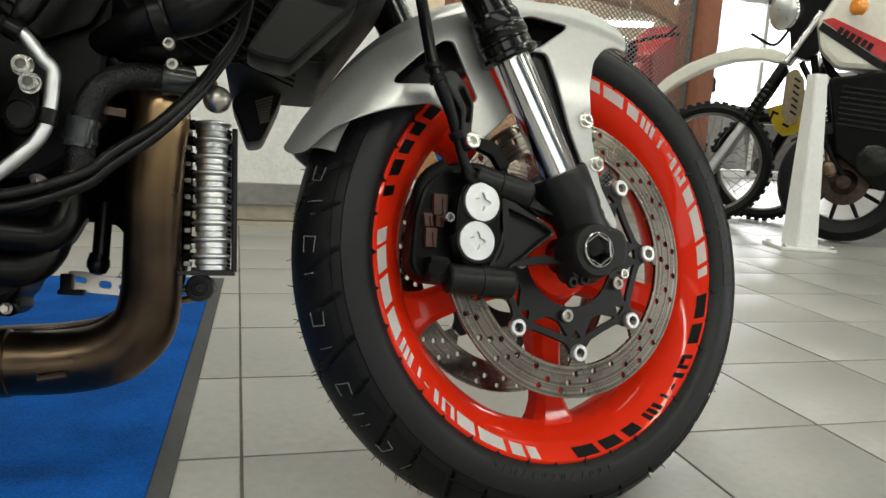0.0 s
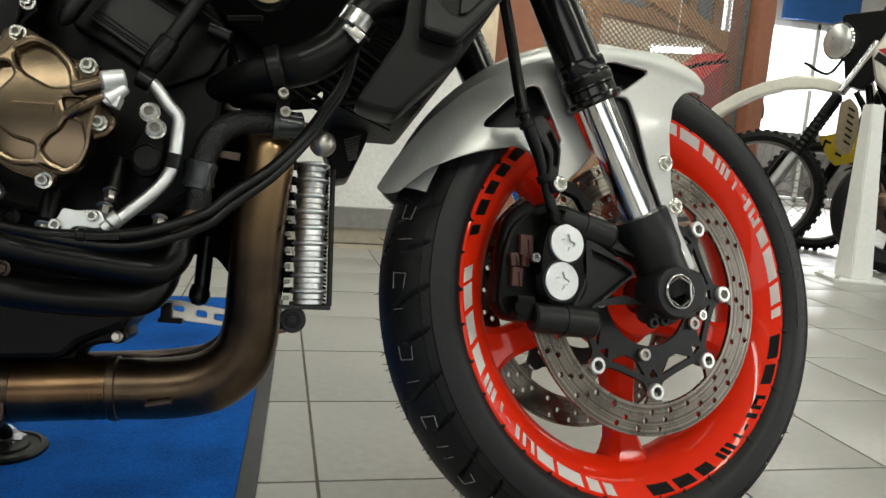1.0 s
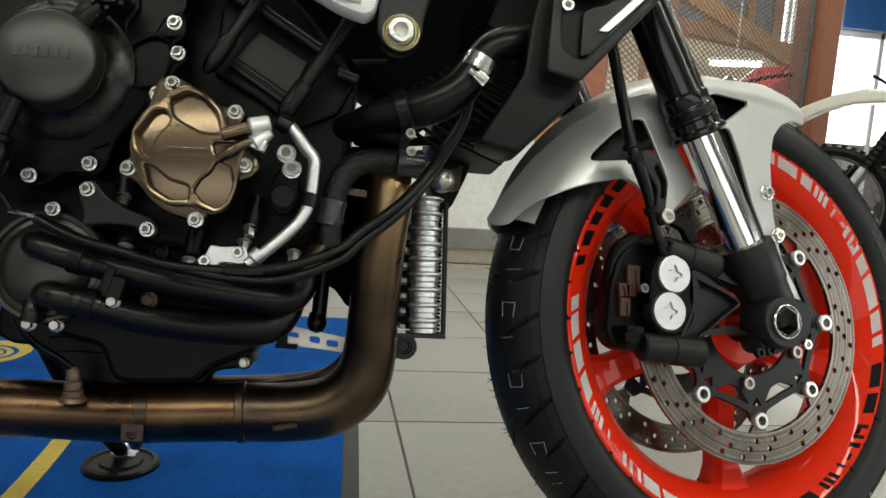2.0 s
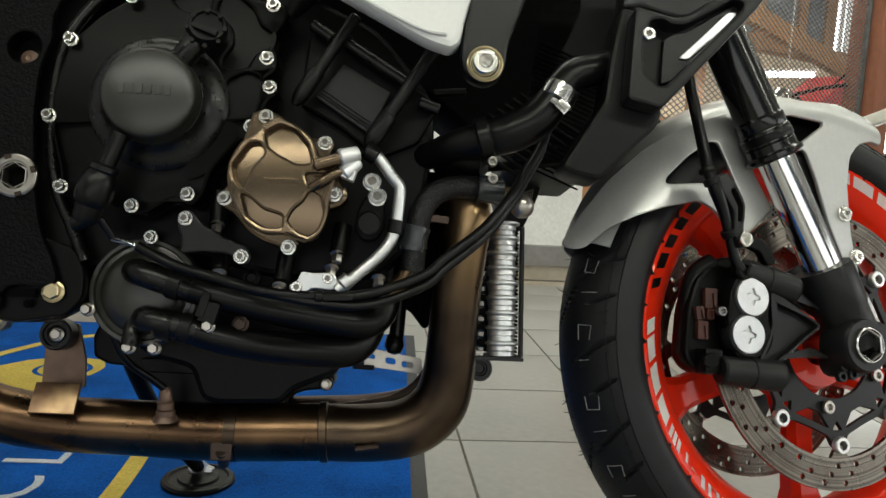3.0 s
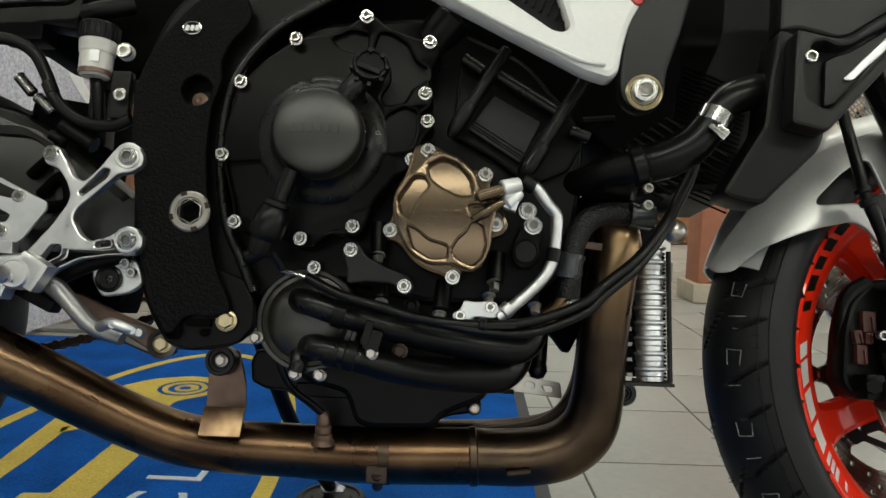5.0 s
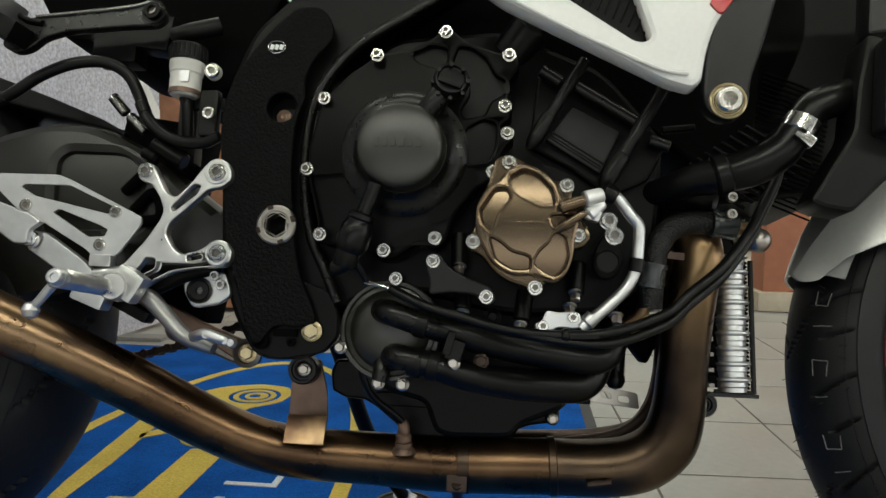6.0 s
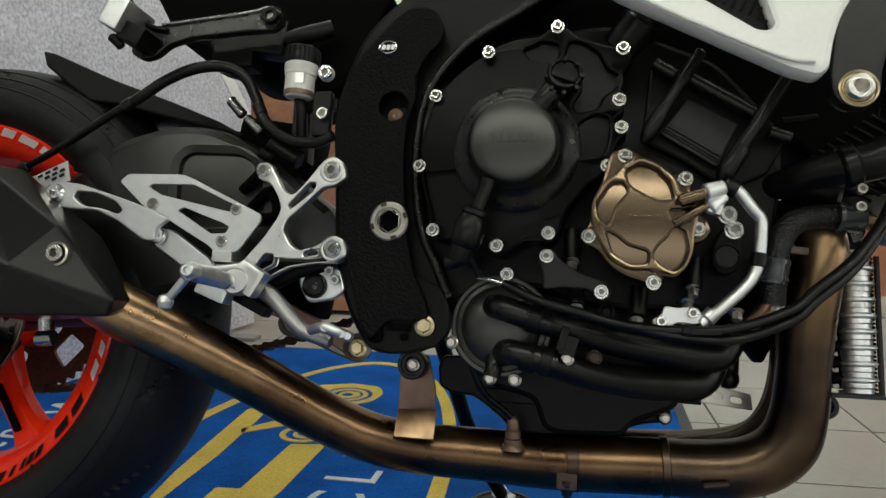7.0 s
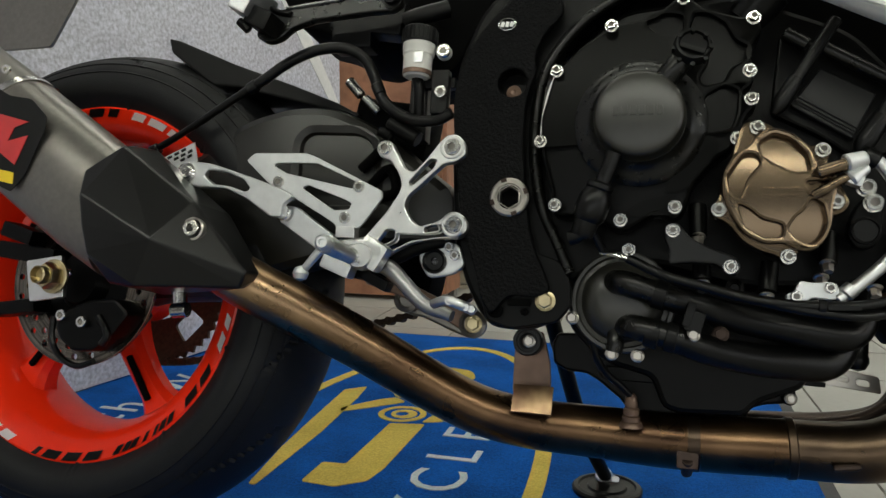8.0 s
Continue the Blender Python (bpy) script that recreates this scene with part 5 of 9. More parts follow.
# finned oil cooler, seen from its end
c_top, c_bot = Vector((1.0308, -0.03, 0.4356)), Vector((1.0338, -0.03, 0.2908))
ax = c_bot - c_top
prof = [(0.012, 0.0)]
nr = 9
for k in range(nr):
    h0, h1 = ax.length * k / nr, ax.length * (k + 1) / nr
    d = h1 - h0
    prof += [(0.0165, h0 + d * 0.05), (0.0188, h0 + d * 0.12), (0.0188, h0 + d * 0.22), (0.0165, h0 + d * 0.30), (0.0148, h0 + d * 0.36), (0.0152, h0 + d * 0.62), (0.0140, h0 + d * 0.72), (0.0142, h0 + d * 0.98)]
prof += [(0.012, ax.length)]
bm = bmesh.new()
lathe(bm, c_top, ax, prof, 40)
cooler = bpart("oil_cooler", bm, "alu_satin", "silver ribbed oil cooler tank")
core = bmesh.new()
box(core, c_top.lerp(c_bot, 0.5) + Vector((0.0, 0.095, 0)), (0.026, 0.15, ax.length * 0.96), (0, 1, 0), bevel=0.001)
part("core", core, "radiator", cooler)
for k in range(9):
    bm = bmesh.new()
    p = c_top.lerp(c_bot, (k + 0.62) / nr)
    box(bm, p + Vector((-0.022, 0.006, 0)), (0.006, 0.02, 0.0045), bevel=0.001)
    part("tube_end", bm, "titan", cooler)
    bm = bmesh.new()
    p = c_top.lerp(c_bot, (k + 0.15) / nr)
    box(bm, p + Vector((-0.020, 0.006, 0)), (0.010, 0.024, 0.006), bevel=0.001)
    part("gap_rib", bm, "dark", cooler)
bm = bmesh.new()
a_, b_ = Vector((1.0527, -0.03, 0.4303)), Vector((1.0552, -0.03, 0.2898))
rod(bm, a_, b_, 0.0028, seg=10)
rod(bm, b_ + Vector((-0.04, 0, 0.001)), b_, 0.0028, seg=10)
box(bm, b_ + Vector((-0.025, 0, -0.002)), (0.052, 0.03, 0.004), bevel=0.001)
box(bm, a_.lerp(b_, 0.5) + Vector((-0.008, 0.012, 0)), (0.003, 0.02, ax.length * 0.96))
parts("stay", bm, "grey_plastic", cooler)
bm = bmesh.new()
for k in range(34):
    p = a_.lerp(b_, (k + 0.5) / 34)
    box(bm, p + Vector((-0.006, 0.004, 0)), (0.005, 0.010, 0.0022), (0, 25, 0))
part("screen_edge", bm, "dark", cooler)
bm = bmesh.new()
lathe(bm, (1.0191, 0.04, 0.2732), (0, -1, 0), [(0.0145, -0.02), (0.0145, 0.012), (0.013, 0.015), (0.0085, 0.015), (0.0075, 0.011), (0.006, 0.011), (0.005, 0.006), (0, 0.006)], 36)
part("rubber_mount", bm, "rubber", cooler)
bm = bmesh.new()
rod(bm, (0.9982, 0.04, 0.2717), (1.0117, 0.04, 0.2731), 0.004, seg=12)
rod(bm, (0.9985, 0.04, 0.2599), (1.012, 0.04, 0.2624), 0.004, seg=12)
parts("stud", bm, "weld", cooler)

# exhaust
bm = bmesh.new()
tube(bm, [(0.2485, -0.15, 0.3518), (0.282, -0.14, 0.3344), (0.324, -0.122, 0.3143), (0.4009, -0.085, 0.2748), (0.4701, -0.05, 0.2359), (0.5229, -0.028, 0.2124), (0.5779, -0.012, 0.2017), (0.647, 0, 0.1984), (0.736, 0, 0.1964), (0.8494, 0, 0.2004)], 0.028, seg=36, n=8, radii=[0.0285, 0.0288, 0.0288, 0.0285, 0.0280, 0.0280, 0.0282, 0.029, 0.030, 0.0305])
exh = bpart("exhaust_pipe", bm, "exhaust", "heat-tinted brown steel exhaust pipe")
bm = bmesh.new()
tube(bm, [(0.8403, 0, 0.1998), (0.9040, -0.001, 0.2020), (0.9440, -0.006, 0.2115), (0.9700, -0.014, 0.2345), (0.9790, -0.024, 0.2680), (0.9805, -0.038, 0.3135), (0.9825, -0.050, 0.3558), (0.9860, -0.063, 0.3981), (0.9900, -0.070, 0.4277), (0.9870, -0.066, 0.4500), (0.9810, -0.045, 0.4823)], 0.03, seg=36, n=8, radii=[0.0300, 0.0310, 0.0315, 0.0305, 0.0280, 0.0258, 0.0252, 0.0246, 0.024, 0.0235, 0.023])
header = part("header_pipe", bm, "header", exh, "brown heat-tinted header pipe")
bm = bmesh.new()
tube(bm, [(0.8052, 0.06, 0.2105), (0.8955, 0.06, 0.2163), (0.9480, 0.055, 0.2300), (0.9730, 0.05, 0.2580), (0.9850, 0.045, 0.300), (0.9880, 0.04, 0.3562), (0.9870, 0.03, 0.4135), (0.9840, 0.02, 0.4641)], 0.021, seg=26, n=6)
part("inner_header", bm, "exhaust_dark", exh)
bm = bmesh.new()
tube(bm, [(0.8106, 0.03, 0.2177), (0.8731, 0.03, 0.2248), (0.9260, 0.03, 0.2370), (0.9570, 0.03, 0.2640), (0.9690, 0.03, 0.3050), (0.9720, 0.03, 0.3615)], 0.006, seg=12, n=5)
part("heat_tube", bm, "exhaust_dark", exh)
for (p, q, r, mt) in (((0.7454, 0, 0.1964), (0.7609, 0, 0.1968), 0.0309, "header"), ((0.8439, 0, 0.2), (0.8548, 0, 0.2008), 0.0322, "header"), ((0.4278, -0.07, 0.2581), (0.4307, -0.069, 0.2569), 0.0278, "exhaust_dark")):
    bm = bmesh.new()
    d = (Vector(q) - Vector(p)).length
    lathe(bm, p, Vector(q) - Vector(p), [(r - 0.003, 0), (r, 0.002), (r, d - 0.002), (r - 0.003, d)], 40, caps=False)
    part("pipe_ring", bm, mt, exh)
bm = bmesh.new()
box(bm, (0.7468, -0.02, 0.181), (0.022, 0.02, 0.018), bevel=0.002)
rod(bm, (0.7472, -0.03, 0.1815), (0.7469, -0.01, 0.1651), 0.006, seg=12, bevel=0.001)
rod(bm, (0.884, -0.034, 0.1885), (0.9094, -0.034, 0.1925), 0.0035, seg=10, bevel=0.001)
parts("pipe_clamp", bm, "exhaust_dark", exh)
# lambda probe
bm = bmesh.new()
lathe(bm, (0.6882, -0.028, 0.2103), (-0.02, -0.15, 1), [(0.013, 0), (0.0115, 0.004), (0.0095, 0.006), (0.0095, 0.011), (0.0075, 0.0115), (0.0085, 0.013), (0.0085, 0.019), (0.0065, 0.021), (0.007, 0.023), (0.006, 0.032), (0.003, 0.036)], 24)
probe = part("oxygen_probe", bm, "brown_plate", exh, "brown oxygen probe screwed into the pipe")
bm = bmesh.new()
tube(bm, [(0.6863, -0.034, 0.2431), (0.6761, -0.045, 0.2536), (0.6625, -0.06, 0.2656), (0.6533, -0.075, 0.2806), (0.6467, -0.085, 0.3037), (0.6405, -0.09, 0.3265)], 0.0038, seg=12, n=6)
part("probe_lead", bm, "rubber", probe)
# strap bracket
strap = part("hanger_bracket", merge(plate("b", rounded([(0.5551, 0.3045), (0.5866, 0.306), (0.5966, 0.2688), (0.5983, 0.2391), (0.5543, 0.2365), (0.5545, 0.2728)], 0.003), -0.010, 0.005, 0.0008)), "brown_plate", exh, "brown steel hanger strap")
bm = bmesh.new()
box(bm, (0.5828, -0.044, 0.2306), (0.044, 0.004, 0.032), (-24, 0, 0), bevel=0.001)
part("strap_foot", bm, "weld", exh, "straw-tinted strap foot welded to the pipe")
bm = bmesh.new()
lathe(bm, (0.572, -0.024, 0.294), (0, -1, 0), [(0.0165, -0.01), (0.0165, 0.008), (0.0150, 0.010), (0.0125, 0.010), (0.0118, 0.007), (0.0095, 0.007), (0.009, 0.010), (0.006, 0.011)], 36, caps=False)
part("hanger_rubber", bm, "grey_plastic", exh)
bm = bmesh.new()
flange_bolt(bm, (0.5745, -0.034, 0.2943), 0.0055, 0.006)
part("bolt", bm, "nickel", exh)

# slotted bracket under the engine
SLOTS = [[(0.911, 0.2794), (0.9229, 0.2779), (0.9233, 0.2709), (0.9114, 0.2724)], [(0.9308, 0.2756), (0.9444, 0.2742), (0.9448, 0.2672), (0.9312, 0.2686)], [(0.8859, 0.2835), (0.8977, 0.2820), (0.8981, 0.2767), (0.8862, 0.2782)]]
me = plate("slotted_bracket", rounded([(0.8800, 0.2900), (0.8958, 0.2893), (0.9542, 0.2793), (0.9568, 0.2603), (0.9002, 0.2663), (0.8786, 0.2672)], 0.003), 0.085, 0.003, 0.0006, [rounded(q, 0.003) for q in SLOTS])
slotted = part("slotted_bracket", me, "nickel", bike, "worn slotted steel bracket")
bm = bmesh.new()
box(bm, (0.8850, 0.080, 0.2668), (0.026, 0.012, 0.006), (0, 2, 0), bevel=0.002)
box(bm, (0.8800, 0.080, 0.2760), (0.012, 0.012, 0.022), bevel=0.003)
parts("clamp", bm, "cast_black", slotted)
# breather stub hanging behind the header
bm = bmesh.new()
rod(bm, (0.9245, 0.03, 0.3600), (0.9222, 0.03, 0.3030), 0.0085, seg=16, bevel=0.001)
lathe(bm, (0.9204, 0.03, 0.2960), (0, 0, 1), [(0, -0.0115), (0.0075, -0.009), (0.0112, -0.002), (0.0112, 0.003), (0.0095, 0.0085), (0.0085, 0.012)], 24)
bpart("breather_stub", bm, "rubber", "black rubber breather stub")

# side stand with its rubber puck is folded out on the far side
bm = bmesh.new()
tube(bm, [(0.583, 0.07, 0.3269), (0.5977, 0.12, 0.2634), (0.6095, 0.17, 0.2099), (0.6242, 0.25, 0.1491), (0.6427, 0.33, 0.0947)], 0.010, seg=16, n=5)
stand = bpart("side_stand", bm, "cast_black", "black steel side stand folded out")
bm = bmesh.new()
rod(bm, (0.6377, 0.325, 0.1009), (0.649, 0.345, 0.082), 0.013, seg=16, bevel=0.002)
box(bm, (0.6459, 0.335, 0.0901), (0.03, 0.02, 0.02), (0, 20, 0), bevel=0.003)
parts("stand_foot", bm, "alu_satin", stand, "pale worn stand foot")

# rubber puck under the side stand, on the mat
bm = bmesh.new()
lathe(bm, (-0.437, 1.035, 0.0095), (0, 0, 1), [(0.052, 0), (0.052, 0.004), (0.049, 0.007), (0.043, 0.008), (0.041, 0.005), (0.030, 0.005), (0.028, 0.008), (0.012, 0.009), (0, 0.009)], 48)
solid("stand_puck", bm, "rubber", "round black rubber puck under the side stand", "puck")

# ---- rear wheel, swingarm, rear sets, silencer ----
REAR = Matrix.Translation((0, 0, 0.335))
wheel_r = wheel_bits(bike, 0.231, 0.078, 0.060, (-60, -132, 156, 84, 12), 0.019, 0.070, REAR, -14)
part("tyre", tyre_mesh(0.318, 0.0945, 0.231, 0.078, [(11, -0.086, -0.02, 0.42, 0.2, 0.006), (11, 0.02, 0.086, -0.42, 0.5, 0.006)], 900), "tyre", wheel_r, "wide black rear road tyre")
for deg in (48, 62, 76):
    bm = bmesh.new()
    r, y = 0.25884 + 0.05916 * math.cos(radians(deg)), -0.0945 * math.sin(radians(deg))
    lathe(bm, (0, y, 0), (0, 1, 0), [(r - 0.0012, 0.0), (r, -0.0014), (r + 0.0012, 0.0), (r, 0.0008)], 120, closed=True)
    part("moulded_line", bm, "tyre", wheel_r)
# Near-black bars on the spokes, in place of the shade in their recesses.
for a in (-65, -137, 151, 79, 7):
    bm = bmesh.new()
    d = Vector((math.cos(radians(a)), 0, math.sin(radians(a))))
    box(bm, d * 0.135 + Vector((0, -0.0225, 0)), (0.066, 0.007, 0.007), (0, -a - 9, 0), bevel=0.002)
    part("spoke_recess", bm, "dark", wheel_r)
for a0, a1, mt in ((78, 73, "white"), (71, 64, "white"), (62, 58, "white"), (96, 90, "black"), (88, 84, "black"), (-8, -12, "white"), (-14, -19, "white"), (-25, -31, "black"), (-33, -39, "black"),
                   (-74, -80, "black"), (-82, -88, "black"), (-90, -96, "black"), (-98, -100, "black"), (-110, -115, "white"), (-117, -119, "white")):
    rim_tape(wheel_r, a0, a1, 0.2165, 0.2265, -0.0820, "sticker_" + mt, -1.5)
for k, a in enumerate((-44, -47.5, -51, -55, -59, -62, -65.5)):
    rim_tape(wheel_r, a, a - (1.6 if k in (2, 3) else 2.6), 0.2165, 0.2262, -0.0820, "sticker_black", -2.2)

# brake disc, carrier and caliper
holes = [circle(r * math.cos(a), r * math.sin(a), 0.0042, 10) for k in range(24) for r, a in (((0.098, 2 * math.pi * k / 24)), (0.086, 2 * math.pi * (k + 0.5) / 24))]
me = plate("brake_disc", circle(0, 0, 0.110, 96), -0.075, 0.005, 0.0006, [circle(0, 0, 0.070, 64), *holes])
rdisc = part("rear_brake_disc", me, "disc", bike, "drilled steel rear brake disc", REAR)
bm = bmesh.new()
lathe(bm, (0, -0.07, 0), (0, -1, 0), [(0.04, -0.01), (0.072, -0.004), (0.074, 0.002), (0.04, 0.004), (0.03, 0.02), (0.022, 0.02)], 48)
part("disc_carrier", bm, "cast_black", rdisc)
cal = bpart("rear_caliper", plate("rear_caliper", rounded([(0.0088, 0.2963), (0.0385, 0.3091), (0.0798, 0.3126), (0.1009, 0.2957), (0.0786, 0.2669), (0.0531, 0.2474), (0.0231, 0.2453), (0.0022, 0.2593), (-0.0074, 0.277)], 0.006), -0.085, 0.05, 0.004), "cast_black", "black two-piece rear brake caliper")
bolts([(0.0072, -0.112, 0.2886), (0.0385, -0.112, 0.2821)], cal, "zinc", r=0.007, washer=0.0)
bm = bmesh.new()
tube(bm, [(-0.0184, -0.1, 0.2863), (-0.0167, -0.1, 0.2581), (-0.0024, -0.1, 0.238), (0.0248, -0.1, 0.2274), (0.049, -0.1, 0.2347)], 0.004, seg=10, n=4)
tube(bm, [(0.0581, -0.11, 0.2902), (0.0732, -0.11, 0.2705), (0.067, -0.11, 0.2565)], 0.005, seg=10, n=4)
parts("caliper_line", bm, "rubber", cal)
# axle block and nut
blockp = bpart("axle_block", plate("axle_block", rounded([(-0.0464, 0.3527), (0.0066, 0.3616), (0.0159, 0.3106), (-0.0341, 0.3025)], 0.003), -0.1225, 0.006, 0.0008), "alu", "bright aluminium axle adjuster plate")
bm = bmesh.new()
AX = (0.0, -0.126, 0.335)
lathe(bm, AX, (0, -1, 0), [(0.021, 0), (0.021, 0.003), (0.018, 0.004)], 32)
lathe(bm, AX, (0, -1, 0), [(0.0165, 0.003), (0.0165, 0.015), (0.0145, 0.018), (0.011, 0.018)], 6, caps=False)
lathe(bm, AX, (0, -1, 0), [(0.011, 0.018), (0.011, 0.027), (0.0095, 0.028), (0.0085, 0.02), (0, 0.02)], 28, caps=False)
part("axle_nut", bm, "gold_zinc", blockp)
bm = bmesh.new()
rod(bm, (0.0054, -0.12, 0.3383), (0.0202, -0.12, 0.3417), 0.0045, seg=12, bevel=0.001)
part("adjuster_bolt", bm, "zinc", blockp)

# swingarm
SWING = rounded([(-0.1133, 0.3639), (-0.0234, 0.3742), (0.0696, 0.4569), (0.1516, 0.4991), (0.2226, 0.5414), (0.2826, 0.5557), (0.3347, 0.5546), (0.3793, 0.5372), (0.416, 0.5158), (0.4595, 0.4793), (0.4873, 0.46), (0.4919, 0.3902), (0.3847, 0.3869), (0.33, 0.3653), (0.2438, 0.3418), (0.2002, 0.3195), (0.0801, 0.3135), (0.0139, 0.2995), (-0.0909, 0.2829)], 0.02)
swing = bpart("swingarm", domed(plate("swingarm", SWING, -0.075, 0.05, 0.012, [rounded([(0.3069, 0.435), (0.3045, 0.5096), (0.3132, 0.5184), (0.3721, 0.5177), (0.3868, 0.5089), (0.3985, 0.440)], 0.012)]), 0.30, 0.455, 0.020, 0.16, 0.03), "swing_black", "black painted aluminium swingarm with pressed recess")
part("recess_floor", domed(plate("floor", SWING, -0.0735, 0.036, 0.004), 0.30, 0.455, 0.020, 0.16, 0.03), "swing_black", swing)
bm = bmesh.new()
box(bm, (-0.072, -0.1, 0.2942), (0.07, 0.03, 0.018), (0, -8, 0), bevel=0.004)
box(bm, (-0.0714, -0.09, 0.3647), (0.09, 0.03, 0.022), (0, 6, 0), bevel=0.004)
box(bm, (-0.1029, -0.1, 0.4524), (0.03, 0.03, 0.02), (0, 20, 0), bevel=0.004)
box(bm, (-0.079, -0.1, 0.3891), (0.05, 0.03, 0.02), (0, 15, 0), bevel=0.004)
parts("axle_fork", bm, "cast_black", swing)
# hugger
hug = bpart("rear_hugger", plate("rear_hugger", rounded([(0.0791, 0.6613), (0.0961, 0.6573), (0.1831, 0.6213), (0.2663, 0.5917), (0.3299, 0.5669), (0.361, 0.5506), (0.3309, 0.5554), (0.2523, 0.5746), (0.1947, 0.5894), (0.153, 0.5937), (0.086, 0.6407)], 0.004), 0.0, 0.13, 0.003), "plastic", "black plastic rear hugger")
bm = bmesh.new()
tube(bm, [(0.1009, -0.1, 0.4985), (0.1541, -0.11, 0.521), (0.2263, -0.12, 0.5584), (0.2627, -0.122, 0.5786), (0.2903, -0.122, 0.5967), (0.3241, -0.12, 0.6111), (0.357, -0.115, 0.6143), (0.3804, -0.11, 0.603), (0.3935, -0.105, 0.5802), (0.4066, -0.105, 0.5532), (0.4371, -0.11, 0.5314), (0.4718, -0.115, 0.5267), (0.4914, -0.118, 0.5343)], 0.006, seg=14, n=6, radii=[0.0042, 0.0042, 0.0048, 0.0062, 0.0062, 0.0065, 0.0065, 0.0065, 0.0065, 0.0068, 0.0068, 0.006, 0.006])
bhose = bpart("brake_hose", bm, "rubber", "black rear brake hose")
bm = bmesh.new()
for p, q in (((0.2411, -0.121, 0.5659), (0.2517, -0.121, 0.5725)), ((0.3954, -0.105, 0.5735), (0.4019, -0.105, 0.5613)), ((0.0994, -0.1, 0.497), (0.1103, -0.1, 0.5027))):
    rod(bm, p, q, 0.0072, seg=14, bevel=0.001)
parts("hose_sleeve", bm, "rubber", bhose)
# caution label on the swingarm
lab = bpart("caution_label", plate("caution_label", [(0.1114, 0.4867), (0.1613, 0.5092), (0.168, 0.4858), (0.1298, 0.4695)], -0.1005, 0.0012, 0.0), "alu_satin", "small black and silver printed label")
bm = bmesh.new()
for i in range(5):
    for j in range(3):
        if (i * 3 + j) % 4:
            p = Vector((0.1191, -0.102, 0.4835)).lerp(Vector((0.1603, -0.102, 0.5033)), i / 4.4) + Vector((0, 0, -0.006 * j + 0.002))
            box(bm, p, (0.0065, 0.0008, 0.0032), (0, -28, 0))
parts("print_bar", bm, "sticker_black", lab)

# silencer
sil_axis = [(0.2825, -0.165, 0.3416), (0.2657, -0.165, 0.3507), (0.2356, -0.165, 0.3564), (0.1676, -0.166, 0.3774), (0.0999, -0.168, 0.4185), (0.0123, -0.168, 0.4746), (-0.0826, -0.168, 0.5342), (-0.1839, -0.168, 0.5983)]
sil_half = [0.0205, 0.026, 0.0365, 0.0630, 0.0665, 0.0665, 0.0665, 0.064]
sil_deep = [0.0205, 0.026, 0.036, 0.0460, 0.0500, 0.0500, 0.0500, 0.050]


def loft_silencer(i0, i1, grow=0.0, n=5, slant=0.0):
    """The silencer's skin between two of its sections."""
    up = Vector((0.60, 0, 0.80))
    bm = bmesh.new()
    rings = []
    steps = int((i1 - i0) * n)
    for s in range(steps + 1):
        ring = []
        for k in range(40):
            a = 2 * math.pi * k / 40
            ca, sa = math.cos(a), math.sin(a)
            first = i0 + slant * (ca + 1) / 2
            u = first + (i1 - first) * s / steps
            c = Vector([float(np.interp(u, range(8), [q[j] for q in sil_axis])) for j in range(3)])
            h = float(np.interp(u, range(8), sil_half)) + grow
            d = float(np.interp(u, range(8), sil_deep)) + grow
            e = 0.72 if u > 2 else 0.72 + 0.28 * max(0, 2 - u) / 2
            x = math.copysign(abs(ca) ** e, ca) * h
            y = math.copysign(abs(sa) ** (e * 1.15), sa) * d * (1 - 0.10 * ca)
            ring.append(bm.verts.new(c + up * x + Vector((0, y, 0))))
        rings.append(ring)
    for p, q in zip(rings, rings[1:]):
        for k in range(40):
            bm.faces.new((p[k], p[(k + 1) % 40], q[(k + 1) % 40], q[k]))
    bm.faces.new(rings[0])
    bm.faces.new(rings[-1])
    return bm


sil = bpart("silencer", loft_silencer(3.15, 7, slant=0.95), "titan", "grey titanium silencer with black front cap")
# faceted cap: the hull of a few corners, its corners rounded
CAP = [(0.1100, -0.150, 0.4905), (0.1385, -0.196, 0.4790), (0.1050, -0.211, 0.4490), (0.1150, -0.2265, 0.4190), (0.1235, -0.2285, 0.3855), (0.1330, -0.2270, 0.3555), (0.1500, -0.208, 0.3268), (0.1660, -0.190, 0.3247),
       (0.1880, -0.2170, 0.3240), (0.2390, -0.199, 0.4160), (0.2130, -0.2300, 0.3710), (0.3008, -0.188, 0.3430), (0.2960, -0.186, 0.3310), (0.1450, -0.150, 0.4854),
       (0.110, -0.112, 0.486), (0.150, -0.112, 0.322), (0.285, -0.145, 0.335), (0.235, -0.125, 0.415), (0.298, -0.15, 0.345)]
bm = bmesh.new()
middle = sum((Vector(q) for q in CAP), Vector()) / len(CAP)
for q in CAP:
    inner = Vector(q) + (middle - Vector(q)).normalized() * 0.005
    for i in range(7):
        lat = math.pi * (i / 6 - 0.5)
        for k in range(10):
            a = 2 * math.pi * k / 10
            bm.verts.new(inner + Vector((math.cos(lat) * math.cos(a), math.sin(lat), math.cos(lat) * math.sin(a))) * 0.005)
bmesh.ops.remove_doubles(bm, verts=bm.verts[:], dist=0.00005)
hull = bmesh.ops.convex_hull(bm, input=bm.verts[:])
bmesh.ops.delete(bm, geom=list({v for v in hull["geom_interior"] + hull["geom_unused"] if isinstance(v, bmesh.types.BMVert)}), context="VERTS")
bmesh.ops.dissolve_limit(bm, angle_limit=radians(1.2), verts=bm.verts[:], edges=bm.edges[:])
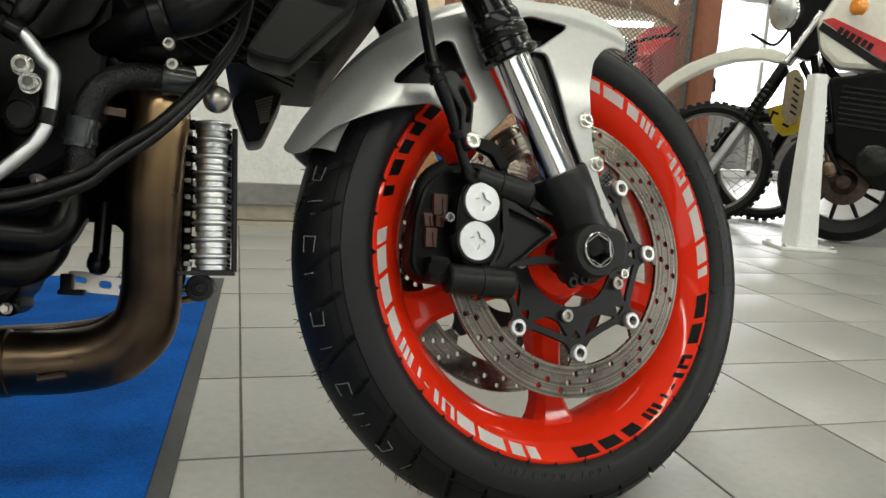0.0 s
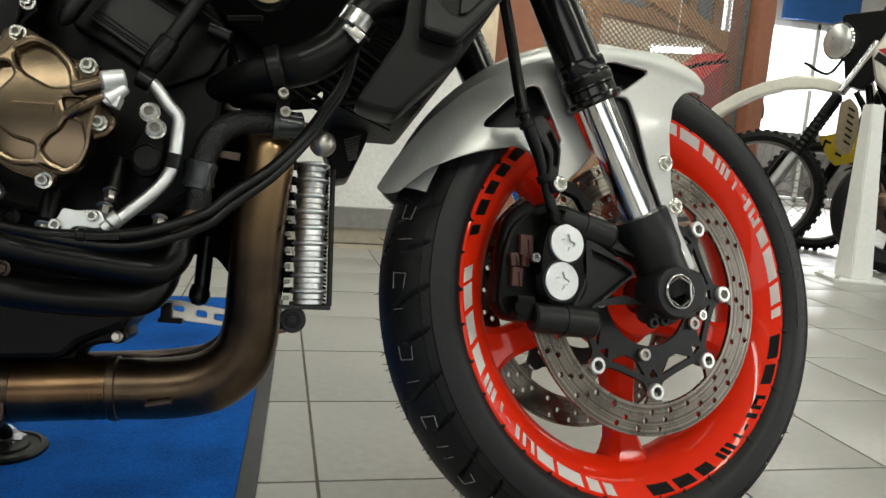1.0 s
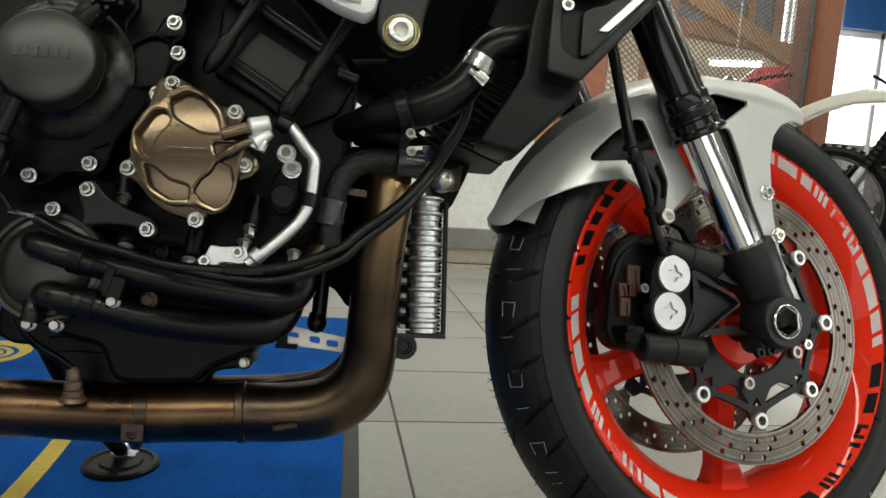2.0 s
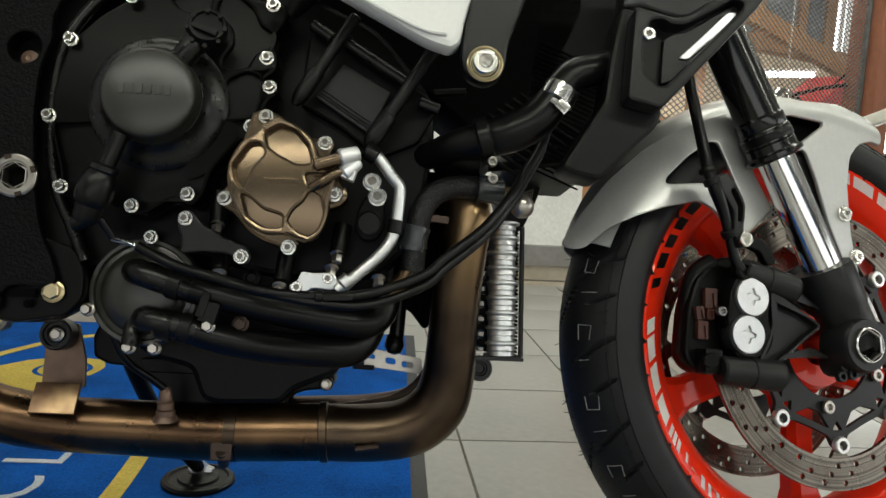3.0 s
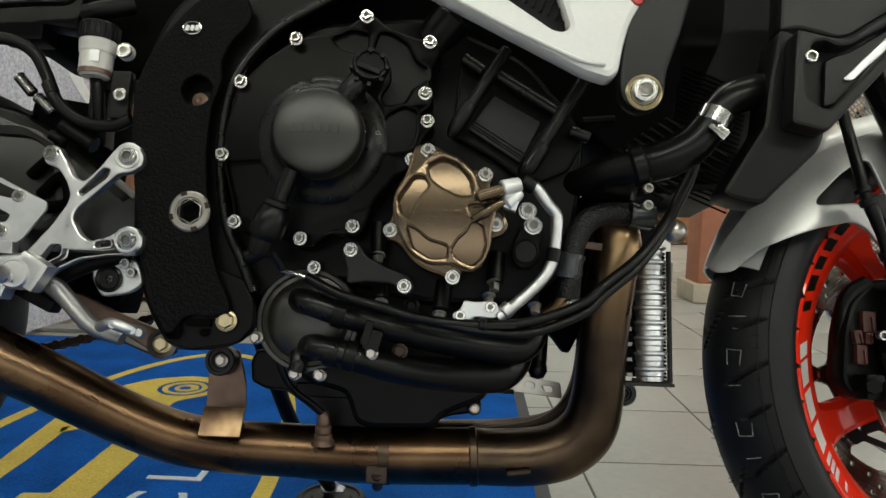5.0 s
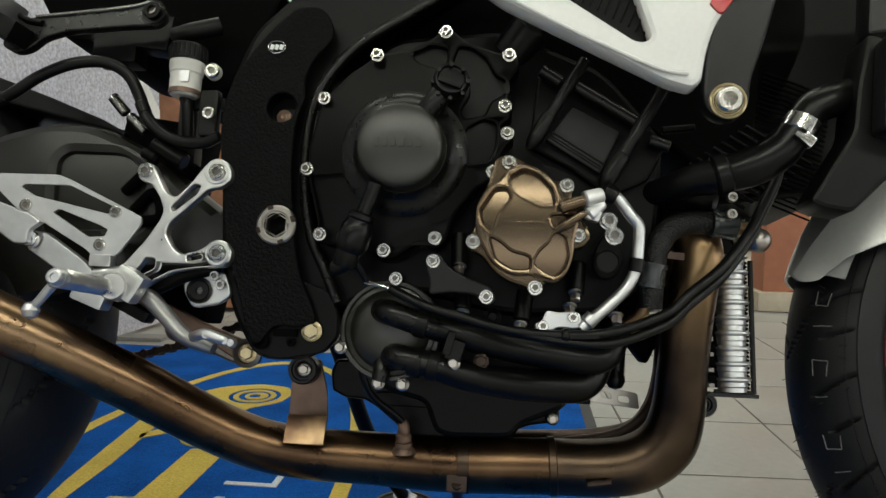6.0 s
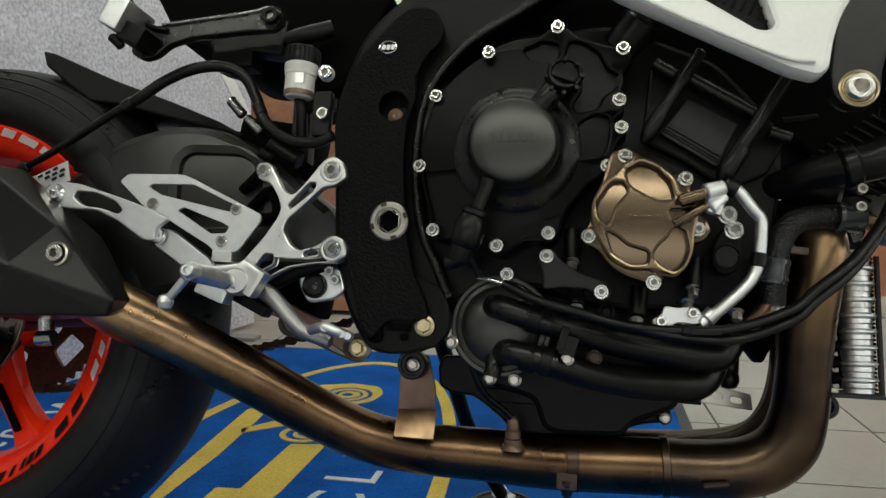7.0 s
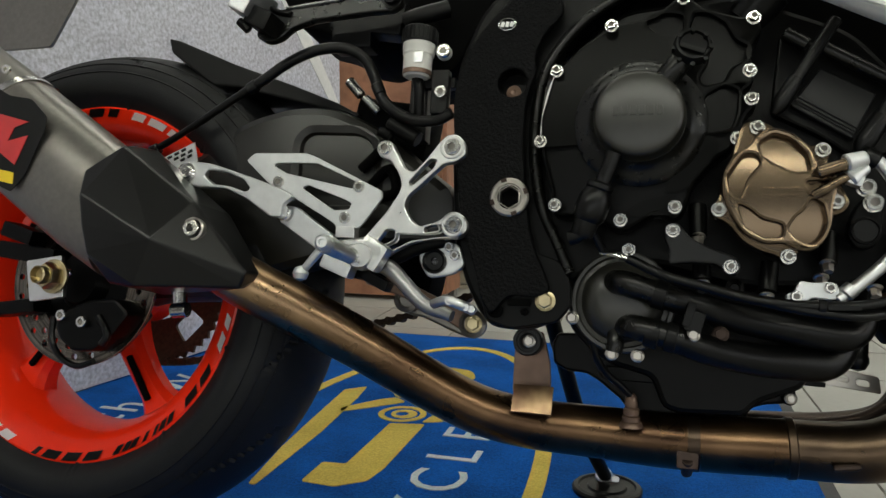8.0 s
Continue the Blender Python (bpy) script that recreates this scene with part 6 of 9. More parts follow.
cap = part("front_cap", bm, "cap_black", sil, "satin black faceted front cap").data
flat_n = [Vector(c.vector) for c in cap.corner_normals]
for f in cap.polygons:
    if f.area > 0.0001:
        for k in f.loop_indices:
            flat_n[k] = f.normal.copy()
cap.normals_split_custom_set(flat_n)
part("end_band", loft_silencer(5.62, 5.70, 0.0022, 40), "steel", sil)
bm = bmesh.new()
lathe(bm, (0.2456, -0.209, 0.3873), (0.1, -1, 0.1), [(0.0125, -0.008), (0.0125, 0), (0.0105, 0.0008), (0.0105, -0.003)], 28, caps=False)
part("bolt_cup", bm, "nickel", sil)
bm = bmesh.new()
cap_bolt(bm, (0.2442, -0.207, 0.3876), 0.0085, 0.005, (0.1, -1, 0.1))
part("cap_bolt", bm, "zinc", sil)
bm = bmesh.new()
cap_bolt(bm, (-0.0158, -0.217, 0.5651), 0.0055, 0.003)
part("rivet", bm, "zinc", sil)
# maker's plate: black plate, red angular shape and a short yellow bar
bd = part("maker_plate", merge(plate("b", rounded([(-0.0745, 0.5691), (-0.0023, 0.5329), (0.0288, 0.5282), (0.0522, 0.508), (0.0529, 0.4938), (0.0331, 0.4411), (0.0158, 0.4218), (-0.0532, 0.4474)], 0.004), -0.2205, 0.0015, 0.0004)), "sticker_black", sil, "black plate with red angular mark")
part("red_shape", merge(plate("b", [(-0.0649, 0.5272), (-0.0298, 0.5157), (0.0302, 0.5013), (0.0107, 0.4951), (0.0036, 0.4795), (0.0311, 0.4857), (0.0176, 0.4522), (-0.0143, 0.4718), (-0.059, 0.4935)], -0.2218, 0.0008, 0.0)), "red_paint", bd)
part("yellow_bar", merge(plate("b", [(-0.0356, 0.4536), (0.0175, 0.4432), (0.018, 0.4304), (-0.0331, 0.4392)], -0.2218, 0.0008, 0.0)), "yellow_sign", bd)
bm = bmesh.new()
rod(bm, (0.1965, -0.15, 0.3247), (0.2008, -0.15, 0.3015), 0.008, seg=14, bevel=0.001)
rod(bm, (0.194, -0.155, 0.3022), (0.2127, -0.155, 0.3044), 0.0085, seg=14, bevel=0.001)
parts("spring_hook", bm, "steel", sil)
# rear set
rs = bpart("rearset_bracket", plate("rearset_bracket", rounded([(0.4862, 0.5015), (0.4984, 0.5057), (0.5119, 0.4982), (0.514, 0.4847), (0.5022, 0.4762), (0.4898, 0.475), (0.4698, 0.4554), (0.4519, 0.4392), (0.4489, 0.4282), (0.4577, 0.4136), (0.4683, 0.4066), (0.4878, 0.4131), (0.4972, 0.4205), (0.5094, 0.4219), (0.5197, 0.4137), (0.5192, 0.4018), (0.5074, 0.3956), (0.4866, 0.3938), (0.4594, 0.3894), (0.4423, 0.3804), (0.4204, 0.3651), (0.4053, 0.3584), (0.3868, 0.3602), (0.3819, 0.3699), (0.3979, 0.384), (0.4122, 0.4016), (0.4288, 0.4217), (0.4415, 0.4416), (0.4446, 0.4515), (0.4397, 0.4651), (0.4296, 0.4788), (0.4176, 0.4814), (0.4115, 0.4928), (0.4173, 0.5016), (0.4293, 0.5002), (0.4368, 0.4863), (0.4458, 0.4701), (0.4564, 0.4652), (0.4706, 0.48)], 0.005),
                                        -0.126, 0.012, 0.0018, [rounded([(0.455, 0.4503), (0.452, 0.4553), (0.4744, 0.48), (0.4821, 0.4787), (0.4789, 0.4701)], 0.003), rounded([(0.4737, 0.4007), (0.4733, 0.4067), (0.4868, 0.4094), (0.4897, 0.4035)], 0.003), rounded([(0.4153, 0.3796), (0.4175, 0.3845), (0.4303, 0.4033), (0.4407, 0.4023), (0.4401, 0.3925)], 0.003)]), "alu", "machined aluminium rear set bracket with cut-outs")
for p in ((0.4981, -0.128, 0.4927), (0.5048, -0.128, 0.4095)):
    bm = bmesh.new()
    lathe(bm, p, (0, -1, 0), [(0.0135, -0.014), (0.0135, 0.004), (0.0120, 0.0055), (0.0098, 0.0055), (0.0094, 0.003)], 36, caps=False)
    part("eye", bm, "alu", rs)
bolts([(0.4989, -0.131, 0.4919), (0.5056, -0.131, 0.4091)], rs, "steel", r=0.0078, h=0.006, washer=0.0092)
bolts([(0.4231, -0.131, 0.4918)], rs, "steel", r=0.0078, h=0.006, washer=0.0)
bm = bmesh.new()
box(bm, (0.3981, -0.112, 0.3575), (0.075, 0.02, 0.012), (0, 25, 0), bevel=0.003)
tube(bm, [(0.377, -0.11, 0.3581), (0.423, -0.11, 0.3686), (0.4608, -0.11, 0.386), (0.4982, -0.11, 0.3969)], 0.007, seg=12, n=4)
parts("lower_web", bm, "cast_black", rs)
lower = part("lower_lug", merge(plate("b", rounded([(0.463, 0.391), (0.4795, 0.394), (0.5061, 0.3923), (0.5137, 0.3695), (0.5007, 0.3593), (0.4733, 0.3545), (0.4618, 0.3725)], 0.006), -0.104, 0.010, 0.002)), "alu_satin", rs)
bm = bmesh.new()
lathe(bm, (0.4803, -0.108, 0.3727), (0, -1, 0), [(0.0135, 0), (0.0135, 0.004), (0.0115, 0.005), (0.0095, 0.003), (0.004, 0.003), (0.0035, 0.001), (0, 0.001)], 32)
parts("bush", bm, "rubber", rs)
bolts([(0.4966, -0.111, 0.3882), (0.5034, -0.111, 0.3793)], rs, "steel", r=0.0052, h=0.005, washer=0.0)

heel = bpart("heel_guard", plate("heel_guard", rounded([(0.2588, 0.4768), (0.268, 0.4853), (0.3329, 0.4849), (0.3456, 0.4804), (0.4257, 0.4431), (0.4263, 0.4358), (0.4054, 0.406), (0.4005, 0.4023), (0.3782, 0.4017), (0.3696, 0.409), (0.3225, 0.4345), (0.3009, 0.4419), (0.2903, 0.4496)], 0.003), -0.137, 0.004, 0.0006,
                                  [rounded([(0.2938, 0.4709), (0.2977, 0.4741), (0.3462, 0.474), (0.4018, 0.4503), (0.3903, 0.4453), (0.3093, 0.4625)], 0.002), rounded([(0.3311, 0.4454), (0.3376, 0.4493), (0.3834, 0.4334), (0.3917, 0.4292), (0.3883, 0.4223), (0.3712, 0.4214)], 0.002)]), "alu_satin", "satin aluminium heel guard plate with slots")
bolts([(0.3021, -0.139, 0.4524), (0.399, -0.139, 0.4474), (0.3854, -0.139, 0.4132)], heel, "zinc", r=0.0062, h=0.0035, washer=0.0)
hanger = bpart("silencer_hanger", merge(plate("h", rounded([(0.182, 0.4692), (0.1988, 0.4731), (0.2213, 0.4705), (0.2698, 0.4563), (0.3132, 0.4419), (0.3277, 0.4339), (0.3149, 0.425), (0.3149, 0.4112), (0.3011, 0.4109), (0.2697, 0.4307), (0.2427, 0.4419), (0.2075, 0.443), (0.1892, 0.4468)], 0.004), -0.147, 0.009, 0.0015, [rounded([(0.2134, 0.4561), (0.217, 0.4626), (0.2391, 0.4614), (0.2645, 0.4524), (0.2741, 0.4422), (0.2674, 0.4383), (0.2482, 0.4446), (0.2262, 0.447)], 0.003)])), "alu_satin", "cream-toned cast aluminium silencer hanger")
bm = bmesh.new()
lathe(bm, (0.1914, -0.151, 0.4597), (0, -1, 0), [(0.0115, -0.01), (0.0115, 0.003), (0.0095, 0.0045), (0.0075, 0.0045)], 28, caps=False)
cap_bolt(bm, (0.1928, -0.153, 0.4593), 0.0075, 0.006)
part("bolt", bm, "chrome", hanger)
arm2 = bpart("peg_plate", plate("peg_plate", rounded([(0.301, 0.4275), (0.3236, 0.4253), (0.3671, 0.3973), (0.3817, 0.3828), (0.4055, 0.3811), (0.4063, 0.3713), (0.3738, 0.3665), (0.3569, 0.3759), (0.3043, 0.4084)], 0.004), -0.130, 0.010, 0.0012), "alu_satin", "flat aluminium foot peg plate")
bolts([(0.3114, -0.138, 0.417)], arm2, "chrome", r=0.0085, h=0.006, washer=0.0)
bm = bmesh.new()
box(bm, (0.387, -0.135, 0.3978), (0.022, 0.012, 0.012), (0, 0, 0), bevel=0.001)
rod(bm, (0.3775, -0.132, 0.3856), (0.4088, -0.132, 0.3889), 0.005, seg=12, bevel=0.001)
parts("spacer", bm, "alu", arm2)
# foot peg, knurled, pointing outward
p0, p1 = Vector((0.4029, -0.15, 0.3701)), Vector((0.4205, -0.262, 0.3704))
bm = bmesh.new()
L = (p1 - p0).length
prof = [(0.0085, 0.0)]
for k in range(22):
    prof += [(0.0088, L * (0.12 + 0.8 * k / 22)), (0.0078, L * (0.12 + 0.8 * (k + 0.5) / 22))]
prof += [(0.0088, L * 0.95), (0.0080, L)]
lathe(bm, p0, p1 - p0, prof, 24)
peg = bpart("foot_peg", bm, "alu", "knurled bright aluminium foot peg")
bm = bmesh.new()
lathe(bm, (0.4108, -0.146, 0.3708), p1 - p0, [(0.013, -0.012), (0.014, -0.008), (0.014, 0.010), (0.012, 0.014)], 28)
box(bm, (0.4229, -0.145, 0.3743), (0.03, 0.02, 0.03), (0, 30, 0), bevel=0.005)
part("peg_boss", bm, "alu", peg)
bm = bmesh.new()
lathe(bm, p1 - (p1 - p0).normalized() * 0.003, p1 - p0, [(0.0075, 0), (0.0080, 0.002), (0.0072, 0.006), (0.005, 0.009), (0.003, 0.009), (0.0026, 0.006), (0, 0.006)], 24)
rod(bm, (0.4179, -0.262, 0.3631), (0.3997, -0.258, 0.3433), 0.0042, 0.0036, seg=14)
lathe(bm, (0.3987, -0.258, 0.3422), (0, 0, 1), [(0, -0.0075), (0.0055, -0.0052), (0.0075, 0), (0.0055, 0.0052), (0, 0.0075)], 18)
part("peg_feeler", bm, "alu_satin", peg)
bm = bmesh.new()
box(bm, (0.3831, -0.14, 0.3614), (0.036, 0.02, 0.018), (0, 20, 0), bevel=0.004)
part("peg_block", bm, "alu_satin", peg)
# brake pedal and its link
bm = bmesh.new()
tube(bm, [(0.4183, -0.118, 0.3663), (0.4352, -0.124, 0.3614), (0.4517, -0.128, 0.3484), (0.4719, -0.132, 0.33), (0.487, -0.135, 0.3218), (0.5113, -0.138, 0.3143)], 0.008, seg=16, n=6, radii=[0.008, 0.0095, 0.0085, 0.0080, 0.0078, 0.006])
pedal = bpart("brake_pedal", bm, "pedal", "forged aluminium brake pedal")
bm = bmesh.new()
tube(bm, [(0.4949, -0.15, 0.3254), (0.5119, -0.165, 0.3288), (0.5266, -0.165, 0.3251), (0.5352, -0.15, 0.3208)], 0.0052, seg=14, n=5)
for k in range(5):
    p = Vector((0.5157, -0.166, 0.3278)).lerp(Vector((0.5376, -0.16, 0.3215)), k / 4)
    rod(bm, p + Vector((0, -0.005, 0)), p + Vector((0, 0.005, 0)), 0.0036, seg=10)
part("pedal_tip", bm, "alu_satin", pedal)
link = bpart("linkage_plate", merge(plate("b", rounded([(0.3983, 0.3506), (0.414, 0.3547), (0.4445, 0.3289), (0.4869, 0.3231), (0.5134, 0.3153), (0.5184, 0.2999), (0.5026, 0.2923), (0.4802, 0.2988), (0.4428, 0.314), (0.4212, 0.3168), (0.4074, 0.327)], 0.008), -0.01, 0.012, 0.003)), "titan", "worn grey suspension linkage arm")
part("linkage_arm", merge(plate("b", rounded([(0.3653, 0.3518), (0.4083, 0.3618), (0.4523, 0.3421), (0.5003, 0.3247), (0.5173, 0.3113), (0.514, 0.2994), (0.5007, 0.2973), (0.4681, 0.315), (0.4247, 0.3341), (0.4027, 0.3411)], 0.006), -0.024, 0.008, 0.002)), "brown_plate", link)
bm = bmesh.new()
lathe(bm, (0.4227, -0.02, 0.3346), (0, -1, 0), [(0.016, 0), (0.016, 0.006), (0.010, 0.008), (0.009, 0.004), (0, 0.004)], 28)
lathe(bm, (0.507, -0.026, 0.3095), (0, -1, 0), [(0.0165, 0), (0.0165, 0.006), (0.012, 0.008), (0.010, 0.006)], 28)
parts("bush", bm, "titan", link)
bm = bmesh.new()
flange_bolt(bm, (0.509, -0.034, 0.3094), 0.0078, 0.007)
part("bolt", bm, "gold_zinc", link)
# near-black blocks and tubes in place of the shaded shock linkage
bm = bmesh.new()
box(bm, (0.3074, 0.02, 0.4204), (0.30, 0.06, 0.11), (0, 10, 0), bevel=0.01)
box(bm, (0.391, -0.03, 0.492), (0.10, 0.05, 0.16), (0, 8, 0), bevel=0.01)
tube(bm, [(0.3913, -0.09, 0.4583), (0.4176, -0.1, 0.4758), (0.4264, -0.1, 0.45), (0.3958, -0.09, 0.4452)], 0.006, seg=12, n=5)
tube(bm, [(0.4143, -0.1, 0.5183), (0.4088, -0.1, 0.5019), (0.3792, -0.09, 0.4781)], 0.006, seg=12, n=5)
bpart("shock_linkage", bm, "dark", "near-black blocks and tubes for the shaded shock and linkage")
bm = bmesh.new()
rod(bm, (0.4154, -0.105, 0.528), (0.4504, -0.105, 0.508), 0.009, seg=16, bevel=0.001)
rod(bm, (0.4043, -0.106, 0.5187), (0.4184, -0.106, 0.512), 0.006, seg=12, bevel=0.001)
bpart("brake_union", bm, "cast_black", "black brake banjo union")
switch = bpart("brake_switch", rod(bmesh.new(), (0.3545, -0.09, 0.5845), (0.3575, -0.09, 0.5815), 0.0062, seg=12, bevel=0.001), "steel", "bright brake switch with its springs")
for a_, b_ in (((0.3562, -0.09, 0.5827), (0.3719, -0.09, 0.5658)), ((0.3764, -0.09, 0.5629), (0.3961, -0.09, 0.5449))):
    d = Vector(b_) - Vector(a_)
    prof = [(0.005, 0.0)]
    for k in range(8):
        prof += [(0.0048, d.length * (k + 0.2) / 8), (0.0064, d.length * (k + 0.5) / 8), (0.0048, d.length * (k + 0.8) / 8)]
    part("spring", lathe(bmesh.new(), a_, d, prof + [(0.005, d.length)], 14), "steel", switch)

# fluid reservoir
RB = Vector((0.4438, -0.105, 0.5997))
bm = bmesh.new()
lathe(bm, RB, (0.02, 0, 1), [(0.013, -0.020), (0.0165, -0.017), (0.0165, 0.004), (0.0178, 0.006), (0.0178, 0.0095), (0.0185, 0.011), (0.0185, 0.018)], 40)
res = bpart("fluid_reservoir", bm, "milky", "milky plastic brake fluid reservoir with black cap")
bm = bmesh.new()
lathe(bm, RB + Vector((0, 0, 0.018)), (0.02, 0, 1), [(0.0195, 0), (0.0200, 0.002), (0.0200, 0.016), (0.0185, 0.0185), (0, 0.019)], 40)
grips = []
for k in range(24):
    a = 2 * math.pi * k / 24
    p = RB + Vector((0.0198 * math.cos(a), 0.0198 * math.sin(a), 0.020))
    b2 = bmesh.new()
    rod(b2, p, p + Vector((0.0003, 0, 0.014)), 0.0012, seg=6)
    grips.append(b2)
cap_ = part("cap", bm, "plastic", res, "ribbed black screw cap")
for b2 in grips:
    part("grip_rib", b2, "plastic", cap_)
bm = bmesh.new()
lathe(bm, RB, (0.02, 0, 1), [(0.0168, -0.018), (0.0168, -0.013), (0.012, -0.012)], 40)
part("fluid", bm, "brown_plate", res)
part("ear", merge(plate("b", circle(*[(0.4738, 0.6083)][0], 0.0085, 24), -0.105, 0.010, 0.001)), "milky", res)
bolts([(0.4756, -0.111, 0.6065)], res, "zinc", r=0.0075, h=0.005, washer=0.0)
bm = bmesh.new()
box(bm, RB + Vector((0.006, -0.0163, -0.002)), (0.010, 0.002, 0.012), bevel=0.0005)
part("level_mark", bm, "alu_satin", res)
bm = bmesh.new()
box(bm, (0.4425, -0.08, 0.5537), (0.022, 0.02, 0.085), (0, 0, 0), bevel=0.003)
box(bm, (0.4609, -0.09, 0.5766), (0.05, 0.012, 0.012), (0, 0, 0), bevel=0.002)
box(bm, (0.4714, -0.1, 0.563), (0.02, 0.012, 0.05), (0, 0, 0), bevel=0.002)
tube(bm, [(0.4421, -0.1, 0.5817), (0.4459, -0.1, 0.567), (0.4451, -0.09, 0.5339)], 0.0065, seg=14, n=4)
bpart("master_cylinder", bm, "plastic", "black rear brake master cylinder")
bolts([(0.4745, -0.108, 0.5609)], bike, "zinc", r=0.0068, h=0.005, washer=0.0)

# subframe, passenger peg arm, under-tail
# Subframe as one solid slab, the under-tail's shade put into its near-black colour.
sub_ = bpart("subframe", plate("subframe", rounded([(0.2225, 0.7428), (0.2694, 0.6655), (0.3086, 0.6547), (0.3403, 0.6332), (0.37, 0.6276), (0.4045, 0.644), (0.4166, 0.5952), (0.4767, 0.5997), (0.5127, 0.6654), (0.536, 0.7181)], 0.01), -0.01, 0.12, 0.004), "dark", "black steel subframe and under-tail")
bm = bmesh.new()
box(bm, (0.3588, -0.09, 0.6344), (0.05, 0.03, 0.03), (0, 0, 0), bevel=0.004)
box(bm, (0.3772, -0.09, 0.6578), (0.09, 0.03, 0.04), (0, 8, 0), bevel=0.004)
tube(bm, [(0.423, -0.1, 0.6495), (0.4457, -0.1, 0.6558), (0.4709, -0.09, 0.6664)], 0.010, seg=14, n=4)
parts("under_tail_box", bm, "plastic", sub_)
pas = bpart("passenger_peg_arm", plate("passenger_peg_arm", rounded([(0.2705, 0.6484), (0.3293, 0.6538), (0.3994, 0.6613), (0.418, 0.666), (0.4335, 0.6619), (0.4372, 0.6493), (0.4266, 0.6407), (0.3951, 0.64), (0.3313, 0.6347), (0.306, 0.6274), (0.2917, 0.6149), (0.2763, 0.6113), (0.2607, 0.6191), (0.2652, 0.637)], 0.006), -0.143, 0.012, 0.002), "cover_black", "black cast passenger foot peg arm")
bolts([(0.4247, -0.15, 0.6552)], pas, "cast_black", r=0.009, h=0.005, washer=0.0125)
# Thin bright steel line along the arm's upper edge.
bm = bmesh.new()
tube(bm, [(0.2975, -0.151, 0.6501), (0.3428, -0.151, 0.6544), (0.4, -0.151, 0.6608), (0.4217, -0.151, 0.6654), (0.4356, -0.151, 0.6576)], 0.0016, seg=8, n=4)
part("worn_edge", bm, "steel", pas)
bm = bmesh.new()
box(bm, (0.2646, -0.165, 0.6494), (0.024, 0.05, 0.035), (0, 25, 0), bevel=0.003)
part("passenger_peg", bm, "alu_satin", pas, "grey folding passenger peg")
bm = bmesh.new()
tube(bm, [(0.2413, -0.15, 0.6959), (0.2651, -0.15, 0.666), (0.2838, -0.15, 0.6482), (0.3043, -0.15, 0.6427)], 0.0035, seg=10, n=4)
box(bm, (0.2795, -0.165, 0.629), (0.03, 0.03, 0.022), (0, 25, 0), bevel=0.003)
rod(bm, (0.2541, -0.175, 0.6276), (0.2655, -0.17, 0.6171), 0.005, seg=10, bevel=0.001)
part("peg_spring", bm, "cast_black", pas)
# number plate bracket behind the wheel: plain grey back of the plate
bpart("plate_holder", plate("plate_holder", rounded([(-0.4571, 0.8832), (-0.1611, 0.8396), (-0.1933, 0.7759), (-0.2271, 0.7083), (-0.4013, 0.7046)], 0.006), 0.05, 0.006, 0.001), "titan", "grey back of the number plate holder")

# chain and sprocket on the far side
bm = bmesh.new()
line = smooth_path([(-0.0238, 0.085, 0.2265), (0.0534, 0.085, 0.232), (0.1358, 0.085, 0.2476), (0.223, 0.085, 0.271), (0.2902, 0.085, 0.2893), (0.3714, 0.085, 0.3111), (0.426, 0.085, 0.33), (0.4867, 0.085, 0.3518)], 10)
acc, last = 0.0, line[0]
k = 0
for p, q in zip(line, line[1:]):
    d = (q - p).length
    while acc < d:
        c = p.lerp(q, acc / d)
        ang = -math.degrees(math.atan2((q - p).z, (q - p).x))
        lathe(bm, c + Vector((0, -0.010, 0)), (0, 1, 0), [(0.0058, 0), (0.0058, 0.020)], 10)
        box(bm, c + (q - p).normalized() * 0.008 + Vector((0, -0.007 if k % 2 else -0.0095, 0)), (0.0155, 0.0022, 0.0075), (0, ang, 0))
        acc += 0.0159
        k += 1
    acc -= d
chain = bpart("drive_chain", bm, "rust", "rusty brown roller drive chain")
chain["kind"] = "stuff"
teeth = []
for k in range(43 * 2):
    a = math.pi * k / 43
    teeth.append(((0.110 if k % 2 else 0.103) * math.cos(a), (0.110 if k % 2 else 0.103) * math.sin(a)))
me = plate("sprocket", teeth, 0.085, 0.006, 0.0006, [circle(0, 0, 0.045, 32), *[rounded([(r * math.cos(a), r * math.sin(a)) for r, a in ((0.06, b - 0.3), (0.09, b - 0.25), (0.09, b + 0.25), (0.06, b + 0.3))], 0.006) for b in (0.5, 1.757, 3.013, 4.27, 5.527)]])
me.transform(REAR)
bpart("rear_sprocket", me, "rust", "brown steel rear sprocket")

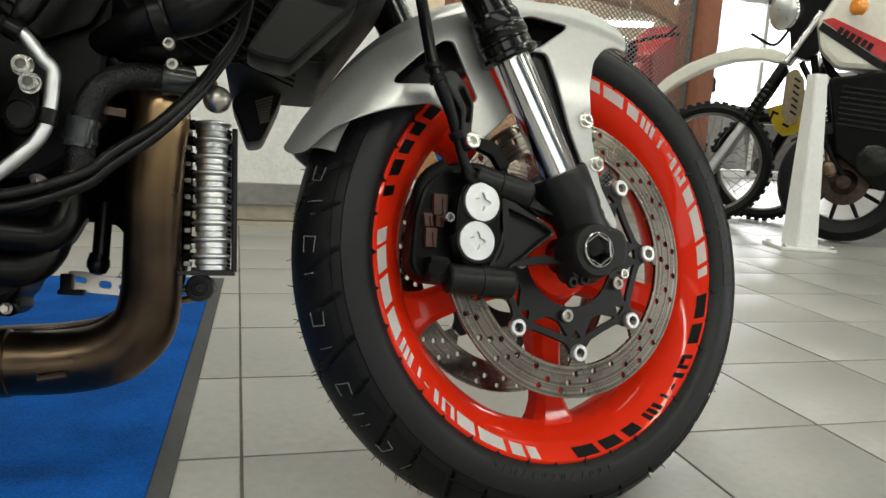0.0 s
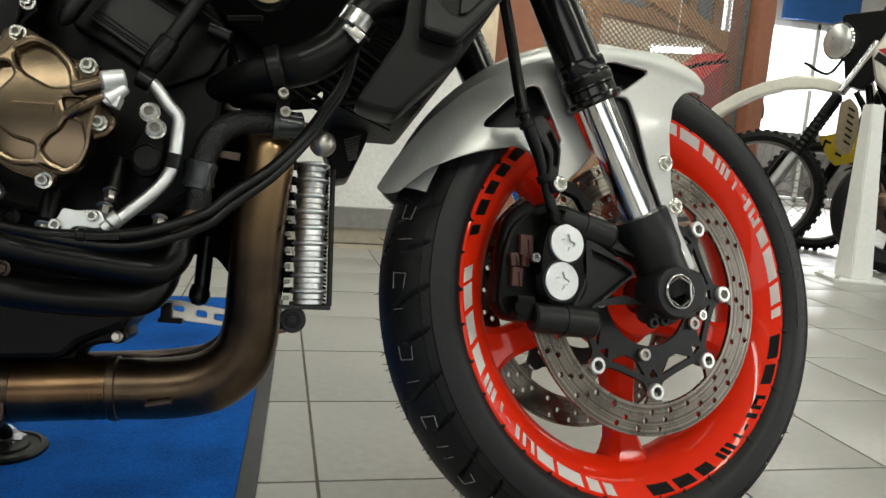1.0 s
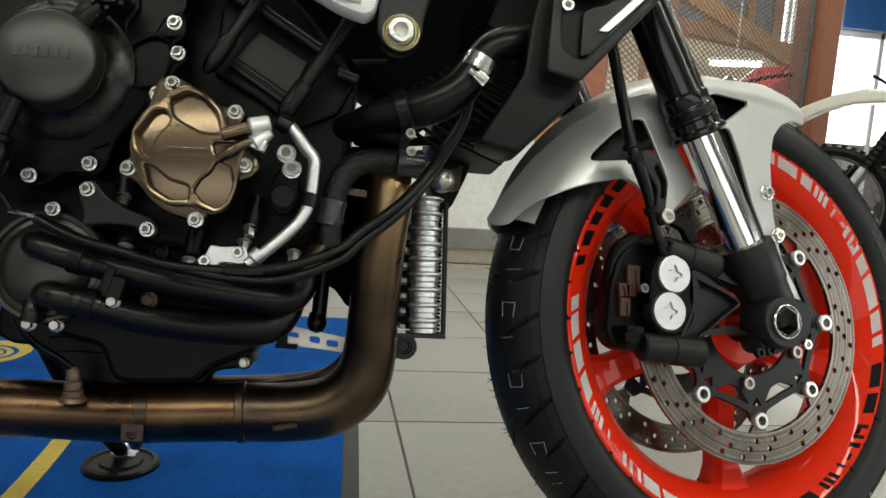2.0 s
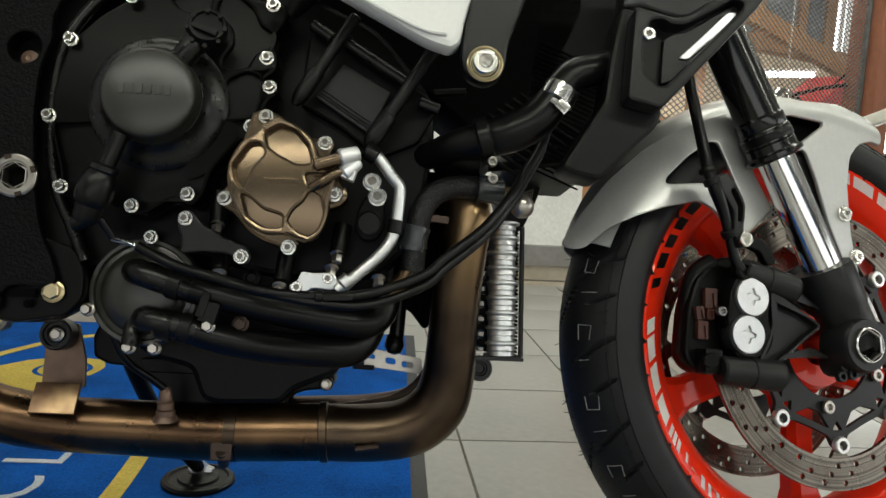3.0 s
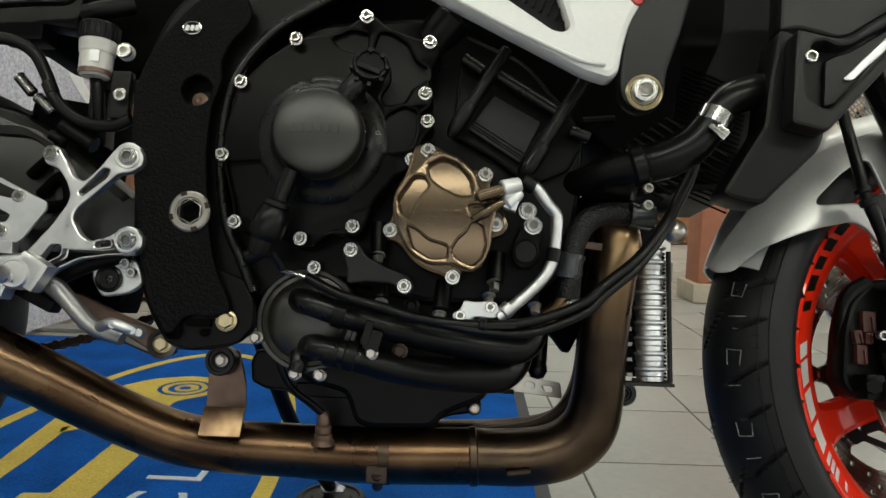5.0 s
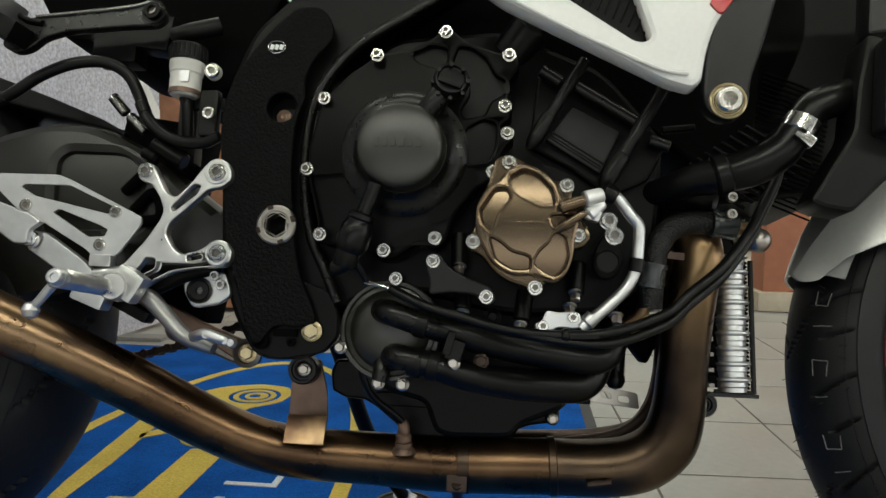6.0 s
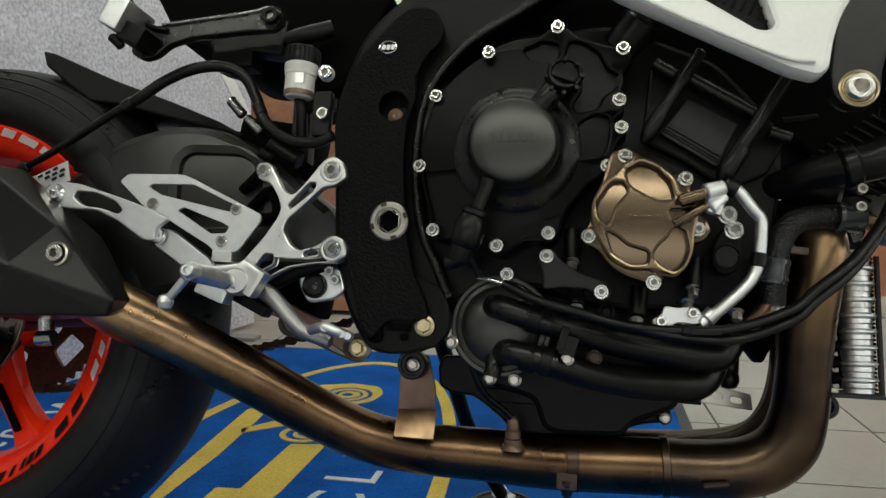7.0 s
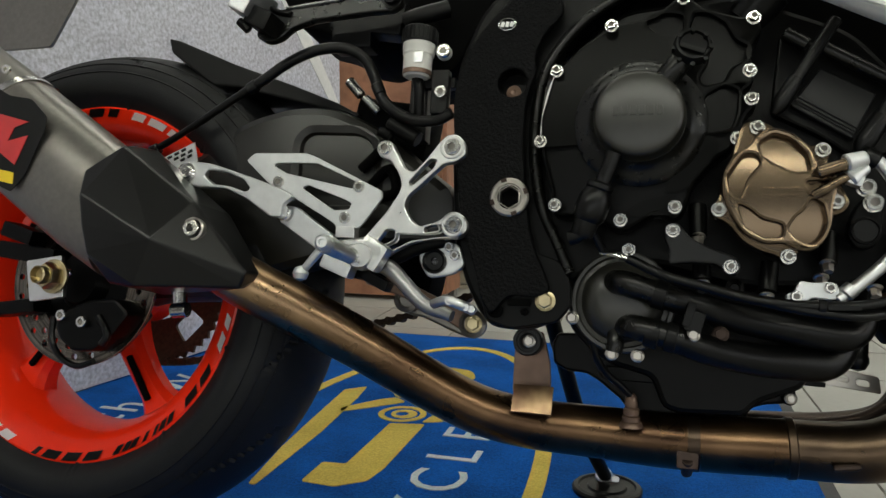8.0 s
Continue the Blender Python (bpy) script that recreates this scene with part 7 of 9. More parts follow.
# ---- front wheel details ----
def plain_word(wheel, a_from, a_to, material, y=-0.0525):
    """Five slanted glyph-sized bars round the rim, in the place of the model lettering."""
    widths = (5.6, 3.6, 2.0, 1.6, 4.4)
    total = sum(widths) + 4 * 1.3
    k = (a_to - a_from) / total
    a = a_from
    for i, w in enumerate(widths):
        if i == 2:
            rim_tape(wheel, a, a + w * k, 0.2238, 0.2272, y, material, 0.0)
        elif i == 0:
            for q in (0.0, 0.37, 0.74):
                rim_tape(wheel, a + q * w * k, a + (q + 0.26) * w * k, 0.2197, 0.2313, y, material, 1.6)
        elif i == 1:
            rim_tape(wheel, a, a + w * k, 0.2286, 0.2313, y, material, 0.6)
            rim_tape(wheel, a + 0.36 * w * k, a + 0.64 * w * k, 0.2197, 0.2286, y, material, 1.2)
        elif i == 4:
            rim_tape(wheel, a, a + 0.28 * w * k, 0.2197, 0.2313, y, material, 1.6)
            rim_tape(wheel, a + 0.72 * w * k, a + w * k, 0.2197, 0.2313, y, material, 1.6)
            rim_tape(wheel, a + 0.3 * w * k, a + 0.7 * w * k, 0.2288, 0.2313, y, material, 0.4)
            rim_tape(wheel, a + 0.3 * w * k, a + 0.7 * w * k, 0.2197, 0.2222, y, material, 0.4)
        else:
            rim_tape(wheel, a, a + w * k, 0.2197, 0.2313, y, material, 1.6)
        a += (w + 1.3) * k


for a0, a1 in ((170, 174), (175, 181.5), (183, 190.5), (192, 199), (227, 233.5), (235, 244), (246, 250.5), (252, 255.5),
               (79, 75), (73.5, 67.5), (66, 57.5), (55.5, 50.5), (21, 15.5), (14, 3.5), (2, -4.5), (-6, -9)):
    rim_tape(wheel_f, a0, a1, 0.2195, 0.2315, -0.0528, "sticker_white", 1.8)
plain_word(wheel_f, 201, 226, "sticker_white")
plain_word(wheel_f, 49, 23, "sticker_white")
for a0, a1 in ((-15, -23), (-25, -32), (-67, -72.5), (-75, -82), (-84, -92), (161, 158), (155, 150), (148, 143.5), (141.5, 137), (135, 130)):
    rim_tape(wheel_f, a0, a1, 0.2195, 0.2315, -0.0528, "sticker_black", 1.8)
plain_word(wheel_f, -63, -36, "sticker_black")

# size marking on the sidewall
word = "120/70ZR17M/C"
for i, ch in enumerate(word):
    a = radians(-82 - 3.0 * i)
    me = text_mesh(ch, 0.0125, 0.0012)
    r = 0.2490
    ang = a - math.pi / 2
    me.transform(Matrix.Translation((r * math.cos(a), -0.0624, r * math.sin(a))) @ Matrix.Rotation(-ang, 4, "Y") @ Matrix.Rotation(radians(90), 4, "X"))
    part("size_mark", me, "tyre_mark", wheel_f)
for i in range(11):
    a = radians(27 - 3.6 * i)
    bm = bmesh.new()
    box(bm, (0.256 * math.cos(a), -0.0622, 0.256 * math.sin(a)), (0.011, 0.0016, 0.012), (0, -math.degrees(a), 0), bevel=0.001)
    part("raised_bar", bm, "tyre_mark", wheel_f)
# chalk-pale mould code across the tread: plain outlined bars of its size
def on_tread(a, y, up=0.0003):
    r = TYRE_WAIST + (TYRE_R - TYRE_WAIST) * math.sqrt(max(0.0, 1 - (y / TYRE_HALF) ** 2)) + up
    return Vector((r * math.cos(a), y, r * math.sin(a)))


for i, (da, w, wide) in enumerate(((152, 2.6, 0.016), (159.5, 3.2, 0.014), (167, 1.2, 0.018), (174, 3.4, 0.015), (181.5, 1.0, 0.012), (189, 3.0, 0.016), (196.5, 1.2, 0.015),
                                   (204, 2.8, 0.016), (211, 3.0, 0.014), (218.5, 2.4, 0.016), (226, 1.4, 0.016), (252, 2.6, 0.015))):
    a0, a1, y0, y1 = radians(da), radians(da + w), -0.024, -0.024 - wide
    bm = bmesh.new()
    n = 5
    lines = [[(a0, y0), (a0, y1)]]
    if w > 1.5:
        box_ = [(a0, y0), (a0 + 0.006, y1), (a1, y1 + 0.002), (a1 - 0.004, y0)]
        lines = [box_[i % 4:] + box_[:i % 4]] if i % 2 else [box_[:2], box_[2:]]
    for ln in lines:
        loop = []
        for (p_, q_), (r_, s_) in zip(ln, ln[1:]):
            loop += [on_tread(p_ + (r_ - p_) * k / 4, q_ + (s_ - q_) * k / 4) for k in range(4)]
        loop.append(on_tread(*ln[-1]))
        tube(bm, loop, 0.00065, seg=6, n=2)
    part("mould_stroke", bm, "mould_mark", wheel_f)
bm = bmesh.new()
side_prof = [(0.2372, -0.0535), (0.2400, -0.0570), (0.2430, -0.0596), (0.2470, -0.0616)]
side_prof += [(TYRE_WAIST + (TYRE_R - TYRE_WAIST) * math.cos(radians(q)) + 0.0004, -(TYRE_HALF + 0.0004) * math.sin(radians(q))) for q in (90, 84, 78, 72, 68)]
lathe(bm, (0, 0, 0), (0, 1, 0), side_prof + [(r - 0.0008, y + 0.0012) for r, y in reversed(side_prof)], 160, closed=True)
part("sidewall", bm, "sidewall", wheel_f, "lighter grey moulded sidewall")
for deg in (55, 67):
    bm = bmesh.new()
    r, y = TYRE_WAIST + (TYRE_R - TYRE_WAIST) * math.cos(radians(deg)), -TYRE_HALF * math.sin(radians(deg))
    lathe(bm, (0, y, 0), (0, 1, 0), [(r - 0.0009, 0.0), (r, -0.0011), (r + 0.0009, 0.0), (r, 0.0006)], 120, closed=True)
    part("moulded_line", bm, "tyre", wheel_f)
# rubber hairs
random.seed(5)
for i in range(110):
    a = radians(random.uniform(130, 330))
    y = random.choice((-0.004, 0.006, 0.014, -0.03, 0.025, -0.052))
    r = TYRE_R if abs(y) < 0.01 else (TYRE_WAIST + (TYRE_R - TYRE_WAIST) * math.sqrt(max(0, 1 - (y / TYRE_HALF) ** 2)))
    bm = bmesh.new()
    e = Vector((math.cos(a), 0, math.sin(a)))
    p = e * (r - 0.001) + Vector((0, y, 0))
    rod(bm, p, p + e * random.uniform(0.004, 0.008) + Vector((random.uniform(-1, 1) * 0.003, random.uniform(-2, 2) * 0.001, random.uniform(-1, 1) * 0.003)), 0.0006, 0.0003, seg=5)
    part("rubber_hair", bm, "tyre", wheel_f)

# brake discs with carriers and bobbins
for side, nm in ((-0.069, "near"), (0.069, "far")):
    hs = []
    for k in range(32):
        for r, off in ((0.1545, 0.0), (0.145, 0.33), (0.1355, 0.66)):
            if (k * 3 + int(off * 3)) % 4 != 3:
                a = 2 * math.pi * (k + off) / 32
                hs.append(circle(r * math.cos(a), r * math.sin(a), 0.0033, 8))
    inner = []
    for k in range(96):
        a = 2 * math.pi * k / 96
        d = min(abs((a - radians(-1) - math.pi / 4 * q + math.pi) % (2 * math.pi) - math.pi) for q in range(8))
        inner.append(((0.113 if d < 0.08 else 0.1265) * math.cos(a), (0.113 if d < 0.08 else 0.1265) * math.sin(a)))
    me = plate("front_brake_disc", circle(0, 0, 0.1625, 120), side, 0.005, 0.0005, [inner, *hs])
    dsc = part("front_brake_disc", me, "disc", bike, "drilled steel front brake disc with wear rings", WHEEL)
    out, win = [], []
    for k in range(8):
        b = radians(-1 + 45 * k)
        for da, r in ((-0.13, 0.103), (-0.075, 0.116), (0.075, 0.116), (0.13, 0.103), (0.3927, 0.0985)):
            out.append((r * math.cos(b + da), r * math.sin(b + da)))
        c = b + 0.3927
        win.append(rounded([(r * math.cos(c + da), r * math.sin(c + da)) for r, da in ((0.079, -0.10), (0.0945, -0.27), (0.0905, 0.0), (0.0945, 0.27), (0.079, 0.10))], 0.003))
        win.append(rounded([(r * math.cos(b + da), r * math.sin(b + da)) for r, da in ((0.086, 0.0), (0.096, -0.07), (0.096, 0.07))], 0.002))
    me = plate("disc_carrier", rounded(out, 0.006), side - math.copysign(0.002, side), 0.006, 0.001, [circle(0, 0, 0.060, 40), *win])
    part("disc_carrier", me, "grey_plastic", dsc, "dark grey anodised disc carrier")
    sgn = math.copysign(1, side)
    for k in range(8):
        a = radians(-1 + 45 * k)
        bm = bmesh.new()
        lathe(bm, (0.1125 * math.cos(a), side, 0.1125 * math.sin(a)), (0, sgn, 0), [(0.0100, 0), (0.0100, 0.0055), (0.0088, 0.0072), (0.0056, 0.0072), (0.0050, -0.004), (0, -0.004)], 24)
        part("bobbin", bm, "alu", dsc)
    for k in range(5):
        a = radians(-30.5 + 72 * k)
        bm = bmesh.new()
        cap_bolt(bm, (0.071 * math.cos(a), side - 0.004 * (1 if side < 0 else -1), 0.071 * math.sin(a)), 0.0075, 0.004, (0, sgn, 0))
        part("carrier_bolt", bm, "nickel", dsc)

# ---- fork ----
FD = Vector((-0.39, 0, 0.92)).normalized()


def fork_leg(y, near):
    base = Vector((0.006, y, 0.0))
    bm = bmesh.new()
    lathe(bm, base, FD, [(0.024, 0.0), (0.0285, 0.02), (0.0285, 0.045), (0.0305, 0.050), (0.0312, 0.092), (0.0300, 0.096), (0.022, 0.096)], 40)
    leg = part("fork_leg", bm, "grey_plastic", bike, "fork leg with dark cast foot, chrome tube and black upper", FRONT)
    bm = bmesh.new()
    lathe(bm, base, FD, [(0.0205, 0.09), (0.0205, 0.245)], 40)
    part("chrome_tube", bm, "chrome", leg, "bright chromed fork tube")
    bm = bmesh.new()
    lathe(bm, base, FD, [(0.0215, 0.228), (0.028, 0.228), (0.0320, 0.231), (0.0320, 0.235), (0.0282, 0.238), (0.0282, 0.246), (0.0272, 0.247), (0.0282, 0.248), (0.0282, 0.262), (0.0262, 0.264), (0.0270, 0.266), (0.0270, 0.276), (0.0250, 0.279), (0.0250, 0.40), (0.0250, 0.62)], 44)
    part("upper_tube", bm, "fork_black", leg, "gloss black upper fork tube")
    bm = bmesh.new()
    lathe(bm, base, FD, [(0.0284, 0.250), (0.0288, 0.251), (0.0288, 0.258), (0.0284, 0.259)], 44, caps=False)
    part("dust_seal", bm, "rubber", leg)
    return leg


leg_r = fork_leg(-0.100, True)
leg_l = fork_leg(0.100, False)
AXE = (-0.01, -0.129, 0.001)
bm = merge(plate("axle_clamp", rounded([(-0.025, 0.011), (-0.008, 0.03), (0.017, 0.031), (0.043, 0.023), (0.048, 0.004), (0.041, -0.018), (0.011, -0.028), (-0.006, -0.035), (-0.029, -0.032), (-0.035, -0.013)], 0.010), -0.098, 0.034, 0.005))
clamp = part("axle_clamp", bm, "grey_plastic", leg_r)
bm = bmesh.new()
lathe(bm, AXE, (0, -1, 0), [(0.0300, -0.035), (0.0300, -0.003), (0.0270, 0.002), (0.0190, 0.002)], 40, caps=False)
part("clamp_ring", bm, "grey_plastic", leg_r)
bm = bmesh.new()
lathe(bm, AXE, (0, -1, 0), [(0.0190, 0), (0.0190, 0.005), (0.0180, 0.006), (0.0175, 0.006)], 40, caps=False)
lathe(bm, AXE, (0, -1, 0), [(0.0175, 0.006), (0.0158, 0.005), (0.0150, -0.014), (0, -0.014)], 6, caps=False)
part("axle_end", bm, "steel", leg_r, "bright axle end with hexagon recess")
# Shade at the bottom of the axle's recess, as a near-black disc.
bm = bmesh.new()
lathe(bm, (AXE[0], AXE[1] + 0.011, AXE[2]), (0, -1, 0), [(0.0149, 0), (0.0149, 0.001), (0, 0.001)], 6)
part("socket_floor", bm, "dark", leg_r)
bm = bmesh.new()
rod(bm, (0.01, -0.09, 0), (0.01, 0.10, 0), 0.014, seg=24)
part("axle_shaft", bm, "alu", leg_r)
for p in ((-0.019, -0.112, -0.03), (-0.034, -0.112, -0.032), (0.046, -0.1, -0.025), (0.032, -0.085, 0.046)):
    bm = bmesh.new()
    cap_bolt(bm, p, 0.006, 0.006, washer=0.0)
    part("pinch_bolt", bm, "zinc" if p[0] > 0.03 else "grey_plastic", leg_r)

# caliper bracket: two round lugs and a triangular web
web = fpart("caliper_bracket", merge(plate("w", rounded([(-0.11, 0.072), (-0.082, 0.073), (-0.038, 0.04), (-0.018, 0.03), (-0.018, -0.013), (-0.038, -0.013), (-0.06, -0.003), (-0.099, -0.011), (-0.111, -0.028), (-0.138, -0.027), (-0.115, 0.007), (-0.102, 0.043)], 0.006), -0.092, 0.022, 0.003, [rounded([(-0.1042, 0.0589), (-0.0465, 0.0228), (-0.064, 0.0133), (-0.1134, -0.02), (-0.1265, -0.0149), (-0.1051, 0.0186)], 0.004)])), "grey_plastic", "dark cast caliper bracket on the fork foot")
part("web_recess", merge(plate("w", [(-0.1042, 0.0589), (-0.0465, 0.0228), (-0.064, 0.0133), (-0.1134, -0.02), (-0.1265, -0.0149), (-0.1051, 0.0186)], -0.0905, 0.006, 0.0)), "grey_plastic", web)
for a_, b_, r in (((-0.135, -0.092, 0.084), (-0.075, -0.098, 0.064), 0.0145), ((-0.173, -0.094, -0.021), (-0.101, -0.1, -0.03), 0.0155)):
    bm = bmesh.new()
    rod(bm, a_, b_, r, seg=28, bevel=0.002)
    lathe(bm, Vector(a_).lerp(Vector(b_), 0.55), Vector(b_) - Vector(a_), [(r * 0.9, -0.006), (r * 1.08, -0.004), (r * 1.08, 0.03), (r * 0.9, 0.034)], 28)
    part("lug", bm, "grey_plastic", web)
# caliper
cal = fpart("front_caliper", merge(plate("c", rounded([(-0.146, 0.08), (-0.127, 0.086), (-0.105, 0.073), (-0.101, 0.052), (-0.11, 0.034), (-0.103, 0.013), (-0.113, -0.007), (-0.134, -0.015), (-0.157, -0.009), (-0.162, 0.009), (-0.164, 0.032), (-0.158, 0.061)], 0.010), -0.086, 0.032, 0.005),
                                   plate("c", rounded([(-0.184, 0.076), (-0.153, 0.101), (-0.126, 0.102), (-0.113, 0.077), (-0.12, -0.014), (-0.155, -0.028), (-0.193, -0.023), (-0.205, -0.006), (-0.196, 0.046)], 0.010), -0.066, 0.028, 0.004)), "cast_black", "black four-piston brake caliper")
for p in ((-0.132, -0.102, 0.055), (-0.141, -0.102, 0.015)):
    bm = bmesh.new()
    lathe(bm, p, (0, -1, 0), [(0.0235, -0.012), (0.0235, -0.001), (0.0222, 0.0015), (0.0205, 0.0015)], 44, caps=False)
    part("cap_ring", bm, "grey_plastic", cal)
    lobes = []
    for k in range(36):
        a = 2 * math.pi * k / 36
        r = 0.0046 + 0.0048 * (0.5 + 0.5 * math.cos(4 * a + 0.6)) * (1.0 if math.cos(a + 0.9) ** 2 > 0.3 else 0.75)
        lobes.append((p[0] + r * math.cos(a), p[2] + r * math.sin(a)))
    part("piston_cap", merge(plate("c", circle(p[0], p[2], 0.0203, 48), p[1] - 0.001, 0.005, 0.001, [lobes])), "alu_satin", cal, "bright piston cap with four-lobed recess")
    bm = bmesh.new()
    lathe(bm, (p[0], p[1] - 0.0006, p[2]), (0, -1, 0), [(0.010, 0), (0.010, 0.0002), (0, 0.0002)], 24)
    part("cap_floor", bm, "alu_satin", cal)
# Added dark red blocks for the wheel's red glow through the caliper's gaps.
bm = bmesh.new()
for x_, z_, w_, h_, tilt in ((-0.1700, 0.0549, 0.016, 0.022, 4), (-0.1849, 0.0396, 0.01, 0.014, -3), (-0.1723, 0.0379, 0.009, 0.012, 8), (-0.1831, 0.0210, 0.013, 0.02, 6)):
    box(bm, (x_, -0.082, z_), (w_, 0.008, h_), (0, tilt, 0), bevel=0.0015)
    box(bm, (x_ + w_ * 0.2, -0.0865, z_ - h_ * 0.1), (w_ * 0.25, 0.003, h_ * 0.7), (0, tilt - 6, 0), bevel=0.0008)
parts("brake_pad", bm, "copper", cal, "dark red block for the wheel's red seen through the caliper")
bm = bmesh.new()
box(bm, (-0.181, -0.088, -0.012), (0.022, 0.02, 0.026), (0, 5, 0), bevel=0.004)
rod(bm, (-0.186, -0.098, -0.011), (-0.189, -0.104, -0.011), 0.008, seg=6)
part("pad_pin_boss", bm, "cast_black", cal)
bm = bmesh.new()
cap_bolt(bm, (-0.168, -0.095, 0.04), 0.0055, 0.006)
part("bleed_bolt", bm, "steel", cal)
bm = bmesh.new()
tube(bm, [(-0.153, -0.07, 0.095), (-0.172, -0.065, 0.083), (-0.183, -0.065, 0.059), (-0.188, -0.065, 0.024), (-0.189, -0.065, -0.006)], 0.012, seg=14, n=5)
parts("caliper_bridge", bm, "cast_black", cal)
part("guide_arm", merge(plate("a", rounded([(-0.131, 0.1247), (-0.1136, 0.1213), (-0.0978, 0.1086), (-0.0927, 0.0918), (-0.1048, 0.089), (-0.1134, 0.1044), (-0.1306, 0.111)], 0.004), -0.095, 0.010, 0.002)), "cast_black", cal)
bm = bmesh.new()
lathe(bm, (-0.139, -0.1, 0.084), (0, -1, 0), [(0.0115, -0.006), (0.0115, 0.004), (0.0095, 0.006), (0.006, 0.006), (0.005, 0.002), (0, 0.002)], 24)
part("banjo_bolt", bm, "cast_black", cal)

# brake line and its guide
bm = bmesh.new()
tube(bm, [(-0.209, -0.095, 0.441), (-0.191, -0.1, 0.298), (-0.188, -0.105, 0.255), (-0.186, -0.11, 0.218), (-0.183, -0.112, 0.19), (-0.175, -0.112, 0.169), (-0.163, -0.108, 0.142), (-0.155, -0.104, 0.117), (-0.149, -0.102, 0.096), (-0.142, -0.102, 0.084)], 0.006, seg=14, n=6, radii=[0.0062, 0.0062, 0.0062, 0.0062, 0.0062, 0.0075, 0.0058, 0.0056, 0.0056, 0.0056])
line = fpart("brake_line", bm, "rubber", "black front brake line in a clip")
bm = bmesh.new()
for p, q in (((-0.184, -0.111, 0.192), (-0.183, -0.112, 0.186)), ((-0.181, -0.112, 0.181), (-0.178, -0.112, 0.174)), ((-0.159, -0.106, 0.127), (-0.155, -0.105, 0.12))):
    rod(bm, p, q, 0.0088, seg=16, bevel=0.001)
parts("line_collar", bm, "plastic", line)
part("line_guide", merge(plate("g", rounded([(-0.176, 0.184), (-0.16, 0.189), (-0.148, 0.174), (-0.14, 0.157), (-0.145, 0.121), (-0.139, 0.109), (-0.153, 0.105), (-0.158, 0.125), (-0.155, 0.146), (-0.168, 0.166)], 0.006), -0.108, 0.014, 0.003, [rounded([(-0.157, 0.169), (-0.152, 0.171), (-0.144, 0.153), (-0.147, 0.135), (-0.151, 0.135), (-0.149, 0.151)], 0.003)])), "grey_plastic", line)
bm = bmesh.new()
cap_bolt(bm, (-0.147, -0.116, 0.115), 0.0082, 0.005)
part("guide_bolt", bm, "zinc", line)

# ---- front mudguard ----
def rolled(item, r0=0.262):
    """A side plate whose outer edge rolls over towards the tyre's crown."""
    bm = domed(item, 0, 0, 0.0, 1.0, 0.009)
    for v in bm.verts:
        r = math.hypot(v.co.x, v.co.z)
        v.co.y += 9.0 * max(0.0, r - r0) ** 2
    BOWED[id(bm)] = lambda q: Vector((18.0 * max(0.0, math.hypot(q.x, q.z) - r0) * q.x / math.hypot(q.x, q.z), -1.0, 18.0 * max(0.0, math.hypot(q.x, q.z) - r0) * q.z / math.hypot(q.x, q.z))).normalized()
    return bm


def mudguard_shell():
    """The curved top skin that follows the tyre."""
    bm = bmesh.new()
    rows = []
    for k in range(29):
        u = k / 28
        a = radians(157 - 86 * u)
        R = 0.322 - 0.010 * u + 0.004 * math.sin(u * math.pi)
        row = []
        w = 0.056 * (0.86 + 0.35 * math.sin(min(1, u * 1.25) * math.pi * 0.5) - 0.30 * max(0, u - 0.75) * 2)
        for j in range(13):
            v = -1 + 2 * j / 12
            drop = 0.030 * abs(v) ** 2.6
            r = R - drop
            row.append(bm.verts.new((r * math.cos(a), v * w, r * math.sin(a))))
        rows.append(row)
    for p, q in zip(rows, rows[1:]):
        for j in range(12):
            bm.faces.new((p[j], p[j + 1], q[j + 1], q[j]))
    bmesh.ops.recalc_face_normals(bm, faces=bm.faces)
    bmesh.ops.solidify(bm, geom=bm.faces[:], thickness=0.003)
    return bm


guardf = fpart("front_mudguard", mudguard_shell(), "pearl", "silver-grey painted front mudguard")
part("side_skin", rolled(plate("s", rounded([(-0.315, 0.121), (-0.311, 0.113), (-0.299, 0.112), (-0.273, 0.135), (-0.243, 0.147), (-0.212, 0.156), (-0.17, 0.164), (-0.152, 0.156), (-0.135, 0.135), (-0.118, 0.121), (-0.092, 0.141), (-0.072, 0.159), (-0.094, 0.201), (-0.106, 0.244), (-0.11, 0.27), (-0.097, 0.28), (-0.14, 0.265), (-0.181, 0.25), (-0.22, 0.228), (-0.264, 0.19), (-0.295, 0.152)], 0.008), -0.074, 0.005, 0.0018,
                              [rounded([(-0.21, 0.183), (-0.207, 0.19), (-0.176, 0.217), (-0.148, 0.234), (-0.139, 0.233), (-0.114, 0.173), (-0.119, 0.167), (-0.132, 0.168), (-0.144, 0.183), (-0.165, 0.185), (-0.203, 0.182)], 0.005)])), "pearl", guardf)
part("front_stay", rolled(plate("s", rounded([(-0.104, 0.28), (-0.021, 0.294), (0.043, 0.295), (0.084, 0.278), (0.098, 0.26), (0.093, 0.241), (0.078, 0.247), (0.059, 0.242), (0.044, 0.226), (0.036, 0.192), (0.034, 0.132), (0.041, 0.079), (0.063, 0.034), (0.057, 0.025), (0.045, 0.039), (0.021, 0.094), (0.003, 0.142), (-0.01, 0.195), (-0.022, 0.23), (-0.049, 0.23), (-0.077, 0.247)], 0.007), -0.078, 0.006, 0.002,
                                [rounded([(-0.069, 0.264), (-0.038, 0.272), (0.008, 0.266), (0.006, 0.261), (-0.033, 0.235), (-0.056, 0.237)], 0.004)])), "pearl", guardf)
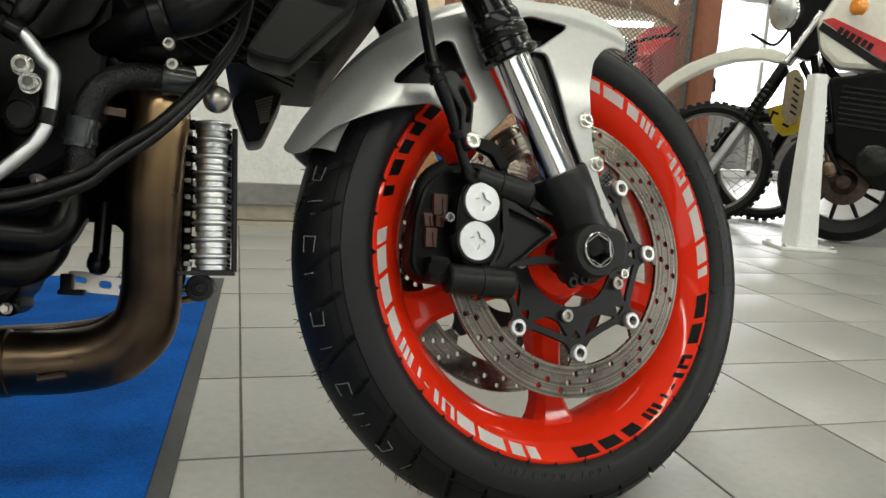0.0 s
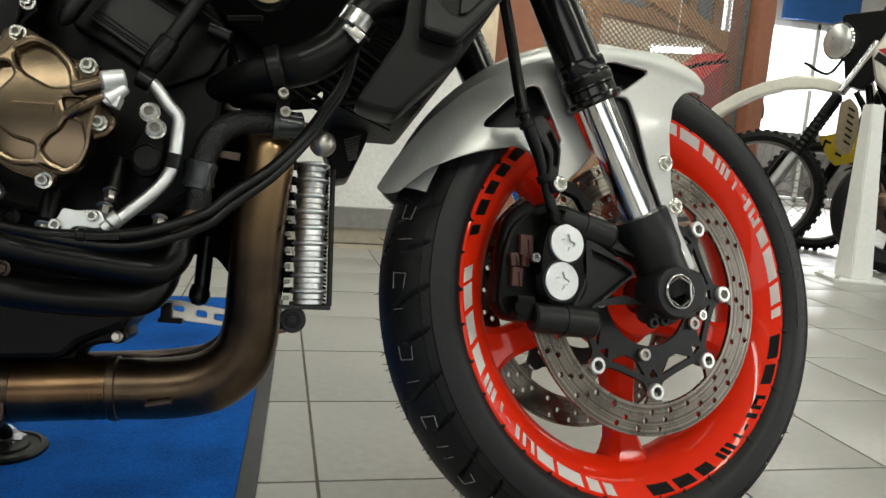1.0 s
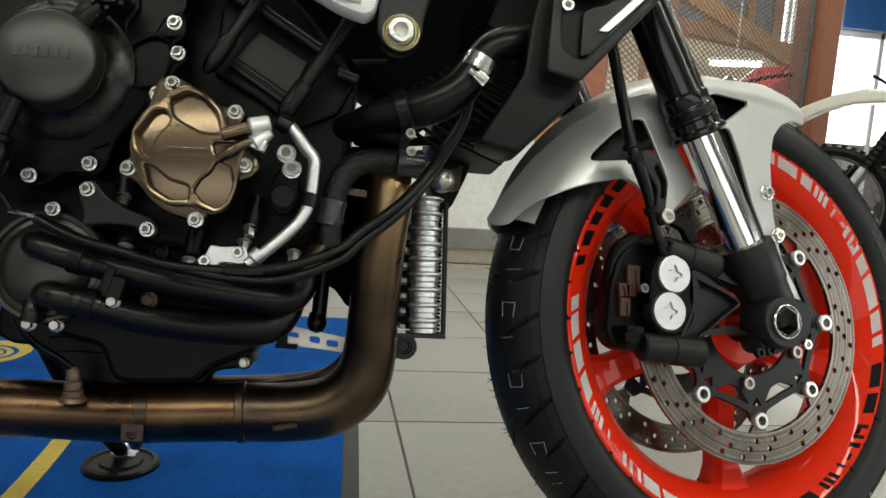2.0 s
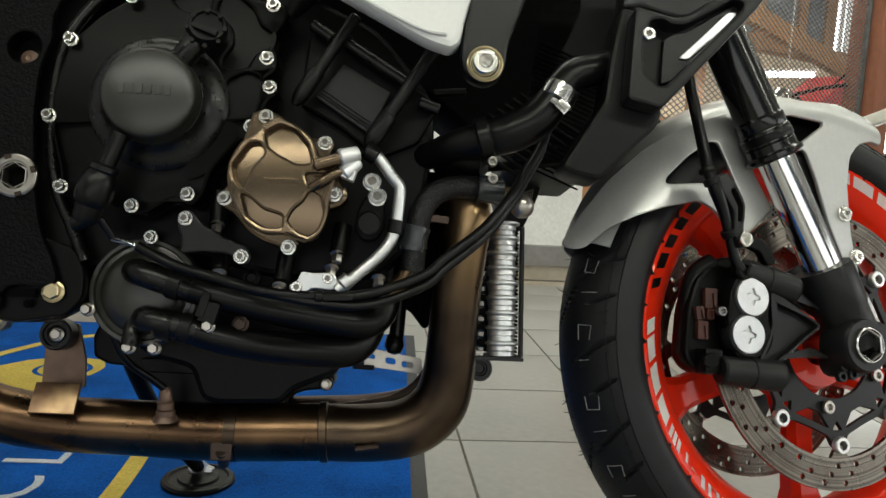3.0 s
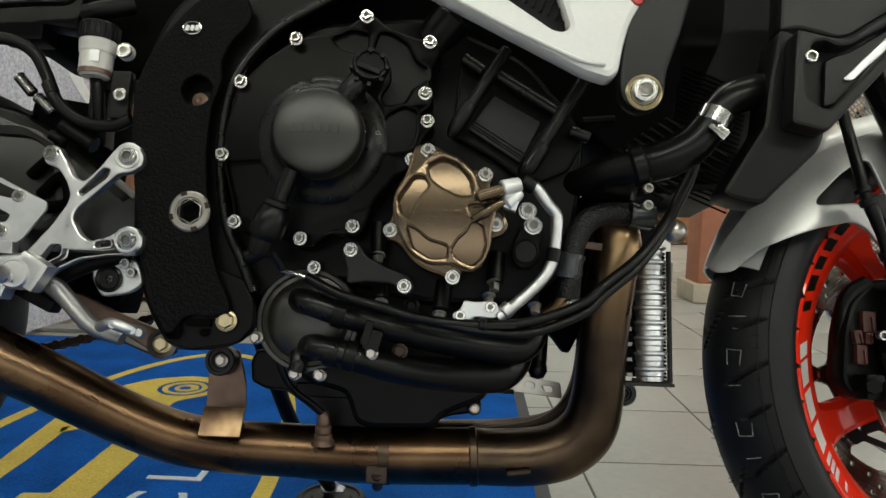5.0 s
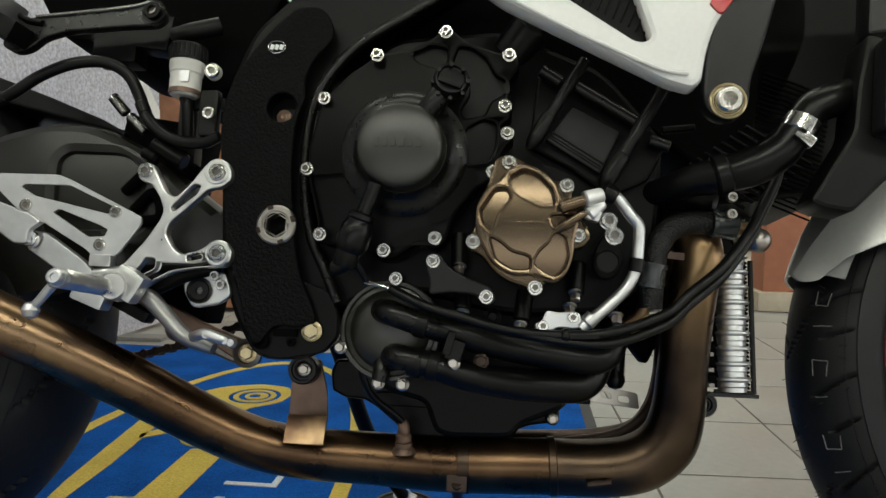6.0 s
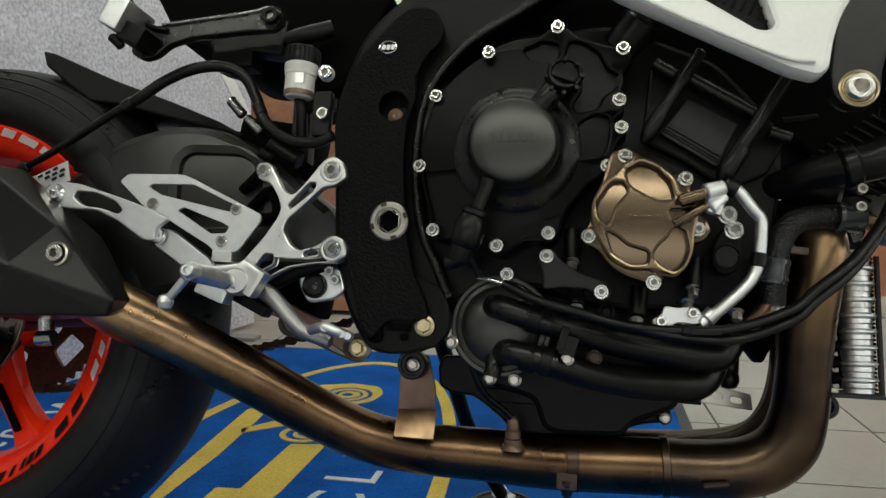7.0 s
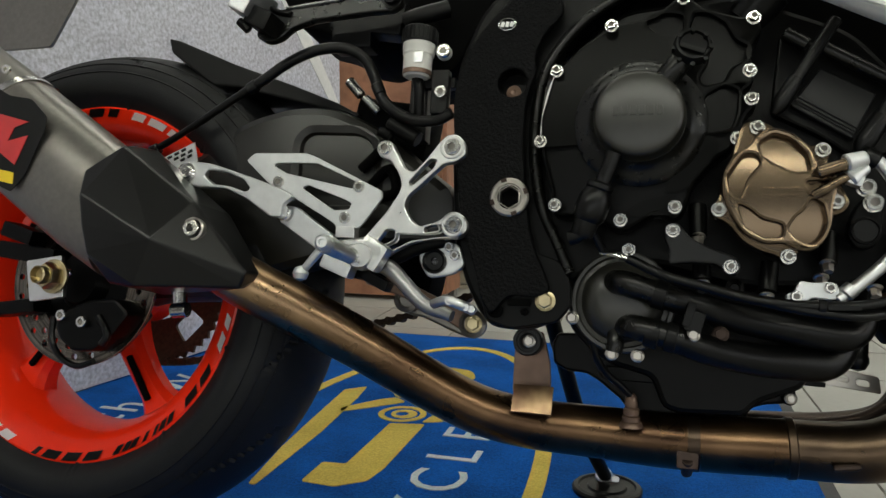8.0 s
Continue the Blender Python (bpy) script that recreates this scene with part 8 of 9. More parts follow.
part("stay_inner", merge(plate("s", rounded([(-0.023, 0.25), (-0.004, 0.198), (0.01, 0.143), (0.028, 0.093), (0.045, 0.052), (0.031, 0.08), (0, 0.099), (-0.027, 0.15), (-0.045, 0.214)], 0.005), -0.068, 0.008, 0.002)), "grey_plastic", guardf)
for p in ((0.025, -0.082, 0.155), (0.036, -0.082, 0.104)):
    bm = bmesh.new()
    lathe(bm, p, (0, -1, 0), [(0.0095, -0.002), (0.0095, 0.0015), (0.008, 0.002)], 24)
    cap_bolt(bm, (p[0], p[1] - 0.001, p[2]), 0.0068, 0.005)
    part("bolt", bm, "zinc", guardf)

# lower yoke and what shows behind the fork
bm = bmesh.new()
box(bm, (-0.26, 0.0, 0.55), (0.10, 0.26, 0.05), (0, -23, 0), bevel=0.008)
yoke = fpart("lower_yoke", bm, "cast_black", "black cast lower fork yoke")

# ---- back of the showroom ----
# speckled display board beside the mat, with a pale slanted stripe
BD = Vector((0.1207, 0.9927, 0))
BN = Vector((0.9927, -0.1207, 0))
B0 = Vector((-1.575, 1.21, 0))


def on_board(s, z, proud=0.0):
    return B0 + BD * s + BN * proud + Vector((0, 0, z))


def board_plate(name, outline, y0, depth, bevel=0.001):
    me = curve_mesh(name, [outline], depth, bevel)
    m = Matrix(((BD.x, 0, BN.x, B0.x), (BD.y, 0, BN.y, B0.y), (0, 1, 0, 0), (0, 0, 0, 1)))
    me.transform(Matrix.Translation(BN * y0) @ m)
    return me


board = tagged(new("display_board", as_mesh("display_board", board_plate("display_board", rounded([(-1.6, 0.012), (1.117, 0.012), (1.117, 2.0), (-1.6, 2.0)], 0.004), -0.0125, 0.025), "speckle")),
               "tall grey speckled display board standing beside the mat", "display board")
part("pale_stripe", board_plate("s", [(0.50, 1.29), (0.60, 1.31), (1.115, 0.708), (1.115, 0.66), (1.055, 0.712)], 0.0015, 0.003, 0.0), "print_line", board, "pale slanted stripe")
for s in (-1.4, 0.9):
    bm = bmesh.new()
    c = on_board(s, 0.006, -0.0125)
    box(bm, c, (0.30, 0.06, 0.012), (0, 0, 0), bevel=0.003)
    part("board_foot", bm, "ledge", board)

# brown timber cupboard by the wall, seen past the board's edge
cup = thing("timber_cupboard", "low brown timber cupboard against the plaster wall", "cupboard", Matrix.Translation((-1.42, 2.70, 0)))
bm = bmesh.new()
box(bm, (0, 0, 0.50), (0.56, 0.20, 0.94), bevel=0.004)
part("carcass", bm, "print_brick", cup)
for k in range(3):
    bm = bmesh.new()
    box(bm, (0, -0.106, 0.17 + 0.315 * k), (0.53, 0.012, 0.305), bevel=0.003)
    part("drawer_front", bm, "print_brick", cup)
for x in (-0.25, 0.25):
    for y in (-0.07, 0.07):
        bm = bmesh.new()
        box(bm, (x, y, 0.015), (0.04, 0.04, 0.03), bevel=0.002)
        part("foot", bm, "ledge", cup)

# expanded-metal screen between the columns
A0, A1 = Vector((0.90, 3.17, 0)), Vector((2.54, 4.34, 0))
SD = (A1 - A0).normalized()
SW = (A1 - A0).length
scr_m = Matrix(((SD.x, -SD.y, 0, A0.x), (SD.y, SD.x, 0, A0.y), (0, 0, 1, 0), (0, 0, 0, 1)))
screen = thing("mesh_screen", "dark expanded-metal screen in a steel frame between two columns", "screen", scr_m)
verts, faces = [], []


def strand(x0, z0, x1, z1, w=0.0046, d=0.0015):
    n = len(verts)
    dx, dz = x1 - x0, z1 - z0
    L = math.hypot(dx, dz)
    px, pz = -dz / L * w / 2, dx / L * w / 2
    for x, z in ((x0, z0), (x1, z1)):
        for s, y in ((1, -d), (1, d), (-1, d), (-1, -d)):
            verts.append((x + px * s, y, z + pz * s))
    for i in range(4):
        faces.append((n + i, n + (i + 1) % 4, n + 4 + (i + 1) % 4, n + 4 + i))


slope, step, top, low = 0.5, 0.0265, 2.3, 0.12
for sgn in (1, -1):
    c = low - slope * SW - step
    while c < top + slope * SW:
        # line z = c + sgn * slope * x
        xs = sorted([(low - c) / (sgn * slope), (top - c) / (sgn * slope)])
        xa, xb = max(0.0, xs[0]), min(SW, xs[1])
        if xb - xa > 0.01:
            strand(xa, c + sgn * slope * xa, xb, c + sgn * slope * xb)
        c += step
me = bpy.data.meshes.new("mesh_panel")
me.from_pydata(verts, [], faces)
mp_ = part("mesh_panel", me, "mesh_steel", screen, "dark diamond mesh")
mp_["kind"] = "stuff"
for name, c, s in (("frame_rail", (SW / 2, 0, 0.11), (SW, 0.03, 0.03)), ("frame_rail", (SW / 2, 0, 2.31), (SW, 0.03, 0.03)), ("frame_post", (0.0, 0, 1.2), (0.03, 0.03, 2.4)), ("frame_post", (SW, 0, 1.2), (0.03, 0.03, 2.4))):
    bm = bmesh.new()
    box(bm, c, s, bevel=0.002)
    part(name, bm, "mesh_steel", screen)

# store room behind the screen: timber panelling, a slanted stringer, shelves, a strip lamp
STORE = Matrix.Translation((2.4, 6.3, 0)) @ Matrix.Rotation(radians(28), 4, "Z")
PANES = [(-1.9, -1.3), (-1.18, -0.62), (-0.50, 0.02), (0.14, 0.52), (0.64, 1.13), (1.25, 1.54), (1.70, 2.30)]
me = curve_mesh("trim_2", [[(-2.1, 0.0), (2.42, 0.0), (2.42, 3.1), (-2.1, 3.1)], *[[(p, 1.74), (p, 2.75), (q, 2.75), (q, 1.74)] for p, q in PANES]], 0.06, 0.0)
me.transform(STORE @ Matrix.Rotation(radians(90), 4, "X"))
glazed = solid("trim_2", me, "wood", "orange-brown timber partition with glazed panes in the store room", "panelling", "structure")
for p, q in PANES[:-1]:
    bm = bmesh.new()
    box(bm, ((p + q) / 2, 0.0, 2.245), (q - p - 0.004, 0.012, 1.006))
    part("pane", bm, "grey_glass", glazed, "grey glazing", STORE)
for x in (1.84, 1.99, 2.14):
    bm = bmesh.new()
    box(bm, (x, 0.0, 2.245), (0.028, 0.03, 1.006), bevel=0.003)
    part("glazing_bar", bm, "white_steel", glazed, "", STORE)
for z, h, d in ((0.10, 0.16, 0.03), (1.66, 0.10, 0.035), (0.90, 0.06, 0.03)):
    bm = bmesh.new()
    box(bm, (0.15, -0.03 - d / 2, z), (4.5, d, h), bevel=0.004)
    part("rail", bm, "wood", glazed, "", STORE)
for k in range(9):
    bm = bmesh.new()
    box(bm, (-1.85 + 0.5 * k, -0.036, 1.26), (0.49, 0.012, 0.64), bevel=0.003)
    part("board", bm, "cream_board", glazed, "cream painted board", STORE)
beam = thing("timber_beam", "sloping orange-brown timber stair beam in the store room", "beam", STORE)
bm = bmesh.new()
box(bm, (0.55, -0.45, 1.62), (2.6, 0.08, 0.15), (0, 12.5, 0), bevel=0.006)
part("stringer", bm, "wood", beam)
for x in (-0.66, 1.72):
    bm = bmesh.new()
    box(bm, (x, -0.45, 0.5 * (1.55 - 0.222 * (x - 0.55))), (0.10, 0.08, 1.55 - 0.222 * (x - 0.55)), bevel=0.005)
    part("beam_post", bm, "wood", beam)
lampm = bpy.data.materials.new("lamp_tube")
lampm.use_nodes = True
lampm.node_tree.nodes["Principled BSDF"].inputs["Emission Color"].default_value = (1.0, 0.96, 0.88, 1)
lampm.node_tree.nodes["Principled BSDF"].inputs["Emission Strength"].default_value = 16.0
M["lamp"] = lampm
strip = thing("strip_lamp", "lit white strip lamp in the store room", "lamp", Matrix.Translation((2.62, 5.38, 1.25)) @ Matrix.Rotation(radians(-26), 4, "Z"))
bm = bmesh.new()
box(bm, (0, 0, 0.0), (0.36, 0.06, 0.035), bevel=0.008)
part("diffuser", bm, "lamp", strip)
bm = bmesh.new()
box(bm, (0, 0, 0.03), (0.40, 0.08, 0.022), bevel=0.003)
part("housing", bm, "white_steel", strip)
bm = bmesh.new()
rod(bm, (0, 0, 0.04), (0, 0, 1.85), 0.005, seg=8)
part("hanger", bm, "white_steel", strip)

# glazed far door, bright outside, blue fascia above
glow = bpy.data.materials.new("daylight_outside")
glow.use_nodes = True
glow.node_tree.nodes["Principled BSDF"].inputs["Emission Color"].default_value = (0.93, 0.97, 1.0, 1)
glow.node_tree.nodes["Principled BSDF"].inputs["Emission Strength"].default_value = 5.0
M["glow"] = glow
bm = bmesh.new()
box(bm, (2.0, 0.35, 2.2), (0.9, 0.02, 1.4))
solid("backdrop_2", bm, "glow", "bright daylight behind the store room's clear pane", "backdrop", "structure").matrix_basis = STORE
bm = bmesh.new()
box(bm, (5.6, 8.9, 1.4), (4.0, 0.02, 3.2))
solid("backdrop", bm, "glow", "overexposed bright daylight outside the door", "backdrop", "structure")
door = thing("door_1", "white framed glass door, bright with daylight", "door", Matrix.Translation((5.6, 7.96, 0)), kind="structure")
for x in (-0.78, 0.0, 0.78):
    bm = bmesh.new()
    box(bm, (x, 0, 1.05), (0.05, 0.06, 2.04), bevel=0.003)
    part("door_stile", bm, "white_steel", door)
for z in (0.06, 2.04):
    bm = bmesh.new()
    box(bm, (0, 0, z), (1.56, 0.06, 0.07), bevel=0.003)
    part("door_rail", bm, "white_steel", door)
# Added dark panels that block the glow through the door's lower half.
for x in (-0.39, 0.39):
    bm = bmesh.new()
    box(bm, (x, 0, 0.47), (0.72, 0.03, 0.74), bevel=0.004)
    part("door_panel", bm, "ledge", door, "added dark grey panel blocking the lower door's glow")
bm = bmesh.new()
box(bm, (5.55, 7.86, 2.32), (0.95, 0.04, 0.48), bevel=0.004)
solid("fascia_sign", bm, "blue_sign", "plain blue sign panel above the far door", "sign")

# ---- parked trail motorcycle ----
PD = Vector((0.78, -0.63, 0)).normalized()
PARK = Matrix(((PD.x, -PD.y, 0, 2.40), (PD.y, PD.x, 0, 3.57), (0, 0, 1, 0), (0, 0, 0, 1)))
trail = thing("trail_motorcycle", "cream and red trail motorcycle with a high white mudguard", "motorcycle", PARK)


def knobby_wheel(parent, c, R, w, spokes):
    bm = bmesh.new()
    lathe(bm, c, (0, 1, 0), [(R - 0.055, -w * 0.7), (R - 0.03, -w), (R - 0.008, -w * 0.8), (R - 0.004, 0), (R - 0.008, w * 0.8), (R - 0.03, w), (R - 0.055, w * 0.7)], 72, closed=True)
    ty = part("tyre", bm, "tyre", parent)
    bm = bmesh.new()
    for k in range(44):
        a = 2 * math.pi * k / 44
        for y in ((-0.6, 0.6) if k % 2 else (-0.05, 0.95, -0.95)):
            box(bm, (c[0] + (R - 0.002) * math.cos(a), c[1] + y * w * 0.8, c[2] + (R - 0.002) * math.sin(a)), (0.013, w * 0.42, 0.022), (0, -math.degrees(a), 0))
    tk = part("tread_block", bm, "tyre_tread", ty)
    tk["kind"] = "stuff"
    bm = bmesh.new()
    lathe(bm, c, (0, 1, 0), [(R - 0.052, -w * 0.62), (R - 0.064, -w * 0.55), (R - 0.070, 0), (R - 0.064, w * 0.55), (R - 0.052, w * 0.62), (R - 0.058, 0)], 72, closed=True)
    rim = part("wheel_rim", bm, "titan", parent)
    bm = bmesh.new()
    lathe(bm, c, (0, 1, 0), [(0.02, -0.05), (0.055, -0.045), (0.05, -0.02), (0.035, 0), (0.05, 0.02), (0.055, 0.045), (0.02, 0.05)], 32)
    part("hub", bm, "titan", rim)
    for k in range(spokes):
        a = 2 * math.pi * k / spokes
        b = a + (0.42 if k % 2 else -0.42)
        bm = bmesh.new()
        rod(bm, (c[0] + 0.05 * math.cos(a), c[1] + (0.04 if k % 4 < 2 else -0.04), c[2] + 0.05 * math.sin(a)), (c[0] + (R - 0.066) * math.cos(b), c[1], c[2] + (R - 0.066) * math.sin(b)), 0.0016, seg=5)
        part("spoke", bm, "titan", rim)


knobby_wheel(trail, (-0.10, 0.0, 0.322), 0.318, 0.050, 32)


def slab(name, outline, y, depth, material, parent, label="", bevel=0.006, holes=()):
    return part(name, plate(name, outline, y, depth, bevel, holes), material, parent, label)


# high mudguard
fl = [(-0.4584, 0.6507), (-0.3722, 0.7511), (-0.2624, 0.829), (-0.1257, 0.8907), (0.0096, 0.9247), (0.146, 0.9157), (0.257, 0.8732), (0.236, 0.8336), (0.0996, 0.8583), (-0.0365, 0.8493), (-0.1727, 0.8049), (-0.3093, 0.7233), (-0.4047, 0.6348)]
slab("front_mudguard", fl, 0.0, 0.13, "cream", trail, "cream-white high front mudguard", 0.012)
for y in (-0.085, 0.085):
    a_, b_, c_ = [(-0.1106, 0.2399)][0], [(0.0533, 0.5312)][0], [(0.3124, 1.0383)][0]
    bm = bmesh.new()
    rod(bm, (a_[0], y, a_[1]), (b_[0], y, b_[1]), 0.024, seg=20, bevel=0.003)
    lg = part("fork_leg", bm, "alu_satin", trail, "silver fork leg with a ribbed black gaiter")
    bm = bmesh.new()
    p, q = Vector((b_[0], y, b_[1])), Vector((c_[0], y, c_[1])) * 0.62 + Vector((b_[0], y, b_[1])) * 0.38
    L = (q - p).length
    prof = []
    for k in range(13):
        prof += [(0.033 - 0.006 * k / 13, L * k / 13), (0.025, L * (k + 0.5) / 13)]
    lathe(bm, p, q - p, prof, 22)
    part("gaiter", bm, "rubber", lg)
    bm = bmesh.new()
    rod(bm, q, (c_[0] + 0.03, y, c_[1] + 0.05), 0.018, seg=16)
    part("upper_tube", bm, "chrome", lg)
# headlamp with chrome rim
hx, hz = [(0.144, 1.0845)][0]
bm = bmesh.new()
lathe(bm, (hx + 0.06, -0.02, hz + 0.01), (-0.62, -0.78, -0.05), [(0.03, -0.07), (0.075, -0.03), (0.088, 0.02), (0.092, 0.05), (0.085, 0.058)], 40)
head = part("headlamp", bm, "chrome", trail, "round chrome headlamp")
bm = bmesh.new()
lathe(bm, (hx + 0.06, -0.02, hz + 0.01), (-0.62, -0.78, -0.05), [(0.084, 0.056), (0.07, 0.066), (0.04, 0.073), (0, 0.076)], 40)
part("lens", bm, "alu", head)
ix, iz = [(0.4921, 1.0939)][0]
bm = bmesh.new()
lathe(bm, (ix, -0.20, iz), (-0.8, -0.5, 0), [(0.02, -0.04), (0.038, -0.02), (0.040, 0.012), (0.03, 0.024), (0, 0.03)], 28)
ind = part("indicator", bm, "amber", trail, "round amber indicator")
bm = bmesh.new()
rod(bm, (ix + 0.02, -0.18, iz), (ix - 0.10, -0.02, iz - 0.02), 0.008, seg=12)
part("indicator_stem", bm, "chrome", ind)
# tank: cream with red and black bands
tank = slab("tank", rounded([(0.325, 1.0363), (0.3933, 1.1675), (0.7614, 1.1878), (0.9225, 0.9883), (0.9348, 0.7624), (0.6337, 0.8091), (0.4405, 0.8193), (0.3552, 0.9031)], 0.03), 0.0, 0.24, "cream", trail, "cream fuel tank with red and black bands", 0.03)
slab("red_band", [(0.3485, 1.0441), (0.3959, 1.0546), (0.8075, 0.8585), (0.8225, 0.7569), (0.6451, 0.8493)], -0.124, 0.006, "red_paint", tank, "", 0.001)
slab("black_band", [(0.3369, 1.0017), (0.3524, 1.0335), (0.6459, 0.8441), (0.7748, 0.7757), (0.7288, 0.7793), (0.5931, 0.8376)], -0.123, 0.006, "sticker_black", tank, "", 0.001)
for k in range(6):
    a_ = [(0.4199, 1.0014)][0]
    b_ = [(0.5818, 0.9147)][0]
    u = (k + 0.5) / 6
    bm = bmesh.new()
    box(bm, (a_[0] + (b_[0] - a_[0]) * u, -0.1285, a_[1] + (b_[1] - a_[1]) * u), (0.022, 0.003, 0.034), (0, 28, 0))
    part("plain_bar", bm, "sticker_black", tank)
# engine, frame, guard plate, exhaust
eng = slab("engine", rounded([(0.4072, 0.7499), (0.6635, 0.7862), (0.9743, 0.7449), (1.0415, 0.3002), (0.6652, 0.2925), (0.509, 0.3351), (0.4484, 0.5004)], 0.02), 0.0, 0.22, "cast_black", trail, "black finned single-cylinder engine", 0.01)
for k in range(9):
    a_ = [(0.4316, 0.7033)][0]
    bm = bmesh.new()
    box(bm, (a_[0] + 0.12, -0.02, a_[1] - 0.022 * k), (0.26, 0.24, 0.008), (0, -4, 0), bevel=0.002)
    part("cooling_fin", bm, "cast_black", eng)
for pts, r in (([(0.3329, 0.8859), (0.3878, 0.6656), (0.4723, 0.4173), (0.5667, 0.2834)], 0.018), ([(0.3438, 0.9959), (0.4487, 0.779), (0.6482, 0.7588), (0.8808, 0.7674)], 0.02)):
    bm = bmesh.new()
    tube(bm, [(x, -0.02, z) for x, z in pts], r, seg=14, n=5)
    part("frame_tube", bm, "cast_black", trail)
bm = bmesh.new()
tube(bm, [(x, -0.14, z) for x, z in [(0.3573, 0.792), (0.3861, 0.6314), (0.4423, 0.4712), (0.4802, 0.3368), (0.6121, 0.2663)]], 0.012, seg=12, n=5)
lathe(bm, (*[(0.476, 0.3309)][0][:1], -0.14, [(0.476, 0.3309)][0][1]), (0.3, 0, -1), [(0.02, -0.05), (0.034, -0.02), (0.034, 0.02), (0.02, 0.05)], 20)
part("exhaust", bm, "brown_plate", trail)
gp = slab("guard_plate", rounded([(0.2237, 0.7896), (0.266, 0.8181), (0.3083, 0.765), (0.3226, 0.6565), (0.3015, 0.5451), (0.2563, 0.5369), (0.2227, 0.5963)], 0.02), -0.12, 0.008, "tan", trail, "tan perforated guard plate", 0.002)
for k in range(6):
    a_ = [(0.2739, 0.758)][0]
    bm = bmesh.new()
    box(bm, (a_[0] + 0.004, -0.1255, a_[1] - 0.04 * k * 0.8), (0.035, 0.004, 0.010), (0, 35, 0))
    part("slot_bar", bm, "sticker_black", gp)
# dark clutter behind the fork: yoke, cables
slab("yoke", rounded([(0.1736, 1.2147), (0.3615, 1.2385), (0.4192, 0.9966), (0.3109, 0.8578), (0.2294, 0.8837)], 0.02), 0.0, 0.16, "cast_black", trail, "", 0.006)
bm = bmesh.new()
tube(bm, [(x, -0.06, z) for x, z in [(0.0333, 0.9854), (0.1464, 0.9313), (0.2138, 1.0143), (0.3049, 1.0955), (0.3582, 1.2538)]], 0.008, seg=10, n=5)
tube(bm, [(x, -0.06, z) for x, z in [(0.3027, 0.8244), (0.3588, 0.6888), (0.3554, 0.5218), (0.2855, 0.4607)]], 0.006, seg=10, n=5)
part("control_cable", bm, "rubber", trail)
# yellow plate behind it, characters as plain bars
yp = tagged(new("yellow_plate", as_mesh("yellow_plate", plate("yellow_plate", rounded([(0.1422, 0.6246), (0.2552, 0.6654), (0.3309, 0.6631), (0.3553, 0.519), (0.2379, 0.4819), (0.1915, 0.5206)], 0.006), 0.12, 0.004, 0.0008), "yellow_sign")), "yellow plate with plain dark bars on the parked machine", "plate")
yp.parent = None
yp.matrix_basis = PARK
for (x, z), (sx, sz), r in (([(0.1869, 0.6029)][0], (0.035, 0.012), 20), ([(0.2442, 0.5413)][0], (0.035, 0.012), 25), ([(0.172, 0.5903)][0], (0.012, 0.05), 15)):
    bm = bmesh.new()
    box(bm, (x, 0.115, z), (sx, 0.003, sz), (0, r, 0))
    part("plain_bar", bm, "sticker_black", yp)

# ---- two more parked machines, mostly hidden ----
def parked(name, label, x, y, rot, colour):
    ob = thing(name, label, "motorcycle", Matrix.Translation((x, y, 0)) @ Matrix.Rotation(radians(rot), 4, "Z"), "parked machines")
    knobby_wheel(ob, (0, 0, 0.31), 0.305, 0.06, 20)
    for yy in (-0.09, 0.09):
        bm = bmesh.new()
        rod(bm, (0, yy, 0.31), (0.30, yy, 1.0), 0.026, seg=18, bevel=0.003)
        part("fork_leg", bm, "cast_black", ob)
    slab("engine", rounded([(0.35, 0.25), (0.85, 0.22), (0.95, 0.6), (0.45, 0.68)], 0.05), 0, 0.34, "cast_black", ob, "", 0.02)
    slab("tank", rounded([(0.35, 0.72), (0.45, 0.95), (0.75, 1.02), (1.05, 0.85), (1.0, 0.7)], 0.06), 0, 0.26, colour, ob, "", 0.03)
    slab("seat", rounded([(1.0, 0.72), (1.05, 0.84), (1.6, 0.92), (1.62, 0.80)], 0.03), 0, 0.24, "plastic", ob, "", 0.02)
    bm = bmesh.new()
    lathe(bm, (0.26, 0, 0.98), (-1, 0, 0), [(0.03, -0.06), (0.08, -0.02), (0.085, 0.03), (0.05, 0.05), (0, 0.055)], 28)
    part("headlamp", bm, "chrome", ob)
    bm = bmesh.new()
    tube(bm, [(0.36, -0.36, 1.08), (0.34, -0.2, 1.06), (0.32, 0, 1.02), (0.34, 0.2, 1.06), (0.36, 0.36, 1.08)], 0.012, seg=12)
    part("handlebar", bm, "cast_black", ob)
    knobby_wheel(ob, (1.40, 0, 0.31), 0.305, 0.07, 20)
    return ob


road = thing("road_motorcycle", "black road motorcycle parked beside the white post", "motorcycle", PARK, "parked machines")
wx, wz = [(0.5375, 0.2861)][0]
bm = bmesh.new()
lathe(bm, (wx, -0.25, wz), (0, 1, 0), [(wz - 0.085, -0.05), (wz - 0.05, -0.07), (wz - 0.01, -0.045), (wz, 0), (wz - 0.01, 0.045), (wz - 0.05, 0.07), (wz - 0.085, 0.05)], 72, closed=True)
part("tyre", bm, "tyre", road)
bm = bmesh.new()
lathe(bm, (wx, -0.25, wz), (0, 1, 0), [(wz - 0.083, -0.048), (wz - 0.105, -0.04), (wz - 0.105, 0.04), (wz - 0.083, 0.048)], 72, closed=True)
rrim = part("wheel_rim", bm, "plastic", road)
